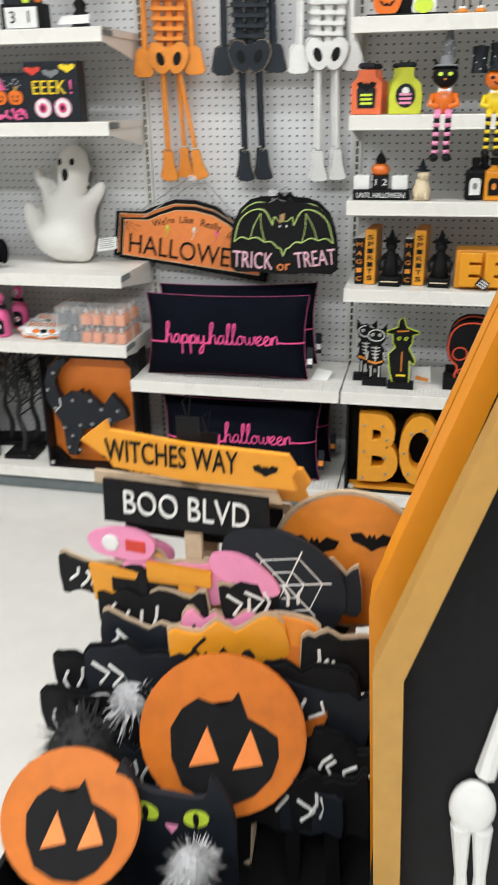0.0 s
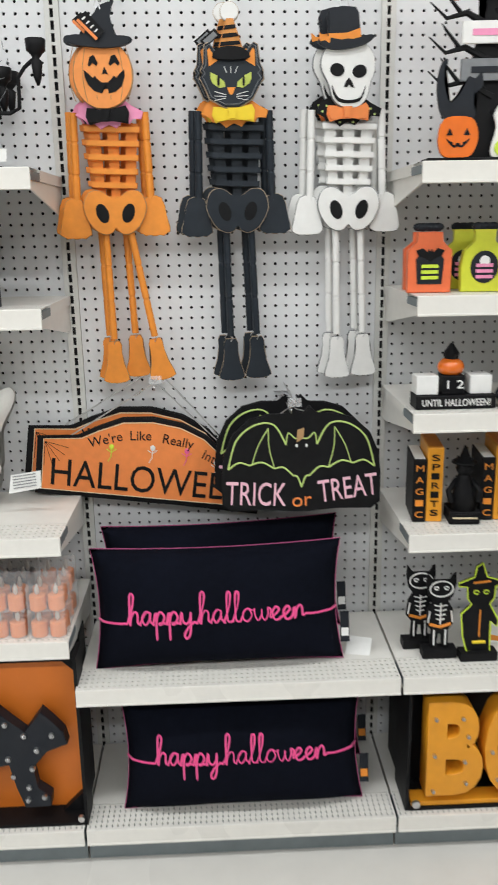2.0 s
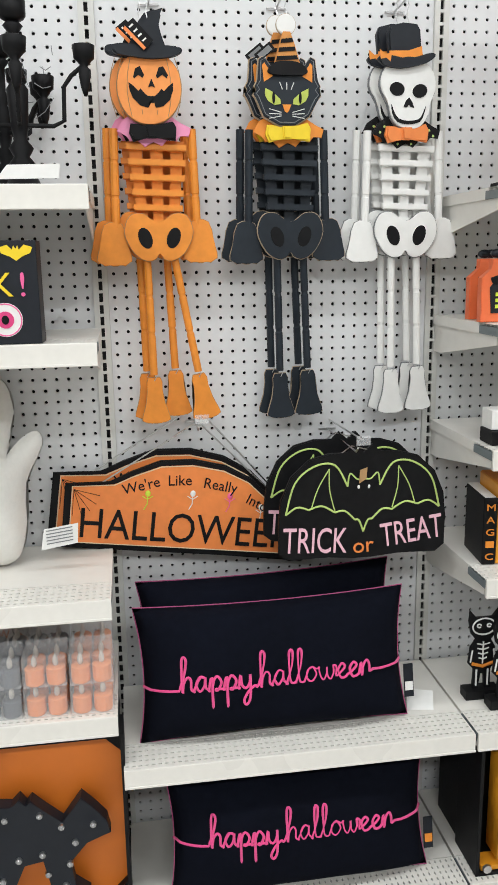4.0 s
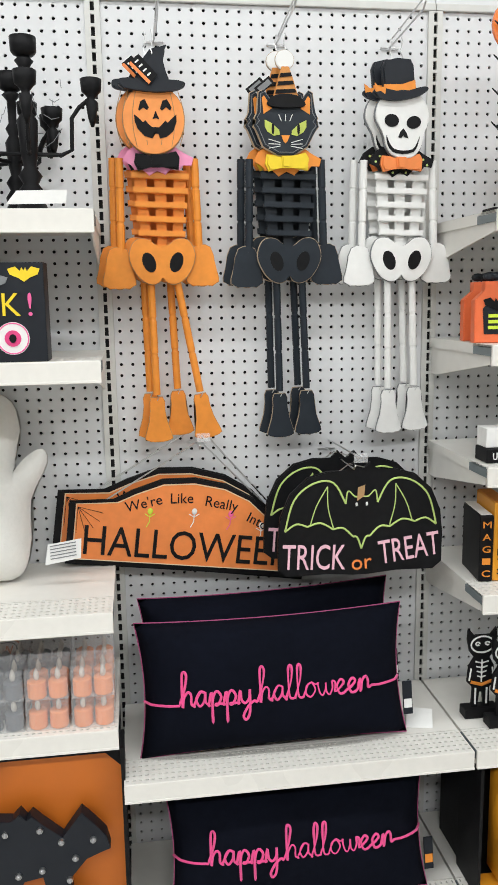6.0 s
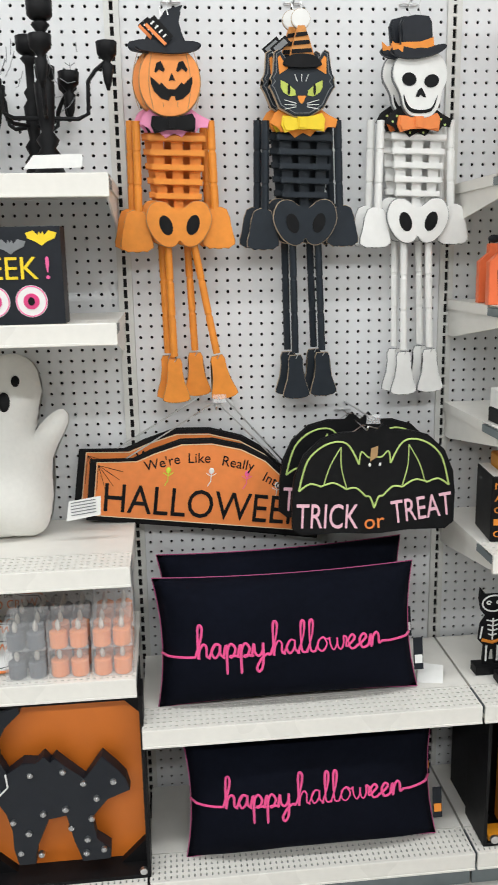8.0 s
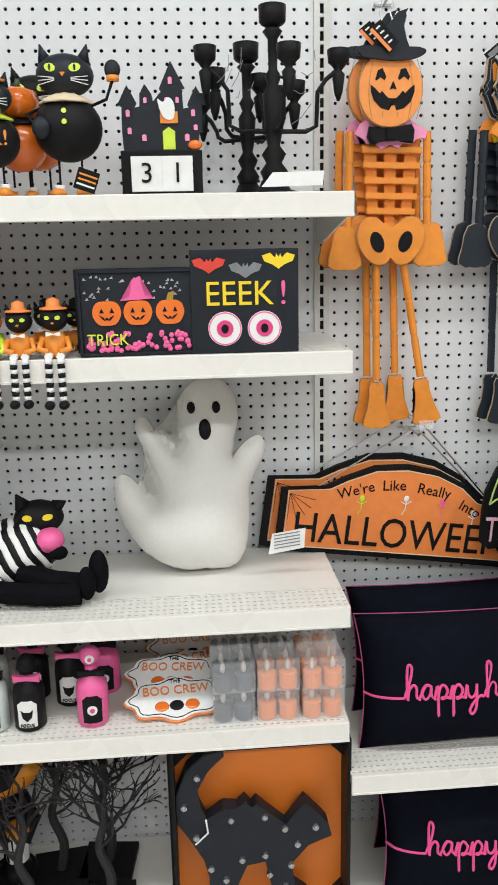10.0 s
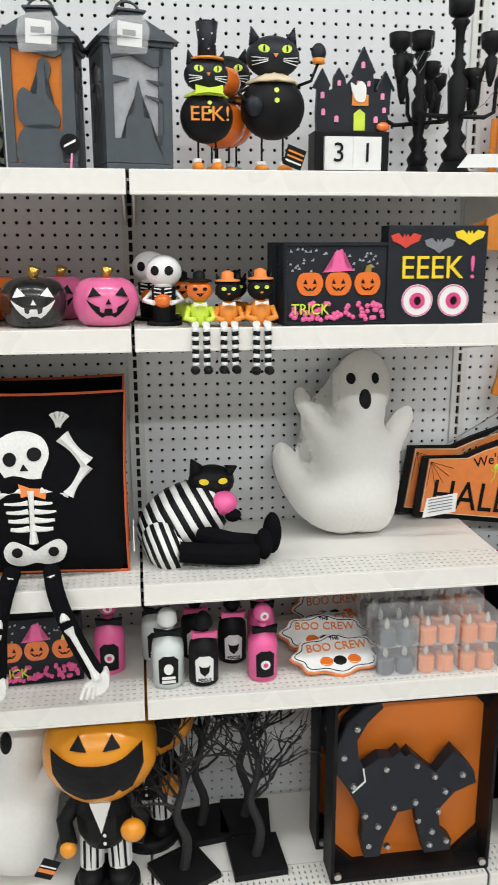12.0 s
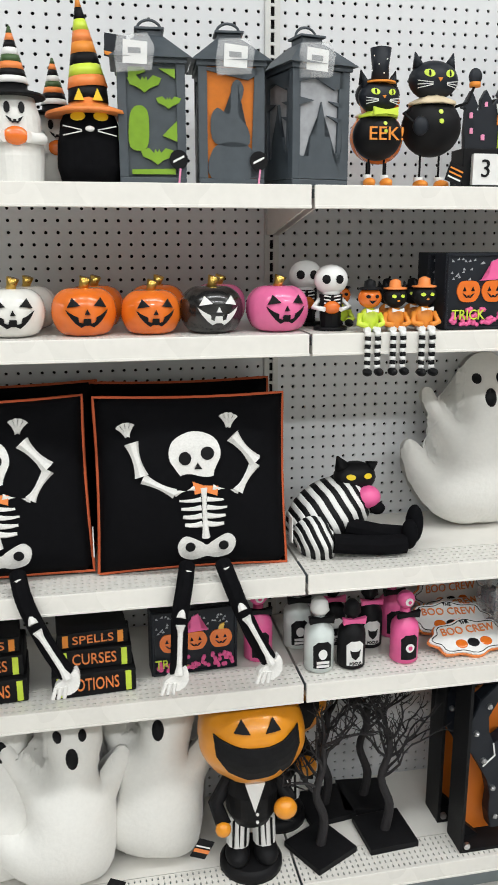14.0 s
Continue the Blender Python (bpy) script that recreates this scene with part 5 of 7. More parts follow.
# round-bellied metal figures on thin legs
def belly(x, y, z, s, head, body, collar, label, kind, turn=0.0, text="", arms=True):
    pc = [(ball((0, 0, 0.118 * s), (0.060 * s, 0.050 * s, 0.056 * s), None, 24, 16), body)]
    if kind == "cat":
        pc.append((ball((0, 0, 0.205 * s), (0.050 * s, 0.036 * s, 0.036 * s), None, 24, 14), head))
        for k in (-1, 1):
            pc.append((rod((k * 0.032 * s, 0, 0.228 * s), (k * 0.040 * s, 0, 0.256 * s), 0.013 * s, 0.001, 8), head))
    else:
        bm = lathe([(0.02 * s, -0.034 * s), (0.044 * s, -0.022 * s), (0.050 * s, 0), (0.042 * s, 0.024 * s), (0.012 * s, 0.034 * s)], 32, at=(0, 0, 0.205 * s), wave=lambda a: 1 - 0.05 * abs(math.cos(4 * a)) ** 5)
        pc += [(bm, head), (rod((0, 0, 0.235 * s), (0.004, 0, 0.255 * s), 0.006, 0.004, 8), TEAL)]
    fh, fbd = egg(0.050 * s, 0.036 * s, 0.036 * s, 0, 0, 0.205 * s), egg(0.060 * s, 0.050 * s, 0.056 * s, 0, 0, 0.118 * s)
    eye = LIME if kind == "cat" else BLACK
    for k in (-1, 1):
        pc.append((decal(oval(k * 0.021 * s, 0.213 * s, 0.010 * s, 0.007 * s, 12, k * 0.35) if kind == "cat" else tri(k * 0.018 * s, 0.213 * s, 0.014 * s, 0.013 * s), fh, 0.0015, 0.003, 1), eye))
        if kind == "cat":
            pc.append((decal(oval(k * 0.021 * s, 0.213 * s, 0.002 * s, 0.006 * s, 8), fh, 0.003, 0.002, 0), BLACK))
            for j in range(3):
                pc.append((tube([(k * 0.014 * s, -0.0355 * s, (0.196 - .002 * j) * s), (k * 0.042 * s, -0.026 * s, (0.200 - 0.007 * j) * s)], 0.0009, 4), WHITE))
        pc.append((rod((k * 0.020 * s, 0, 0.012), (k * 0.020 * s, 0, 0.07 * s), 0.0022, None, 6), BLACK))
        pc.append((ball((k * 0.022 * s, -0.012 * s, 0.009), (0.014 * s, 0.022 * s, 0.009)), ORANGE))
        pc.append((rod((k * 0.022 * s, 0, 0.012), (k * 0.022 * s, 0, 0.024), 0.009 * s, 0.010 * s, 10), PAPER))
    pc.append((decal(tri(0, 0.201 * s, 0.009 * s, -0.007 * s), fh, 0.002, 0.003, 0), ORANGE))
    if kind != "cat":
        pc.append((decal(grin(0, 0.194 * s, 0.046 * s, 0.016 * s), fh, 0.002, 0.003, 1), BLACK))
    pc.append((lathe([(0.046 * s, 0.158 * s), (0.044 * s, 0.163 * s), (0.022 * s, 0.174 * s), (0.020 * s, 0.176 * s)], 24, wave=lambda a: 1 + 0.10 * math.cos(8 * a)), collar))
    if arms:
        pc += [(tube([(0.040 * s, 0, 0.155 * s), (0.070 * s, -0.01, 0.165 * s), (0.082 * s, -0.012, 0.195 * s)], 0.0028, 6), BLACK), (ball((0.083 * s, -0.012, 0.213 * s), (0.014 * s, 0.008, 0.016 * s)), head), (rod((0.083 * s, -0.012, 0.194 * s), (0.083 * s, -0.012, 0.203 * s), 0.011 * s), ORANGE),
               (ball((-0.040 * s, -0.044 * s, 0.115 * s), (0.016 * s, 0.010, 0.018 * s)), head), (tube([(-0.040 * s, 0, 0.155 * s), (-0.066 * s, -0.02, 0.14 * s), (-0.05 * s, -0.045 * s, 0.118 * s)], 0.0028, 6), BLACK)]
    for k in range(2):
        pc.append((decal(oval(0.0, (0.142 - 0.018 * k) * s, 0.0045 * s, 0.0045 * s, 10), fbd, 0.002, 0.003, 0), LIME))
    ob = figure("round_belly_figurine", pc, x, y, z, label, "figurine", "round metal figurines", turn)
    return ob


belly(-0.492, -0.245, LZ, 1.0, NAVY, BLACK, SKIN, "round black metal cat figurine with green eyes on wire legs", "cat")
belly(-0.565, -0.13, LZ, 0.95, BLACK, OG, SKIN, "round orange and black metal cat figurine on wire legs", "cat", 0, "", False)
c = belly(-0.618, -0.285, LZ, 0.80, NAVY, BLACK, LIME, "small black metal cat figurine in a tall dotted hat", "cat", 4, "", False)
h = thing("tall_dotted_hat", -0.616, -0.285, LZ + 0.188, "tall black hat with white dots and orange band", "hat")
smooth(part("crown", lathe([(0.017, 0), (0.016, 0.03), (0.020, 0.062), (0.004, 0.066)], 16), NAVY, h))
part("brim", lathe([(0.030, 0), (0.030, 0.003), (0.012, 0.005)], 20), ORANGE, h)
bm = bmesh.new()
for i in range(16):
    a, zz_ = i * 2.4, 0.01 + 0.0031 * i
    ball((0.0175 * math.cos(a), 0.0175 * math.sin(a), zz_), 0.0016, bm, 6, 4)
part("dots", bm, WHITE, h)
part("bow_tie", plate([(-0.024, -0.062), (0, -0.057), (0.024, -0.062), (0.024, -0.046), (0, -0.052), (-0.024, -0.046)], -0.042, -0.035, 0.001), LIME, h)
words("lettering", "EEK!", 0.034, ORANGE, h, 0.0, -0.047, -0.095, 0.066, 1.0)
c2 = belly(-0.585, -0.20, LZ, 0.82, OG, OG, BLACK, "small orange metal pumpkin figurine on wire legs", "pumpkin", -6, "", False)
t = thing("price_tag", -0.462, -0.30, LZ + 0.004, "black and orange paper price tag hung on a figurine", "tag", "paper price tags", 12)
part("tag_card", plate([(-0.022, 0.012), (0.014, 0.0), (0.026, 0.034), (-0.010, 0.046)], 0, 0.001), BLACK, t)
for i in range(3):
    part("print_bar", plate([(-0.016 + .003 * i, 0.018 + .008 * i), (0.014 + .003 * i, 0.008 + .008 * i), (0.015 + .003 * i, 0.011 + .008 * i), (-0.015 + .003 * i, 0.021 + .008 * i)], -0.001, -0.0002), ORANGE if i else PAPER, t)

# haunted castle calendar
e = thing("castle_calendar", -0.331, -0.195, LZ, "dark haunted castle block calendar with two number cubes", "calendar")
part("block_stand", box(-0.074, 0.074, -0.02, 0.04, 0.0, 0.085, 0.002), BLACK, e)
for s, ch in ((-1, "3"), (1, "1")):
    c = part("number_block", box(-0.056 * (s < 0), 0.056 * (s > 0), -0.03, 0.01, 0.012, 0.074, 0.001), PAPER, e, "white number block")
    words("numeral", ch, 0.05, BLACK, c, s * 0.028, -0.031, 0.043)
part("date_rail", box(-0.074, 0.074, -0.034, -0.020, 0.0, 0.010, 0.001), BLACK, e)
cs = part("castle_board", plate([(-0.068, .085), (0.068, .085), (0.070, .118), (0.076, .118), (0.076, .165), (0.084, .165), (0.066, .196), (0.050, .165), (0.054, .158), (0.042, .156), (0.040, .192), (0.046, .192), (0.022, .238), (0.0, .192), (0.004, .186), (-0.012, .168), (-0.014, .182), (-0.026, .200), (-0.036, .182), (-0.036, .160), (-0.048, .158), (-0.042, .168), (-0.058, .198), (-0.076, .165), (-0.068, .162), (-0.070, .118)], -0.010, 0.004, 0.001), NAVY, e)
for px, pz, w, h in ((-0.058, .15, .007, .012), (-0.056, .12, .007, .012), (0.06, .15, .007, .012), (0.064, .125, .007, .010), (0.02, .205, .007, .012), (-0.026, .172, .006, .010), (0.012, .172, .006, .010), (0.032, .172, .006, .010), (-0.03, .108, .008, .012), (0.048, .108, .008, .012)):
    part("castle_window", plate([(px - w / 2, pz - h / 2), (px + w / 2, pz - h / 2), (px + w / 2, pz + h / 3), (px, pz + h / 2), (px - w / 2, pz + h / 3)], -0.012, -0.0095), LPINK, cs)
part("castle_door", plate([(0.004, .087), (0.026, .087), (0.026, .118), (0.015, .126), (0.004, .118)], -0.013, -0.0095), LIME, cs)
part("castle_balcony", plate([(0.0, .132), (0.032, .132), (0.032, .152), (0.0, .152)], -0.013, -0.0095), ORANGE, cs)
part("castle_ghost", plate(blob([(0.006, .142), (0.024, .140), (0.026, .165), (0.016, .176), (0.006, .168), (-0.004, .172)]), -0.015, -0.012), WHITE, cs)
smooth(part("little_pumpkin", ball((0.062, -0.014, 0.094), (0.013, 0.006, 0.009)), OG, e))


def candelabra(x, y, turn, s, label):
    e = thing("candelabra", x, y, LZ, label, "candelabra", "black candelabras", turn)
    smooth(part("foot", lathe([(0.055 * s, 0), (0.055 * s, 0.006), (0.03 * s, 0.012), (0.022 * s, 0.03)], 24), BLACK, e))
    smooth(part("stem", lathe([(0.016 * s, 0.02), (0.025 * s, 0.045), (0.014 * s, 0.06), (0.022 * s, 0.075), (0.011 * s, 0.09), (0.015 * s, 0.11), (0.019 * s, 0.17 * s), (0.009, 0.185 * s), (0.015, 0.20 * s), (0.008, 0.212 * s), (0.009, 0.26 * s), (0.018, 0.272 * s), (0.010, 0.28 * s)], 18), BLACK, e))
    cup = [(0.006, -0.045), (0.003, -0.065), (0.008, -0.05), (0.012, -0.02), (0.006, -0.014), (0.014, -0.004), (0.019, 0.0), (0.021, 0.022), (0.019, 0.023)]
    smooth(part("cup", lathe([(0.010, 0.0), (0.020, 0.005), (0.024, 0.010), (0.025, 0.036), (0.022, 0.037)], 16, at=(0, 0, 0.278 * s)), BLACK, e))
    for i in range(4):
        a = radians(20 + 90 * i)
        r, zt = 0.118 * s, (0.225, 0.205, 0.225, 0.205)[i] * s
        d = Vector((math.cos(a), math.sin(a), 0))
        arm = part("arm", tube([tuple(d * q + Vector((0, 0, z))) for q, z in ((0.012, 0.115), (r * 0.5, 0.115), (r * 0.66, 0.125), (r * 0.68, zt - 0.05), (r * 0.8, zt - 0.03), (r, zt - 0.01))], 0.0042, 7), BLACK, e)
        smooth(part("candle_cup", lathe(cup, 14, at=tuple(d * r + Vector((0, 0, zt)))), BLACK, e))
    rnd = random.Random(3)
    for i in range(9):
        p = Vector((rnd.uniform(-.08, .08), rnd.uniform(-.05, .0), rnd.uniform(.15, .24)))
        q = p + Vector((rnd.uniform(-.05, .05), 0, rnd.uniform(-.06, .06)))
        part("web_thread", tube([tuple(p), tuple((p + q) / 2 + Vector((0, 0, -.006))), tuple(q)], 0.0007, 4), GREY, e)
    return e


candelabra(-0.125, -0.215, -14, 1.04, "black turned candelabra with five cups and thin cobwebs")
candelabra(-0.165, -0.115, 32, 0.90, "black turned candelabra standing behind another one")
t = thing("paper_tag", -0.105, -0.325, LZ, "white paper leaflet leaning on the candelabra", "tag")
part("leaf", plate([(-0.055, 0.010), (0.052, 0.012), (0.055, 0.036), (-0.035, 0.034)], 0, 0.001), PAPER, t)

# ---- left bays: fourth shelf ----
FZ = T4 + 0.001


def bottle(x, y, z, body, cap, tagm, label, kind="eye", s=1.0, turn=0.0, name="potion_bottle"):
    e = thing(name, x, y, z, label, "bottle", "potion bottles", turn)
    prof = [(0.026, 0), (0.031, 0.004), (0.031, 0.075), (0.029, 0.088), (0.016, 0.104), (0.011, 0.112), (0.011, 0.122)]
    smooth(part("bottle_body", lathe([(a * s, b * s) for a, b in prof], 22), body, e))
    c = part("label_patch", decal([(p * s, q * s) for p, q in [(-.018, .012), (.018, .012), (.019, .060), (.010, .070), (-.010, .070), (-.019, .060)]], lambda px, pz: -math.sqrt(max(1e-6, (0.0312 * s) ** 2 - px * px)), 0.0005, 0.001), tagm, e)
    f2 = lambda px, pz: -math.sqrt(max(1e-6, (0.0326 * s) ** 2 - px * px))
    if kind == "eye":
        part("printed_eye", decal(oval(0, .040 * s, .010 * s, .010 * s), f2, 0.0002, 0.001, 1), PAPER, c)
        part("printed_pupil", decal(oval(0, .040 * s, .005 * s, .005 * s, 10), f2, 0.0012, 0.001, 0), MAGENTA, c)
    elif kind == "cat":
        part("printed_cat", decal([(p * s, q * s) for p, q in [(-.009, .034), (-.012, .050), (-.006, .046), (.006, .046), (.012, .050), (.009, .034), (0, .026)]], f2, 0.0002, 0.001, 1), BLACK, c)
        words("lettering", "POCUS", 0.010, BLACK, c, 0, -0.033 * s, 0.018 * s, 0.027)
    else:
        part("printed_ghost", decal([(p * s, q * s) for p, q in oval(0, .044, .009, .011)], f2, 0.0002, 0.001, 1), PAPER, c)
        for i in range(2):
            part("print_bar", box(-.013 * s, .013 * s, -.0335 * s, -.0315 * s, (.016 + .008 * i) * s, (.021 + .008 * i) * s), PAPER, c)
    if kind == "eye":
        smooth(part("eyeball_stopper", ball((0, 0, 0.142 * s), 0.020 * s), cap, e))
        part("stopper_iris", decal(oval(0, .142 * s, .009 * s, .009 * s), egg(.020 * s, .020 * s, .020 * s, 0, 0, .142 * s), 0.001, 0.002, 1), PAPER, e)
        part("stopper_pupil", decal(oval(0, .142 * s, .004 * s, .004 * s, 10), egg(.020 * s, .020 * s, .020 * s, 0, 0, .142 * s), 0.0022, 0.002, 0), MAGENTA, e)
    else:
        smooth(part("stopper", lathe([(0.012 * s, .118 * s), (0.020 * s, .128 * s), (0.017 * s, .145 * s), (0.008 * s, .155 * s)], 16), cap, e))
    part("neck_bow", plate([(-.024 * s, .104 * s), (0, .110 * s), (.026 * s, .103 * s), (.028 * s, .120 * s), (0, .115 * s), (-.026 * s, .121 * s)], -.020 * s, -.010 * s, 0.002), {"eye": BLACK, "cat": PINK}.get(kind, BLACK), e)
    return e


PINKB = "hot pink potion bottle with an eyeball stopper and black bow"
BLKB = "matte black potion bottle with a cat label and pink bow"
WHTB = "frosted white potion bottle with a ghost label and black bow"
bottle(-0.714, -0.288, FZ, MINT, WHITE, BLACK, WHTB, "ghost", 1.08)
bottle(-0.640, -0.290, FZ, BLACK, BLACK, PAPER, BLKB, "cat", 1.0)
bottle(-0.570, -0.205, FZ, BLACK, BLACK, PAPER, BLKB, "cat", 1.0)
bottle(-0.515, -0.288, FZ, PINK, PINK, BLACK, PINKB, "eye", 1.02, 4)
bottle(-0.735, -0.175, FZ, MINT, WHITE, BLACK, WHTB, "ghost", 1.05)
bottle(-0.650, -0.175, FZ, BLACK, BLACK, PAPER, BLKB, "cat", 1.0)
bottle(-0.500, -0.165, FZ, PINK, PINK, BLACK, PINKB, "eye", 1.0)
bottle(-0.836, -0.215, FZ, PINK, PINK, BLACK, PINKB, "eye", 1.05)


def plaque(x, y, z, tip, turn, label):
    e = thing("boo_crew_plaque", x, y, z, label, "plaque", "scalloped plaques")
    pts = [(0.098 * (1 + 0.07 * math.cos(8 * a)) * math.cos(a), 0.046 * (1 + 0.10 * math.cos(8 * a)) * math.sin(a) + 0.046) for a in (2 * math.pi * i / 48 for i in range(48))]
    part("edge_board", plate([(a * 1.03, (b - .046) * 1.06 + .046) for a, b in pts], 0.001, 0.007), ORANGE2, e)
    f = part("face_board", plate(pts, -0.004, 0.0005, 0.001), PAPER, e)
    outline_cord([(a * .93, (b - .046) * .90 + .046) for a, b in pts], -0.004, 0.0011, "inner_line", BLACK, f)
    words("lettering", "BOO CREW", 0.026, ORANGE2, f, 0, -0.0052, 0.062, 0.135, 1.1)
    words("small_lettering", "THE", 0.012, BLACK, f, 0, -0.0052, 0.083)
    for px, m in ((-.030, OG), (0.0, BLACK), (.032, OG)):
        smooth(part("painted_head", ball((px, -.004, .028), (.015, .002, .012), None, 12, 6), m, f))
    e.matrix_world = pose(x, y, z, tip, 0, turn)
    return e


PLQ = "white and orange scalloped plaque lying tilted on the shelf"
plaque(-0.345, -0.315, FZ + 0.008, -62, 4, PLQ)
plaque(-0.360, -0.225, FZ + 0.012, -62, -6, PLQ)
plaque(-0.310, -0.095, FZ + 0.005, -16, 3, "white and orange scalloped plaque standing against the pegboard")
plaque(-0.300, -0.165, FZ + 0.008, -70, 10, PLQ)


def tea_pack(x, y, z, wax, label, turn=0.0):
    e = thing("tea_light_pack", x, y, z, label, "candle pack", "flameless candle packs", turn)
    for i in range(2):
        for j in range(2):
            c = part("tea_light", lathe([(.018, .001), (.019, .004), (.019, .034), (.016, .036)], 14, at=(-.021 + .042 * i, -.021 + .042 * j, 0)), wax, e)
            smooth(part("plastic_flame", lathe([(.003, .034), (.006, .042), (.005, .052), (.001, .062)], 8, at=(-.021 + .042 * i, -.021 + .042 * j, 0)), MAT_FLAME, c))
    part("blister_case", box(-.043, .043, -.043, .043, 0, .064, .003), CLEAR, e, "clear plastic blister case")
    return e


MAT_FLAME = mat("pale_plastic", (0.75, 0.70, 0.64), 0.3, alpha=0.75, bump=0)
WAXO, WAXK = mat("orange_wax", (0.80, 0.26, 0.08), 0.5, vary=0.08), mat("grey_wax", (0.07, 0.08, 0.10), 0.5, vary=0.15)
for i, (tx, ty, n) in enumerate(((-0.052, -0.295, 2), (-0.142, -0.292, 2), (-0.052, -0.200, 2), (-0.145, -0.198, 2), (-0.232, -0.290, 2), (-0.232, -0.196, 2))):
    for k in range(n):
        dark = tx < -0.2 or (i == 3 and True) or (i == 1 and k == 1 and False)
        tea_pack(tx, ty, FZ + 0.0655 * k, WAXK if dark else WAXO, "clear pack of four grey flameless tea lights" if dark else "clear pack of four orange flameless tea lights", 2 * (k - i % 2))


def spell_box(x, y, z, w, d, h, text, bar, turn):
    e = thing("spell_book_box", x, y, z, "black book-shaped box with orange spine lettering", "book box", "book-shaped boxes", turn)
    part("cover", box(-w / 2, w / 2, -d / 2, d / 2, 0, h, 0.004), BLACK, e)
    for k in (-1, 1):
        part("spine_band", box(k * (w / 2 - .016) - .006, k * (w / 2 - .016) + .006, -d / 2 - .0015, -d / 2 + .01, .004, h - .004), bar, e)
    words("lettering", text, h * .75, ORANGE2, e, 0, -d / 2 - .0015, h * .5, w * .58)
    return e


for bx in (-1.205, -1.425):
    spell_box(bx, -0.245, FZ, 0.172, 0.13, 0.052, "POTIONS", LIME, 3)
    spell_box(bx + .004, -0.235, FZ + .053, 0.155, 0.12, 0.046, "CURSES", LIME, 1)
    spell_box(bx, -0.23, FZ + .100, 0.145, 0.115, 0.034, "SPELLS", ORANGE, 4)
trick_sign(-0.985, -0.255, FZ, 0.19, 0.150, 3)

# ---- left bays: base shelf ----
BZ = BASE + 0.001
ghost(-1.275, -0.235, BZ + 0.002, 1.08, 6, 8, "plump white fleece ghost pillow on the base shelf")
ghost(-1.075, -0.185, BZ + 0.002, 1.14, -14, 8, "plump white fleece ghost pillow beside another one")
ghost(-1.43, -0.19, BZ + 0.002, 1.1, 10, 8, "plump white fleece ghost pillow on the base shelf")
for tx, ty, tz in ((-1.185, -0.33, 0.012), (-0.985, -0.315, 0.07)):
    t = thing("price_tag", tx, ty, BZ + tz, "black and orange paper price tag pinned to a ghost pillow", "tag", "paper price tags", 4)
    part("tag_card", plate([(-0.028, 0.016), (0.006, 0.0), (0.030, 0.040), (-0.004, 0.058)], 0, 0.001), BLACK, t)
    part("tag_band", plate([(-0.020, 0.028), (0.014, 0.012), (0.018, 0.020), (-0.016, 0.036)], -0.001, -0.0002), ORANGE2, t)
    part("print_bar", plate([(-0.014, 0.040), (0.018, 0.025), (0.020, 0.028), (-0.012, 0.043)], -0.001, -0.0002), PAPER, t)


def pumpkin_man(x, y, z, s, turn, label):
    head = (0, 0, 0.318 * s)
    prof = [(.03, -.088), (.075, -.074), (.104, -.035), (.110, 0), (.100, .045), (.070, .078), (.025, .088)]
    pc = [(lathe([(p.x * s, p.y * s) for p in spline([(a, b, 0) for a, b in prof], 3)], 44, at=head, wave=lambda a: 1 - 0.04 * abs(math.cos(4 * a)) ** 5), AMBERG)]
    f = egg(.112 * s, .112 * s, .112 * s, 0, 0, .318 * s)
    mouth = [(-.080, .330), (-.05, .322), (-.045, .312), (-.03, .318), (.02, .318), (.045, .322), (.080, .336), (.082, .300), (.062, .262), (.045, .258), (.040, .266), (.028, .256), (-.02, .250), (-.055, .264), (-.076, .292)]
    pc.append((decal([(a * s * 1.04, (b + .026) * s) for a, b in mouth], f, .004, .006, 3), BLACK))
    for k in (-1, 1):
        pc.append((decal([(a * s, b * s) for a, b in tri(k * .030, .380, .030, .022)], f, .003, .004, 1), BLACK))
        pc.append((tube([(k * .045 * s, 0, .205 * s), (k * .075 * s, -.02, .165 * s), (k * .062 * s, -.055, .135 * s)], .016 * s, 10), BLACK))
        pc.append((tube([(k * .026 * s, 0, .125 * s), (k * .028 * s, -.004, .055 * s)], .024 * s, 10), WHITE))
        for j in range(3):
            pc.append((tube([(k * .026 * s + (j - 1) * .014, -.022 * s, .12 * s), (k * .028 * s + (j - 1) * .014, -.024 * s, .06 * s)], .003, 5), BLACK))
        pc.append((ball((k * .030 * s, -.014, .036 * s), (.026 * s, .038 * s, .022 * s)), BLACK))
    pc += [(lathe([(.066 * s, 0), (.066 * s, .012 * s), (.058 * s, .024 * s)], 24), BLACK), (lathe([(.040 * s, .115 * s), (.052 * s, .14 * s), (.056 * s, .19 * s), (.040 * s, .232 * s)], 24), BLACK),
           (plate([(-.020 * s, .232 * s), (.020 * s, .232 * s), (0, .165 * s)], -.060 * s, -.046 * s), WHITE), (ball((.060 * s, -.066 * s, .175 * s), (.024 * s, .020 * s, .022 * s)), AMBERG), (ball((-.064 * s, -.058 * s, .133 * s), (.016 * s, .014 * s, .016 * s)), AMBERG)]
    for j in range(2):
        pc.append((ball((.006, -.056 * s, (.158 - .018 * j) * s), (.004, .004, .004), None, 8, 6), WHITE))
    return figure("pumpkin_man_statue", pc, x, y, z, label, "statue", "pumpkin-head statues", turn)


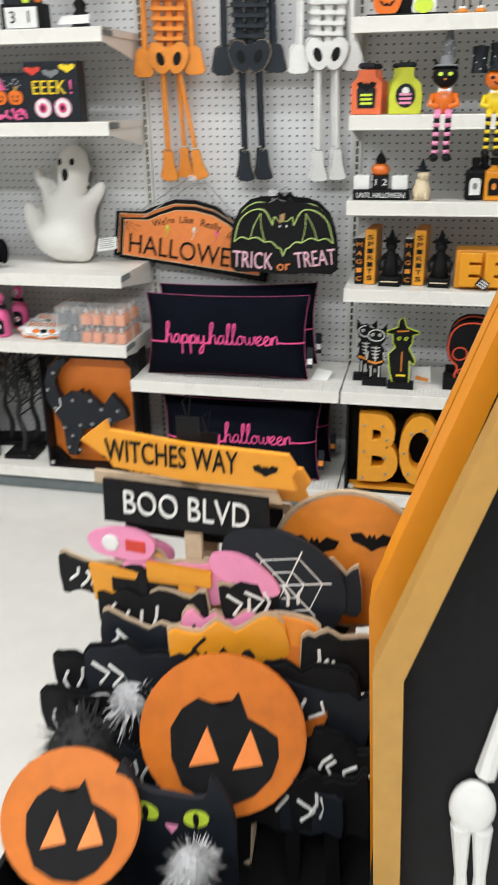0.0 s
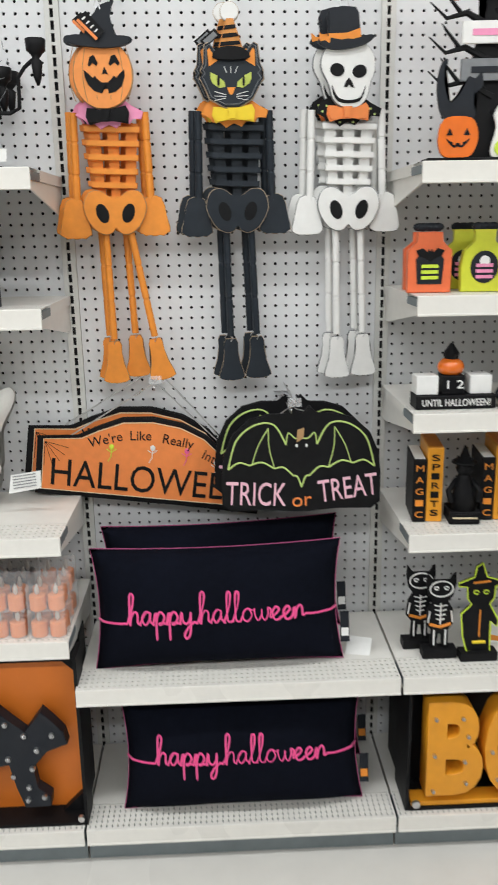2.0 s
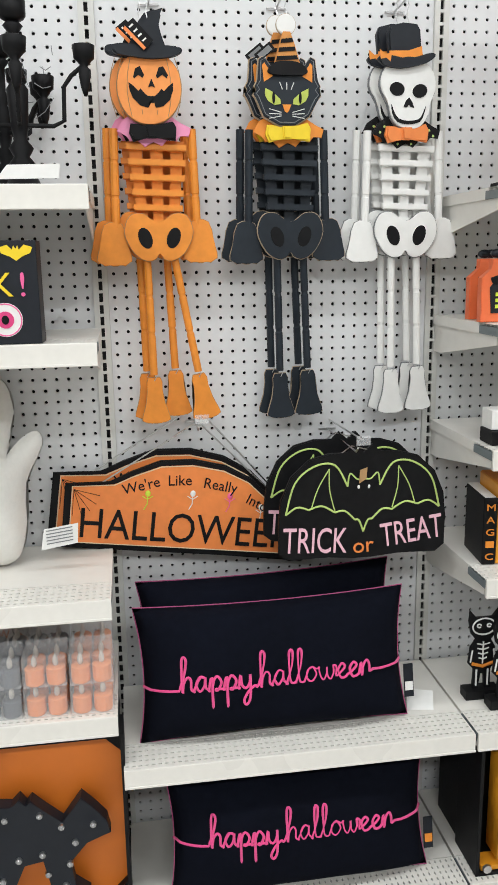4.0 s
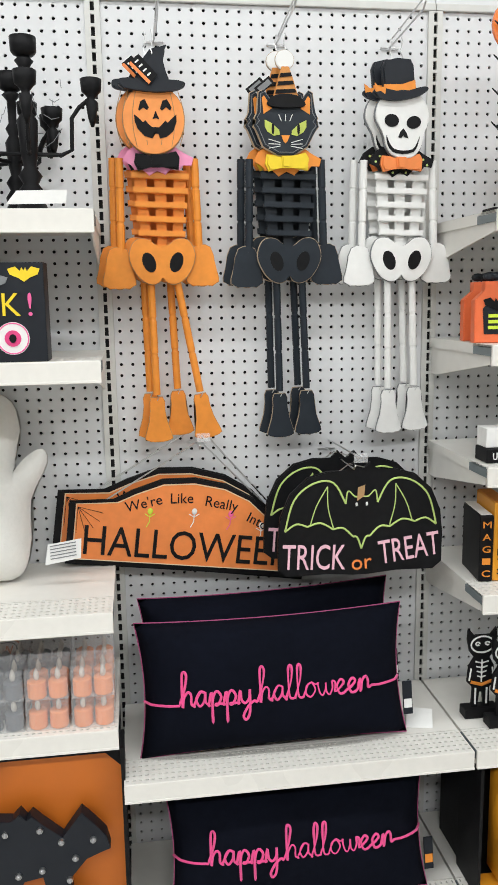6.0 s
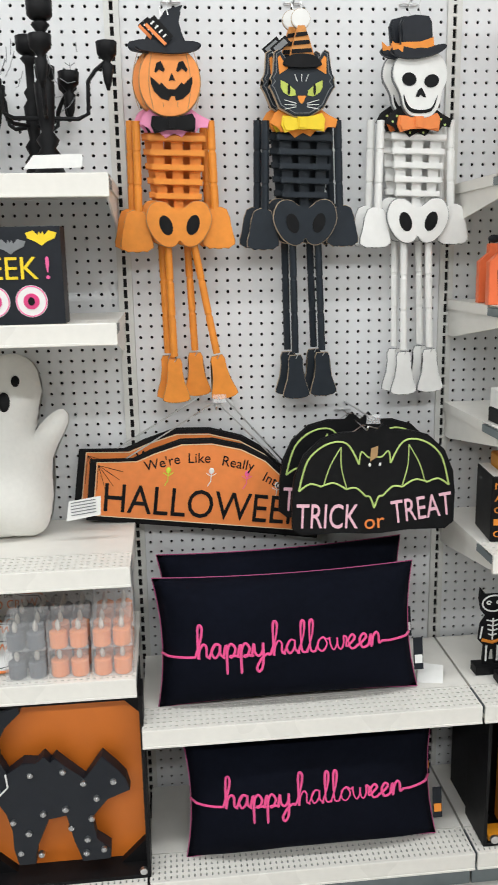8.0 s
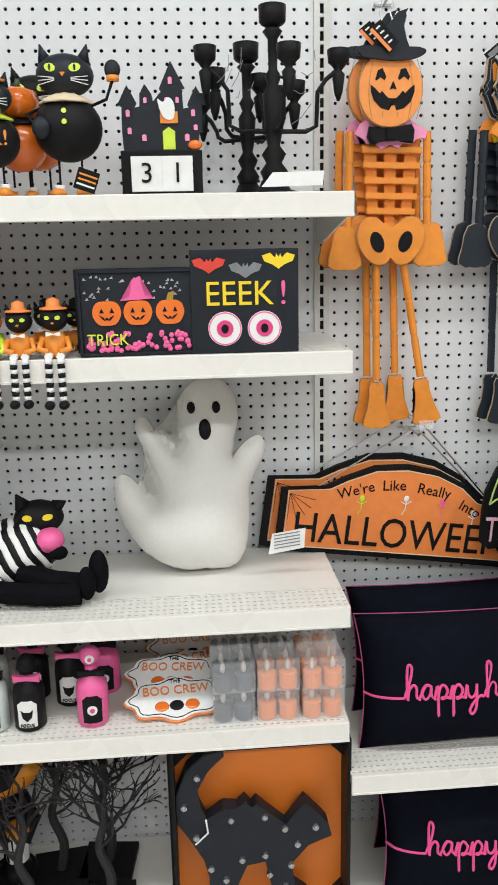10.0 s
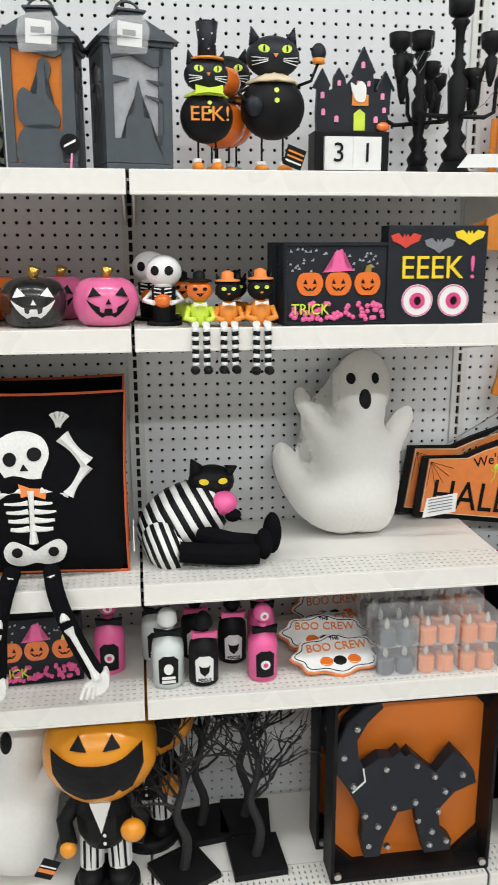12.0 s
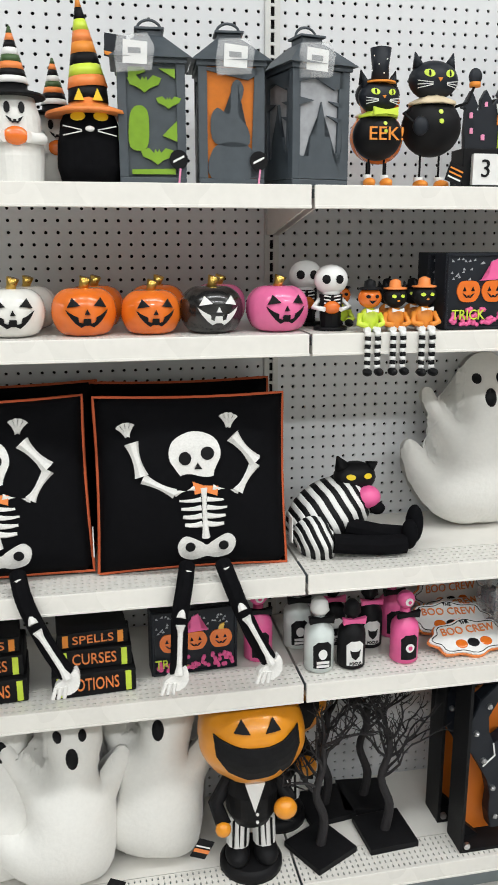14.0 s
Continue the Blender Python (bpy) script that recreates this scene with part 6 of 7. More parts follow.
AMBERG = mat("amber_glaze", (0.80, 0.30, 0.015), 0.35, vary=0.08, scale=10, coat=0.3)
pumpkin_man(-0.862, -0.262, BZ, 1.12, -3, "pumpkin-head statue in a black jacket with a wide open mouth")
pumpkin_man(-0.765, -0.115, BZ, 1.10, -10, "pumpkin-head statue in a black jacket standing behind another")


def twig_tree(x, y, z, h, turn, seed, label):
    e = thing("twig_tree", x, y, z, label, "tree decoration", "black twig trees", turn)
    part("base_plate", box(-.062, .062, -.062, .062, 0, .016, .002), BLACK, e)
    rnd = random.Random(seed)
    trunk = [Vector((0, 0, .01)), Vector((.010, 0, h * .18)), Vector((-.012, .006, h * .34)), Vector((.004, .0, h * .50)), Vector((.0, .0, h * .62))]
    pts = spline(trunk, 4)
    part("trunk", tube([tuple(p) for p in pts], lambda t: .0125 * (1 - .45 * t), 9), TWIG, e)
    bm = bmesh.new()

    def grow(p, d, ln, r, lev):
        q, line = p.copy(), [p.copy()]
        for _ in range(4):
            d = (d + Vector((rnd.uniform(-.45, .45), rnd.uniform(-.4, .4), rnd.uniform(-.15, .3)))).normalized()
            q = q + d * ln / 4
            line.append(q.copy())
        tube([tuple(v) for v in line], lambda t: r * (1 - .6 * t), 5, bm)
        if lev:
            for k in range(3):
                grow(line[rnd.randint(1, 4)], (d + Vector((rnd.uniform(-1.1, 1.1), rnd.uniform(-.9, .9), rnd.uniform(-.3, .7)))).normalized(), ln * .62, r * .6, lev - 1)
    for i in range(10):
        p = pts[rnd.randint(len(pts) // 2, len(pts) - 1)]
        a = i * 2.4
        grow(p, Vector((math.cos(a), .7 * math.sin(a), rnd.uniform(.5, 1.3))).normalized(), h * .30, .0042, 2)
    for v in bm.verts:
        v.co.x = max(-.13, min(.13, v.co.x))
        v.co.y = max(-.10, min(.10, v.co.y))
        v.co.z = min(v.co.z, h)
    part("twigs", bm, TWIG, e, "dense tangle of thin black twigs")["kind"] = "stuff"
    return e


TWIG = mat("twig_black", (0.022, 0.020, 0.022), 0.75, vary=0.3, scale=30, bump=0.2)
twig_tree(-0.690, -0.255, BZ, 0.455, 28, 5, "black twig tree decoration on a square base")
twig_tree(-0.520, -0.235, BZ, 0.46, 4, 8, "black twig tree decoration on a square base")
twig_tree(-0.640, -0.115, BZ, 0.46, 8, 13, "black twig tree decoration standing behind the others")
twig_tree(-0.530, -0.10, BZ, 0.45, -6, 21, "black twig tree decoration standing behind the others")


def tray(x, y, z, w, h, d, back, label, name):
    """A shallow black display tray standing on edge, with cut-off corners."""
    e = thing(name, x, y, z, label, "marquee sign", "lit marquee signs")
    hw = w / 2
    part("back_panel", box(-hw + .008, hw - .008, d - .008, d - .002, .008, h - .008), back, e)
    for s in (-1, 1):
        part("side_panel", box(s * hw - (s > 0) * .008, s * hw + (s < 0) * .008, 0, d, 0, h, .001), BLACK, e)
        c = h * .13
        for zc, k in ((0.008, 1), (h - .008, -1)):
            part("corner_gusset", plate([(s * (hw - .008), zc), (s * (hw - .008 - c), zc), (s * (hw - .008), zc + k * c)], d - .03, d - .0085), BLACK, e)
    part("bottom_panel", box(-hw + .008, hw - .008, 0, d, 0, .008), BLACK, e)
    part("top_panel", box(-hw + .008, hw - .008, 0, d, h - .008, h), BLACK, e)
    return e


def bulb(e, x, y, z, r=.0075):
    b = part("bulb_cap", rod((x, y + .002, z), (x, y - .006, z), r, r * .85, 12), STEEL, e, "small clear marquee bulb")
    smooth(part("bulb_dome", ball((x, y - .007, z), (r * .7, r * .6, r * .7), None, 10, 6), GLASSY, b))


GLASSY = mat("bulb_glass", (0.30, 0.30, 0.30), 0.1, vary=0.05, coat=0.6)
SUNSET = mat("orange_panel", (0.78, 0.20, 0.02), 0.5, vary=0.05, scale=6)
cs = tray(-0.180, -0.335, BZ, 0.372, 0.455, 0.075, SUNSET, "black arched-cat marquee sign with small bulbs in an orange box", "cat_marquee_sign")
K = lambda cx, cy: ((cx - 727) * .00092, (796 - cy) * .00096)
CAT = [(640, 335), (600, 345), (560, 380), (535, 440), (535, 510), (568, 560), (595, 605), (606, 650), (603, 700), (612, 744), (652, 744), (658, 695), (690, 625), (735, 618), (748, 690), (765, 748), (832, 746), (834, 718), (800, 690), (792, 630), (832, 585), (888, 568), (880, 535), (858, 508), (826, 474), (802, 505), (782, 532), (740, 494), (716, 470), (704, 484), (690, 464), (672, 482), (640, 478), (602, 505), (586, 470), (582, 428), (606, 385), (645, 352)]
b = part("cat_shape", plate([K(*p) for p in CAT], .012, .045, .002), NAVY, cs, "thick charcoal arched cat shape")
for p in ((583, 398), (552, 468), (577, 545), (657, 507), (733, 505), (779, 538), (850, 540), (808, 580), (680, 610), (733, 602), (608, 626), (642, 658), (793, 632), (743, 652), (780, 686), (620, 708), (668, 716), (775, 722), (818, 716)):
    bulb(b, K(*p)[0], .012, K(*p)[1])
part("cable_clip", tube([(K(600, 500)[0], .008, K(0, 500)[1]), (K(604, 530)[0], .004, K(0, 530)[1]), (K(575, 560)[0], .008, K(0, 560)[1])], .002, 6), PAPER, cs)
for s in (-1, 1):
    part("corner_bolt", rod((s * .170, .004, .018), (s * .170, -.003, .018), .009, .008, 14), STEEL, cs)
cs2 = copy_thing(cs, pose(-0.190, -0.225, BZ, 0, 0, 0))

# ---- right bay ----
def fat_words(name, body, size, material, parent, x, y, z, width, depth, offset, squash=1.0):
    cu = bpy.data.curves.new(name, "FONT")
    cu.body, cu.size, cu.extrude, cu.align_x, cu.align_y, cu.resolution_u, cu.offset, cu.bevel_depth = body, size, depth, "CENTER", "CENTER", 4, offset, 0.003
    tmp = new(name, cu)
    me = bpy.data.meshes.new_from_object(tmp.evaluated_get(bpy.context.evaluated_depsgraph_get()))
    bpy.data.objects.remove(tmp)
    xs = [v.co.x for v in me.vertices]
    k = width / (max(xs) - min(xs))
    me.transform(pose(x, y, z, 90, 0, 0) @ Matrix.Diagonal((k, squash, 1, 1)))
    me.materials.clear()
    me.materials.append(material)
    ob = new(name, me)
    ob.parent = parent
    return ob


bo = tray(1.035, -0.335, BZ, 0.50, 0.335, 0.12, BLACK, "chunky orange three-letter marquee sign in a black tray", "boo_marquee_sign")
for i, ch in enumerate("BOO"):
    L3 = fat_words("marquee_letter", ch, 0.33, AMBER, bo, (-.140, .008, .150)[i], .025, .160, .140, .028, 0.012, 1.02)
    pts = [(-.045, .10), (-.045, 0), (-.045, -.10), (.02, .10), (.035, .05), (.03, -.02), (.035, -.08)] if ch == "B" else [(.052 * math.cos(a), .098 * math.sin(a)) for a in (0.4, 1.3, 2.2, 3.1, 4.0, 4.9, 5.8)]
    for px, pz in pts:
        bulb(L3, (-.140, .008, .150)[i] + px, -.006, .160 + pz, .0055)
part("bottom_rail", box(-.235, .235, .005, .05, .009, .022, .002), AMBER, bo)
part("corner_bolt", rod((-.225, -.002, .022), (-.225, -.008, .022), .011, .010, 16), STEEL, bo)
copy_thing(bo, pose(1.045, -0.20, BZ, 0, 0, 0))

# base-over shelf: neon skull and cut-out cats
MZ = MID + 0.001
e = thing("neon_skull_sign", 1.19, -0.24, MZ, "black skull sign with red neon-style outline on a black stand", "sign")
SK = blob([(-.052, .040), (-.045, .075), (-.072, .105), (-.082, .150), (-.070, .205), (-.030, .235), (.030, .235), (.070, .205), (.082, .150), (.072, .105), (.045, .075), (.052, .040), (.030, .022), (-.030, .022)])
part("stand_block", box(-.085, .085, -.03, .045, 0, .040, .002), BLACK, e)
b = part("skull_board", plate(SK, -.012, .0, .001), BLACK, e)
NEON = mat("neon_red_tube", (0.80, 0.10, 0.05), 0.35, vary=0.05)
outline_cord([(a * .93, (z - .13) * .94 + .13) for a, z in SK], -.015, .0032, "neon_outline", NEON, b)
for s in (-1, 1):
    outline_cord(oval(s * .036, .125, .024, .022, 20), -.015, .0028, "neon_eye", NEON, b)
outline_cord([(0, .108), (-.014, .088), (.014, .088)], -.015, .0024, "neon_nose", NEON, b)
outline_cord(oval(0, .062, .040, .014, 18), -.015, .0024, "neon_mouth", NEON, b)
for k in range(5):
    part("neon_tooth", tube([(-.024 + .012 * k, -.015, .050), (-.024 + .012 * k, -.015, .074)], .0018, 5), NEON, b)
copy_thing(e, pose(1.198, -0.15, MZ))


def cutout(x, y, pts, base, lines, label, name="cut_out_cat"):
    e = thing(name, x, y, MZ, label, "cut-out figure", "wooden cut-out figures")
    part("base_block", box(-base, base, -.018, .018, 0, .022, .001), BLACK, e)
    b = part("figure_board", plate(pts, -.004, .004, .0006), BLACK, e)
    for ps, r, m in lines:
        part("painted_line", tube([(a, -.0048, c) for a, c in ps], r, 5), m, b)
    return e


body = [(-.022, .02), (-.008, .02), (-.004, .06), (.004, .06), (.008, .02), (.022, .02), (.020, .07), (.032, .085), (.030, .125), (.018, .145), (.030, .160), (.036, .190), (.034, .218), (.020, .200), (-.020, .200), (-.034, .218), (-.036, .190), (-.030, .160), (-.018, .145), (-.030, .125), (-.034, .085), (-.020, .07)]
bones = [([(0, .14), (0, .085)], .002, WHITE)] + [([(-.016 + .002 * k, .136 - .012 * k), (0, .132 - .012 * k), (.016 - .002 * k, .136 - .012 * k)], .0018, WHITE) for k in range(4)] + [(oval(0, .178, .028, .020, 18) + [(.028, .178)], .0022, WHITE), (oval(-.012, .180, .005, .004, 8), .002, WHITE), (oval(.012, .180, .005, .004, 8), .002, WHITE)] + [([(s * .014, .07), (s * .014, .03)], .0025, WHITE) for s in (-1, 1)] + [([(s * .026, .12), (s * .030, .09)], .0022, WHITE) for s in (-1, 1)] + [([(-.026, .086), (0, .078), (.026, .086)], .004, ORANGE)]
cutout(0.872, -0.255, body, .042, bones, "black cat skeleton cut-out with white painted bones")
cutout(0.835, -0.205, body, .042, bones, "black cat skeleton cut-out standing behind another one")
wb = [(-.028, .02), (.028, .02), (.026, .10), (.042, .085), (.046, .10), (.022, .145), (.032, .16), (.034, .190), (.055, .194), (.052, .202), (.012, .215), (.000, .250), (-.014, .240), (-.018, .215), (-.055, .200), (-.055, .192), (-.034, .190), (-.032, .16), (-.022, .145), (-.046, .12), (-.040, .06)]
cutout(0.962, -0.275, wb, .045, [(wb + wb[:1], .0022, LIME), (oval(-.012, .176, .006, .005, 8), .002, LIME), (oval(.012, .176, .006, .005, 8), .002, LIME), ([(0, .13), (0, .06)], .002, ORANGE), ([(-.020, .20), (.020, .204)], .003, ORANGE), ([(-.016, .045), (.016, .045)], .004, YELLOW)], "black witch cat cut-out with lime painted outline")
t = thing("paper_card", 1.03, -0.21, MZ, "white paper card leaning behind the witch cat", "card")
part("leaf", plate([(-.035, .0), (.035, .002), (.030, .062), (-.03, .055)], 0, .001), PAPER, t)
part("print_band", plate([(-.02, .012), (.025, .004), (.027, .016), (-.018, .026)], -.0012, -.0002), ORANGE, t)
for cx, cy, s in ((1.300, -.235, .85), (1.368, -.285, 1.05)):
    pts = [(a * s, b * s) for a, b in blob([(-.024, 0), (.022, 0), (.026, .05), (.016, .085), (.022, .10), (.018, .118), (.012, .108), (.004, .112), (.000, .16), (.008, .178), (.0, .182), (-.010, .16), (-.008, .11), (-.022, .06)], 3)]
    e = thing("black_cat_cut_out", cx, cy, MZ, "flat black cat silhouette with a raised tail", "cut-out figure", "black cat silhouettes", 35)
    part("cat_board", plate(pts, -.004, .004, .001), BLACK, e)
    part("base_strip", box(-.03 * s, .03 * s, -.02, .02, 0, .004), BLACK, e)

# fourth shelf: books, letters, coffin box
Z4 = R4 + .001
for bx in (0.860, 1.018):
    for dx, m, txt, tm, hh in ((-.055, BLACK, "MAGIC", ORANGE, .150), (-.020, AMBER, "SPIRITS", BLACK, .178)):
        e = thing("decor_book", bx + dx, -0.275, Z4, "black upright book with orange spine lettering" if m is BLACK else "orange upright book with black spine lettering", "book", "upright decor books", -6)
        w = .015 if m is BLACK else .0185
        part("cover", box(-w, w, -.0, .125, 0, hh, .003), m, e)
        part("page_block", box(-w + .003, w - .003, .006, .124, hh - .001, hh + .0015), PAPER if m is BLACK else ORANGE, e)
        n = len(txt)
        for i, ch in enumerate(txt):
            words("spine_letter", ch, .021, tm, e, 0, -.0015, hh * .86 - (hh * .74) * i / (n - 1), .018, 1.0)
    pc = [(box(-.035, .035, -.03, .04, 0, .030, .002), BLACK), (lathe([(.030, .03), (.024, .07), (.016, .105), (.012, .118)], 16), BLACK), (ball((0, -.004, .128), (.020, .018, .018)), BLACK), (lathe([(.030, .140), (.028, .144), (.014, .148), (.002, .180)], 16), BLACK)]
    for i in range(3):
        pc.append((box(-.028, .028, -.0318, -.0302, .006 + .0075 * i, .010 + .0075 * i), SKIN if i == 1 else BLACK))
    for k in (-1, 1):
        pc.append((rod((k * .012, -.004, .140), (k * .018, -.004, .158), .007, .001, 6), BLACK))
        pc.append((tube([(k * .016, 0, .10), (k * .036, -.01, .075), (k * .030, -.02, .05)], .007, 7), BLACK))
    figure("witch_bookend", pc, bx + .048, -0.27, Z4, "black witch cat bookend on a lettered black block", "bookend", "witch cat bookends", -4)
    # the word on the bookend's block
e = thing("letter_block_lamp", 1.235, -0.30, Z4, "chunky amber plastic letter block with carved letters", "letter block")
part("block_body", box(-.122, .118, 0, .085, 0, .125, .010), AMBER, e)
for i, ch in enumerate("EEK"):
    fat_words("raised_letter", ch, .13, AMBER, e, -.078 + .078 * i, -.012, .060, .068, .012, .006)
for i in range(2):
    part("letter_hollow", box(-.10 + .078 * i, -.060 + .078 * i, -.003, .002, .068, .080), BLACK, e)
t = thing("price_tag", 1.20, -0.335, Z4 + .002, "black and white striped paper price tag on the letters", "tag", "paper price tags", 6)
part("tag_card", plate([(-.024, .02), (.010, .0), (.024, .022), (-.008, .044)], 0, .001), NAVY, t)
for i in range(3):
    part("print_bar", plate([(-.018 + .006 * i, .020 + .006 * i), (.006 + .006 * i, .005 + .006 * i), (.008 + .006 * i, .008 + .006 * i), (-.016 + .006 * i, .023 + .006 * i)], -.001, -.0002), PAPER, t)
e = thing("coffin_shadow_box", 1.445, -0.29, Z4, "orange coffin-shaped shadow box with a pale figure inside", "shadow box")
CO = [(-.045, 0), (.045, 0), (.075, .135), (.035, .205), (-.035, .205), (-.075, .135)]
for i in range(6):
    (ax, az), (bx_, bz_) = CO[i], CO[(i + 1) % 6]
    part("frame_slat", tube([(ax, -.001, az + .006), (bx_, -.001, bz_ + .006)], .0065, 6), ORANGE2, e)
    part("inner_slat", tube([(ax * .9, .06, az + .006), (bx_ * .9, .06, bz_ + .006)], .0065, 6), ORANGE2, e)
part("back_board", plate([(a, b + .006) for a, b in CO], .062, .068), BLACK, e)
part("paper_book", box(-.03, .02, .004, .05, .012, .075, .002), PAPER, e)

# third shelf: countdown blocks, cat figurine, jars
Z3 = R3 + .001
e = thing("countdown_calendar", 0.868, -0.285, Z3, "black and white countdown block calendar with a pumpkin", "calendar")
part("tray", box(-.088, .088, -.03, .03, 0, .030, .002), BLACK, e)
words("lettering", "UNTIL HALLOWEEN!", .022, PAPER, e, 0, -.0315, .014, .150)
for i, px in enumerate((-.062, -.004, .056)):
    part("number_block", box(px - .024, px + .024, -.02, .028, .031, .072, .002), PAPER if i != 1 else BLACK, e)
words("numeral", "1 2", .026, PAPER, e, -.004, -.0215, .052, .036)
smooth(part("pumpkin", ball((-.006, .005, .088), (.030, .026, .022)), OG, e))
part("cat_bust", lathe([(.014, .104), (.018, .118), (.010, .130), (.003, .140)], 12, at=(-.006, .005, 0)), BLACK, e)
pc = [(lathe([(.026, 0), (.028, .03), (.018, .062)], 16), SKIN), (ball((.004, -.008, .075), (.020, .018, .017)), SKIN), (lathe([(.026, .086), (.024, .089), (.012, .092), (.002, .122)], 14), NAVY), (tube([(-.012, 0, .06), (-.028, .004, .03), (-.020, -.01, .005)], .006, 7), NAVY)]
for k in (-1, 1):
    pc.append((tube([(k * .012, -.012, .04), (k * .014, -.030, .004)], .006, 7), SKIN))
figure("witch_cat_figurine", pc, 0.992, -0.30, Z3, "small pale cat figurine wearing a dark witch hat", "figurine")
for jx, jy, m, cm, lb in ((1.150, -.28, BLACK, BLACK, "small black apothecary bottle with a paper tag"), (1.205, -.29, AMBERG, BLACK, "small orange apothecary bottle with a black label"), (1.265, -.285, WHITE, BLACK, "small white apothecary bottle with a dark cap"), (1.335, -.28, MAROON, BLACK, "small dark red apothecary bottle with a label"), (1.395, -.27, MAROON, BLACK, "small dark red apothecary bottle with a label"), (1.448, -.285, MAROON, BLACK, "small dark red apothecary bottle with a label"), (1.180, -.19, BLACK, BLACK, "small black apothecary bottle standing behind others"), (1.235, -.185, AMBERG, BLACK, "small orange apothecary bottle standing behind others"), (1.30, -.18, WHITE, BLACK, "small white apothecary bottle standing behind others"), (1.36, -.18, MAROON, BLACK, "small dark red apothecary bottle standing behind others")):
    e = thing("apothecary_bottle", jx, jy, Z3, lb, "bottle", "apothecary bottles", 5)
    part("glass_body", box(-.027, .027, -.022, .022, 0, .088, .007), m, e)
    part("shoulder", lathe([(.024, .086), (.012, .098), (.010, .106)], 14), m, e)
    part("cap", lathe([(.013, .104), (.013, .122), (.011, .124)], 14), cm, e)
    part("paper_label", plate([(-.016, .016), (.016, .016), (.017, .056), (.010, .066), (-.010, .066), (-.017, .056)], -.0232, -.0215), BLACK if m in (AMBERG, MAROON) else PAPER, e)
    part("label_mark", plate(oval(0, .042, .007, .010, 12), -.0242, -.0228), {AMBERG: ORANGE, MAROON: LPINK}.get(m, GREY), e)

# second shelf
Z2 = T2 + .011
for bx, by, m, lb in ((0.808, -.275, mat("coral_paint", (0.82, 0.17, 0.06), 0.4, scale=12), "orange potion-bottle block sign with a black label"), (0.926, -.275, mat("acid_yellow_paint", (0.66, 0.70, 0.05), 0.4, scale=12), "lime potion-bottle block sign with a dark label"), (0.82, -.19, mat("coral_paint", ()), "orange potion-bottle block sign behind another"), (0.905, -.19, mat("acid_yellow_paint", ()), "lime potion-bottle block sign behind another")):
    e = thing("bottle_block_sign", bx, by, Z2, lb, "block sign", "bottle block signs", -3)
    wide = m.name.startswith("acid")
    out = [(-.048, 0), (.048, 0), (.050, .05), (.044, .085), (.020, .105), (.020, .124), (.024, .130), (-.024, .130), (-.020, .124), (-.020, .105), (-.044, .085), (-.050, .05)] if wide else [(-.046, 0), (.046, 0), (.047, .088), (.026, .106), (.026, .126), (-.026, .126), (-.026, .106), (-.047, .088)]
    b = part("bottle_board", plate(out, 0, .022, .0015), m, e)
    part("label_patch", plate(oval(0, .052, .030, .034, 20) if wide else [(-.026, .018), (.026, .018), (.030, .07), (.018, .084), (-.018, .084), (-.030, .07)], -.0015, .001), NAVY, b)
    part("label_mark", plate(bat_shape(0, .078, .03) if not wide else oval(0, .064, .011, .012, 12), -.0028, -.001), BLACK if not wide else PAPER, b)
    for i in range(3):
        part("print_bar", plate([(-.018, .028 + .012 * i), (.018, .028 + .012 * i), (.018, .035 + .012 * i), (-.018, .035 + .012 * i)], -.0028, -.001), LPINK if wide else LIME, b)
    for k in (-1, 0, 1):
        part("ribbon_bow", ball((k * .015, .008, .136), (.014, .010, .009), None, 10, 6), NAVY, e)
LEGP, LEGY = (LPINK, BLACK), (YELLOW, BLACK)
sitter(1.040, T2 + .012, BLACK, OG, GREY, LEGP, "black cat shelf sitter with pink chequered legs and a pointed hat", 1.55, True, -.325)
sitter(1.185, T2 + .012, OG, YELLOW, NAVY, LEGY, "pumpkin shelf sitter with yellow legs and a tall dotted hat", 1.38, False, -.325)
for hx, hz, r, hh, m in ((1.045, .165, .020, .075, GREY), (1.185, .138, .024, .06, NAVY), (1.135, .12, .024, .07, NAVY)):
    t = thing("pointed_hat", hx, -.30, T2 + hz, "grey checked fabric hat on a shelf sitter" if m is GREY else "tall dark dotted fabric hat on a shelf sitter", "hat", "fabric hats")
    part("crown", lathe([(r, 0), (r * .9, hh * .4), (r * (.35 if m is GREY else 1), hh), (.002, hh + .004)], 14), m, t)
    bm = bmesh.new()
    for i in range(14):
        ball((r * math.cos(2.4 * i), r * math.sin(2.4 * i), hh * (.05 + .05 * i)), .0022, bm, 6, 4)
    part("dots", bm, PAPER, t)
e = thing("spooky_box_sign", 1.385, -0.285, Z2, "navy framed box sign with orange face and script lettering", "box sign", "wooden box signs", -4)
part("frame", box(-.098, .098, 0, .03, 0, .128, .002), NAVY, e)
part("mat_board", box(-.082, .082, -.0015, .001, .014, .114), PAPER, e)
part("face", box(-.074, .074, -.003, -.0017, .022, .106), ORANGE2, e)
words("lettering", "Spooky", .055, NAVY, e, 0, -.0035, .066, .130)
for k in range(3):
    copy_thing(e, pose(1.37 - .012 * k, -0.245 + .035 * k, Z2, 0, 0, -4)) if k else None

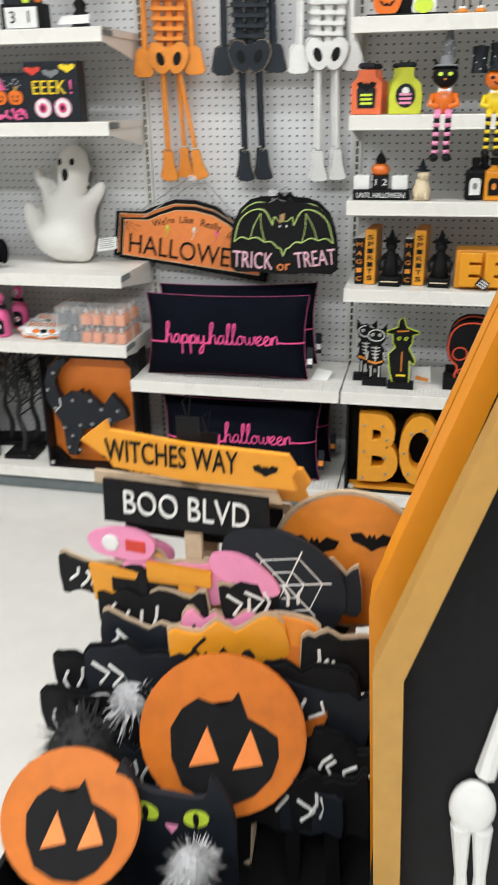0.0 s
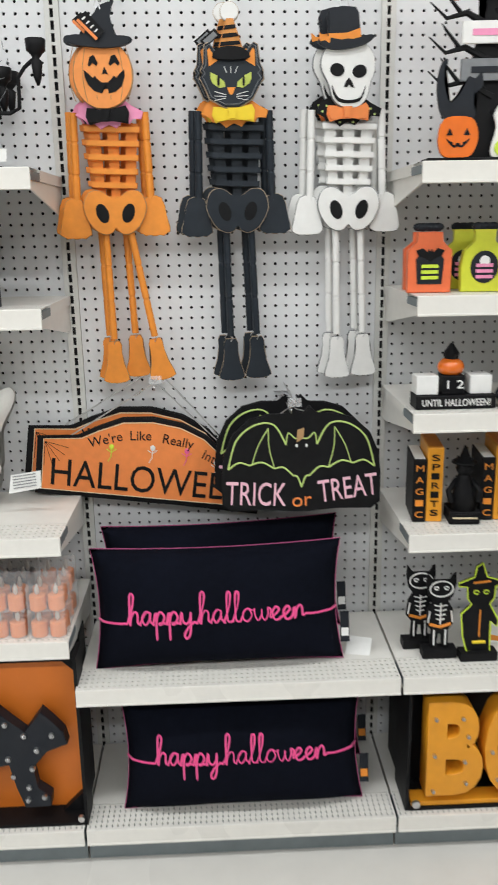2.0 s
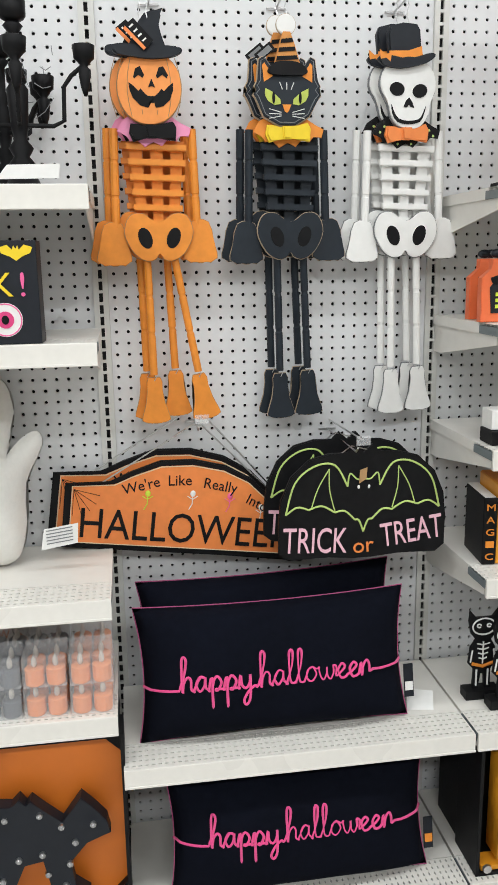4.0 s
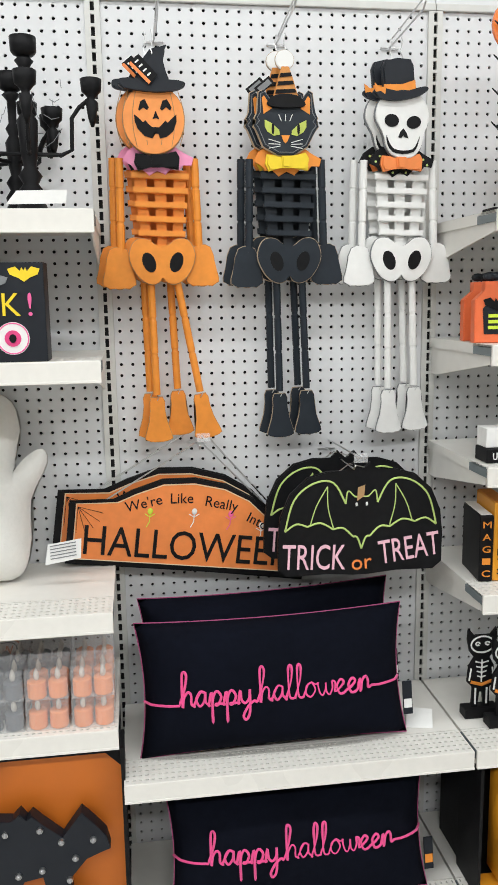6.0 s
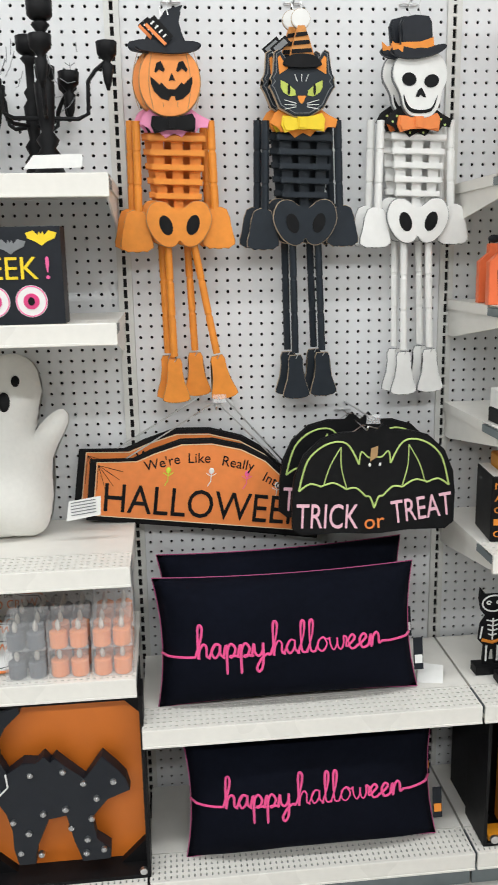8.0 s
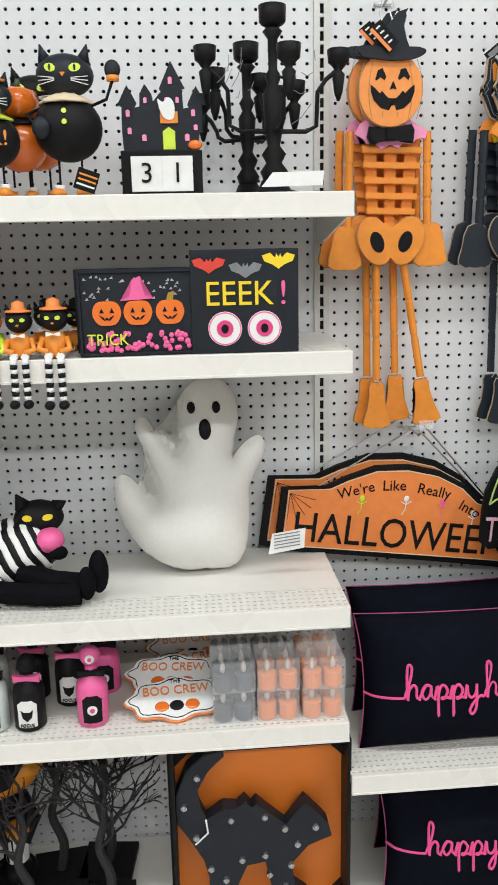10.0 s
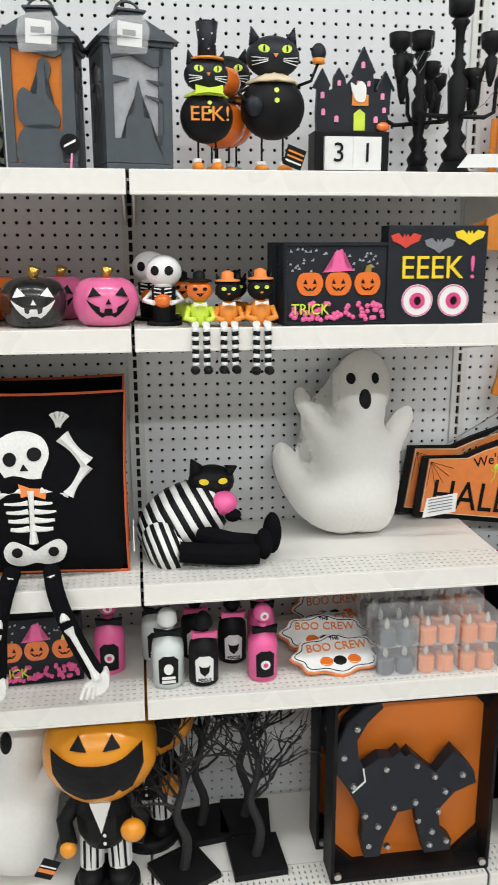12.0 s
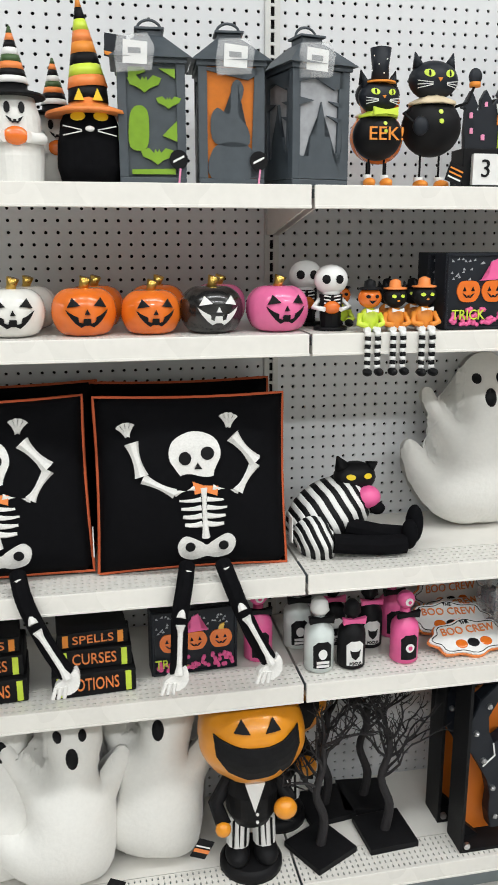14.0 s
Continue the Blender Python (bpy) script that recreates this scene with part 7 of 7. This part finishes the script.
# top shelf
e = thing("spooky_tree_sign", 0.912, -0.24, LZ, "black bare-tree sign with pumpkin, cat and ghost cut-outs", "sign")
part("ground_board", box(-.115, .125, -.025, .03, 0, .012, .003), BLACK, e)
rnd = random.Random(9)
b = part("tree_board", plate(blob([(-.03, .01), (.05, .01), (.045, .12), (.06, .20), (.055, .30), (.075, .40), (.03, .42), (-.02, .40), (.0, .30), (-.025, .20), (-.01, .12)]), -.004, .004), BLACK, e)
for i in range(9):
    s = -1 if i % 2 else 1
    zz_ = .10 + .032 * i
    p = Vector((.02, 0, zz_))
    part("branch_board", tube([tuple(p), (.02 + s * .06, 0, zz_ + .03), (.02 + s * .10, 0, zz_ + .02), (.02 + s * .135, 0, zz_ + .05)], lambda t: .009 * (1 - .85 * t), 6), BLACK, b)
    part("branch_board", tube([(.02 + s * .07, 0, zz_ + .028), (.02 + s * .10, 0, zz_ + .062), (.02 + s * .11, 0, zz_ + .075)], lambda t: .005 * (1 - .8 * t), 6), BLACK, b)
for zz_, m, s in ((.338, GREY, -3), (.252, PAPER, 1), (.182, GREY, 2)):
    g = part("name_board", plate([(-.05, zz_ - .022), (.105, zz_ - .020), (.118, zz_), (.105, zz_ + .022), (-.05, zz_ + .020)], -.016, -.008, .001), m, e)
    part("print_bar", plate([(-.03, zz_ - .007), (.085, zz_ - .006), (.085, zz_ + .006), (-.03, zz_ + .005)], -.0175, -.0155), NAVY if m is GREY else LPINK, g)
jp = part("pumpkin_board", plate(blob([(-.095, .05), (-.085, .085), (-.055, .092), (-.022, .085), (-.012, .05), (-.025, .016), (-.055, .012), (-.085, .016)]), -.028, -.018, .001), OG, e)
for s in (-1, 1):
    part("painted_eye", plate(tri(-.054 + s * .018, .062, .014, .014), -.0295, -.0275), BLACK, jp)
part("painted_grin", plate(grin(-.054, .040, .05, .018), -.0295, -.0275), BLACK, jp)
gh = part("ghost_board", plate(blob([(.02, .014), (.085, .014), (.082, .07), (.088, .095), (.065, .128), (.04, .125), (.022, .095), (.028, .07)]), -.022, -.014, .001), WHITE, e)
part("green_pumpkin", plate(oval(.052, .030, .028, .020, 18), -.028, -.0225), LIME, e)
for s in (-1, 1):
    part("painted_eye", plate(oval(.055 + s * .010, .098, .004, .006, 8), -.0235, -.0215), BLACK, gh)
ct_ = part("cat_board", plate(blob([(-.08, .088), (-.02, .088), (-.022, .13), (-.005, .15), (-.008, .178), (-.02, .165), (-.035, .168), (-.045, .145), (-.07, .12), (-.085, .16), (-.078, .20), (-.092, .19), (-.098, .14)]), -.018, -.010), NAVY, e)
part("moon_board", plate(oval(-.06, .37, .055, .055, 24), .006, .014), OG, e)
belly(1.100, -0.255, LZ, 1.18, OG, YELLOW, LPINK, "round pumpkin metal figurine in an orange coat on wire legs", "pumpkin")
pl_ = thing("boo_letter_garland", 1.100, -0.318, LZ + .15, "yellow letter garland hung across a pumpkin figurine", "garland")
fat_words("garland_letter", "BOO", .05, YELLOW, pl_, 0, 0, .025, .105, .002, .003)
belly(1.075, -0.14, LZ, 1.1, OG, AMBER, BLACK, "round pumpkin metal figurine standing behind another", "pumpkin")
belly(1.255, -0.255, LZ, 1.22, NAVY, BLACK, SKIN, "large round black metal cat figurine on wire legs", "cat", 0, "", True)
ghost_gnome(1.41, -0.26, 1.1, "white plush ghost gnome in a striped hat beside a cat")

# ---- display bin in front ----
def yard_sign(x, y, z0, label):
    e = thing("yard_sign", x, y, z0, label, "yard sign", "stacked yard signs")
    part("stake", box(-.012, .012, .006, .016, 0, .62), MDF, e)
    zt = .60
    a = part("arrow_board", plate([(-.150, zt + .030), (-.112, zt + .060), (-.108, zt + .046), (.0, zt + .034), (.138, zt + .028), (.150, zt + .008), (.142, zt - .004), (.150, zt - .022), (.0, zt - .020), (-.105, zt - .008), (-.112, zt + .006)], -.006, .004, .001), AMBER, e)
    words("lettering", "WITCHES WAY", .046, BLACK, a, -.022, -.0075, zt + .014, .185, 1.0, -2)
    part("witch_mark", plate(bat_shape(.108, zt + .004, .017), -.008, -.0055), BLACK, a)
    b = part("street_board", plate([(-.125, zt - .030), (.110, zt - .040), (.112, zt - .105), (-.128, zt - .095)], -.002, .005, .001), BLACK, e)
    words("lettering", "BOO BLVD", .050, PAPER, b, -.006, -.0035, zt - .066, .180, 1.05, -2)
    part("backing_edge", plate([(-.140, zt - .020), (.120, zt - .032), (.128, zt - .05), (-.14, zt - .04)], .006, .012), MDF, e)
    c = part("pink_board", plate(blob([(-.150, zt - .115), (-.10, zt - .10), (-.06, zt - .11), (-.052, zt - .13), (-.07, zt - .152), (-.11, zt - .150), (-.145, zt - .142)]), -.010, -.003, .001), LPINK, e)
    smooth(part("ghost_mark", ball((-.118, -.010, zt - .126), (.014, .002, .014), None, 10, 6), PAPER, c))
    part("print_bar", plate([(-.095, zt - .135), (-.066, zt - .138), (-.066, zt - .120), (-.095, zt - .118)], -.0115, -.0095), RED, c)
    part("pink_board", plate(blob([(.03, zt - .13), (.07, zt - .125), (.11, zt - .15), (.128, zt - .18), (.10, zt - .192), (.06, zt - .175), (.032, zt - .16)]), -.010, -.003, .001), LPINK, e)
    d = part("orange_board", plate([(-.155, zt - .165), (.0, zt - .175), (.012, zt - .20), (-.0, zt - .222), (-.150, zt - .225)], -.012, -.004, .001), AMBER, e)
    part("print_bar", plate([(-.12, zt - .205), (-.02, zt - .208), (-.02, zt - .185), (-.12, zt - .182)], -.0135, -.0115), BLACK, d)
    part("small_board", plate([(-.065, zt - .150), (.03, zt - .156), (.03, zt - .182), (-.065, zt - .176)], -.016, -.008, .001), AMBER, e)
    w = part("web_board", plate(blob([(.05, zt - .10), (.12, zt - .085), (.19, zt - .12), (.22, zt - .18), (.19, zt - .25), (.10, zt - .25), (.05, zt - .19)]), -.004, .004, .001), NAVY, e)
    for k in range(6):
        t = radians(60 * k + 10)
        part("web_thread", tube([(.135, -.0046, zt - .17), (.135 + .065 * math.cos(t), -.0046, zt - .17 + .06 * math.sin(t))], .0012, 4), PAPER, w)
    for k in (1, 2):
        outline_cord([(.135 + .026 * k * math.cos(radians(60 * i + 10)), zt - .17 + .024 * k * math.sin(radians(60 * i + 10))) for i in range(6)], -.0046, .001, "web_thread", PAPER, w)
    for k in range(3):
        part("brick_board", plate([(.06 + .05 * k, zt - .275 - .01 * k), (.10 + .05 * k, zt - .280 - .01 * k), (.10 + .05 * k, zt - .305 - .01 * k), (.06 + .05 * k, zt - .298 - .01 * k)], -.012, -.004, .001), ORANGE2, e)
    part("clip_tag", box(-.016, .016, .006, .008, zt + .035, zt + .068), BLACK, e)
    part("hang_loop", tube([(0, .007, zt + .068), (-.006, .007, zt + .09), (.006, .007, zt + .10), (.002, .007, zt + .068)], .0008, 5), BLACK, e)
    return e


bn = thing("display_bin", 0.78, -2.12, 0, "black corrugated display bin full of wooden yard signs", "display bin")
for nm, q in (("front_panel", box(-.24, .24, -.24, -.232, 0, .52, .002)), ("back_panel", box(-.24, .24, .15, .158, 0, .52, .002)), ("side_panel", box(-.24, -.232, -.232, .15, 0, .52, .002)), ("side_panel", box(.232, .24, -.232, .15, 0, .52, .002)), ("bottom_panel", box(-.232, .232, -.232, .15, 0.001, .38, .002))):
    part(nm, q, BLACK, bn)
ys = yard_sign(0.732, -2.03, .368, "wooden yard sign with stacked painted direction boards")
for k in range(1):
    copy_thing(ys, pose(0.742 + .012 * k, -1.998 + .025 * k, .325 - .022 * k, -2, 1.2 * k, -2 * k))
ms = thing("round_moon_sign", 0.950, -1.985, .318, "round orange wooden moon sign with a black witch", "yard sign")
m_ = part("moon_board", plate(oval(0, .50, .105, .105, 36), -.005, .005, .001), ORANGE, ms)
outline_cord(oval(0, .50, .108, .108, 36), 0, .005, "raw_edge", MDF, m_)
part("witch_mark", plate(bat_shape(.03, .535, .030), -.0065, -.0045), BLACK, m_)
part("witch_mark", plate(bat_shape(-.05, .52, .035), -.0065, -.0045), BLACK, m_)
part("stake", box(-.012, .012, .006, .016, 0, .45), MDF, ms)
DEEP = mat("deep_orange_paint", (0.58, 0.15, 0.012), 0.45, vary=0.2, scale=10)


def wreath(x, y, z, r, label, turn, tip):
    e = thing("pumpkin_yard_sign", x, y, z, label, "yard sign", "pumpkin yard signs")
    ring = oval(0, 0, r, r * .95, 36)
    part("pumpkin_board", plate(ring, -.006, .004, .002), DEEP, e)
    part("dark_shape", plate(blob([(-.62 * r, .05 * r), (-.30 * r, .42 * r), (.02 * r, .30 * r), (.18 * r, .52 * r), (.30 * r, .22 * r), (.66 * r, .02 * r), (.60 * r, -.45 * r), (.15 * r, -.80 * r), (-.45 * r, -.62 * r)], 2), -.008, -.0055), BLACK, e)
    for px in (-.22, .30):
        part("orange_mark", plate([(px * r - .16 * r, -.38 * r), (px * r + .20 * r, -.30 * r), (px * r + .04 * r, .10 * r)], -.0095, -.0075), ORANGE2, e)
    part("stake", box(-.012, .012, .006, .016, -(z - .385), -.5 * r), MDF, e)
    e.matrix_world = pose(x, y, z, tip, 0, turn)
    return e


wreath(0.80, -2.15, .625, .115, "orange wooden pumpkin yard sign with a dark carved face", 6, -26)
wreath(0.845, -2.070, .655, .100, "orange wooden pumpkin yard sign behind another one", -12, -22)
wreath(0.635, -2.290, .585, .090, "amber wooden pumpkin yard sign with a dark carved face", 10, -40)


def loose_board(x, y, zc, w, h, material, label, turn, tilt, seed, dark=False):
    """A wavy-edged painted board on a stake, one of many packed into the bin."""
    rnd = random.Random(seed)
    e = thing("painted_yard_board", x, y, .386, label, "yard sign", "packed yard boards")
    zl = zc - .386
    n = 7
    top = [(-w / 2 + w * i / n, h / 2 + rnd.uniform(-.16, .16) * h) for i in range(n + 1)]
    low = [(w / 2 - w * i / n, -h / 2 + rnd.uniform(-.16, .16) * h) for i in range(n + 1)]
    ring = blob([(a, c + zl) for a, c in top + low], 2)
    b = part("painted_board", plate(ring, -.005, .001, .001), material, e)
    part("raw_back", plate([(a * 1.02, (c - zl) * 1.06 + zl + .003) for a, c in ring], .0015, .006), BLACK if dark else MDF, e, "raw board edge")
    ink = PAPER if material in (BLACK, NAVY) else BLACK
    for i in range(rnd.randint(2, 4)):
        a, c = -w * .38 + w * .76 * i / 6, zl + rnd.uniform(-.15, .1) * h
        part("painted_stroke", tube([(a, -.0058, c - h * .2), (a + rnd.uniform(-.01, .02), -.0058, c), (a + rnd.uniform(-.01, .02), -.0058, c + h * .22)], .0026, 5), ink, b)
    part("stake", box(-.010, .010, .007, .015, 0, max(.02, zl)), BLACK, e)
    e.matrix_world = pose(x, y, .386, -4, tilt, turn)


rb = random.Random(31)
TONES = ((BLACK, "black painted wavy board sign packed in the bin"), (NAVY, "charcoal painted wavy board sign packed in the bin"), (BLACK, "black painted wavy board sign packed in the bin"), (ORANGE, "orange painted wavy board sign packed in the bin"), (AMBER, "amber painted wavy board sign packed in the bin"), (LPINK, "pink painted wavy board sign packed in the bin"))
for i in range(30):
    row = i // 6
    m, lb = TONES[(i * 5 + row) % 6] if row < 2 else TONES[i % 3]
    loose_board(.64 + .062 * (i % 6) + rb.uniform(-.015, .015), -2.055 - .028 * row + rb.uniform(-.008, .008), .78 - .062 * row + rb.uniform(-.02, .02), rb.uniform(.10, .17), rb.uniform(.045, .085), m, lb, rb.uniform(-12, 12), rb.uniform(-10, 10), i, row > 1)
ce = thing("cat_yard_sign", 0.755, -2.245, .385, "black wooden cat yard sign with lime green eyes", "yard sign")
cb = part("cat_board", plate(blob([(-.06, .0), (.07, .0), (.085, .15), (.08, .215), (.055, .26), (.045, .225), (0, .222), (-.04, .228), (-.06, .265), (-.08, .215), (-.08, .14)]), -.005, .004, .001), NAVY, ce)
for s in (-1, 1):
    part("eye", plate(oval(s * .034, .190, .018, .013, 14, s * .4), -.007, -.0045), LIME, cb)
    part("pupil", plate(oval(s * .034, .190, .004, .012, 10), -.0085, -.0065), BLACK, cb)
part("nose", plate(tri(0, .165, .018, -.014), -.007, -.0045), LPINK, cb)


def boa(x, y, z, r, material, label, seed):
    """A tuft of many thin feathery strands."""
    rnd = random.Random(seed)
    bm = bmesh.new()
    for _ in range(420):
        d = Vector((rnd.gauss(0, 1), rnd.gauss(0, 1), rnd.gauss(0.3, 1))).normalized()
        p = d * r * rnd.uniform(.15, .55)
        q = d * r * rnd.uniform(.7, 1.15) + Vector((0, 0, -.15 * r))
        side = d.cross(Vector((rnd.random(), rnd.random(), rnd.random()))).normalized() * r * .07
        v = [bm.verts.new(w) for w in (p - side, p + side, q)]
        bm.faces.new(v)
    ball((0, 0, 0), r * .6, bm, 14, 10)
    e = thing("feather_tuft", x, y, z, label, "feather tuft", "feather tufts")
    part("strands", bm, material, e)["kind"] = "stuff"


FEATHB, FEATHG = mat("black_feather", (0.015, 0.015, 0.016), 0.8, vary=0.3), mat("grey_feather", (0.42, 0.42, 0.43), 0.9, vary=0.15)
boa(0.60, -2.17, .585, .075, FEATHB, "fluffy black feather tuft in the display bin", 1)
boa(0.655, -2.10, .62, .062, FEATHG, "fluffy grey feather tuft in the display bin", 2)
boa(0.80, -2.31, .565, .04, FEATHG, "fluffy grey feather tuft in the display bin", 3)

# coffin frames standing in a row
def coffin(x, y, frame_mat, label, deep=.05, bones=False):
    e = thing("coffin_decoration", x, y, 0, label, "coffin decoration", "standing coffin decorations")
    O = [(.04, 0), (.52, 0), (.56, .872), (.385, 1.40), (.175, 1.40), (0, .872)]
    c = Vector((.28, .70))
    inn = [((a - .28) * .885 + .28, (b - .70) * .955 + .70) for a, b in O]
    for i in range(6):
        j = (i + 1) % 6
        part("frame_rail", plate([O[i], O[j], inn[j], inn[i]], 0, deep), frame_mat, e)
    part("back_board", plate(inn, deep - .012, deep - .004), BLACK, e)
    if bones:
        for p, q in (((.150, .92), (.128, .735)), ((.108, .655), (.120, .50)), ((.132, .655), (.140, .50))):
            part("white_bone", tube([(p[0], deep - .016, p[1]), ((p[0] + q[0]) / 2, deep - .016, (p[1] + q[1]) / 2), (q[0], deep - .016, q[1])], lambda t: .010 * (.7 + .5 * abs(2 * t - 1) ** 2), 8), WHITE, e)
        smooth(part("white_joint", ball((.118, deep - .018, .685), (.026, .010, .040)), WHITE, e))
    return e


coffin(1.003, -2.290, WOOD2 := mat("honey_wood", (0.50, 0.27, 0.06), 0.5, vary=0.12, scale=10), "honey-coloured wooden coffin frame with a black back and bones", .04, True)
coffin(0.990, -2.170, mat("coffin_orange", (0.85, 0.30, 0.01), 0.45, vary=0.06, scale=10), "bright orange wooden coffin frame with a black back", .055)
coffin(1.000, -2.095, MATS["coffin_orange"], "bright orange wooden coffin frame with a black back", .05)
coffin(1.030, -1.900, WOOD2, "honey-coloured wooden coffin frame with a black back", .04)
coffin(1.035, -1.815, MATS["coffin_orange"], "bright orange wooden coffin frame with a black back", .05)
coffin(1.055, -1.680, WOOD, "brown wooden coffin frame with a black back", .05)
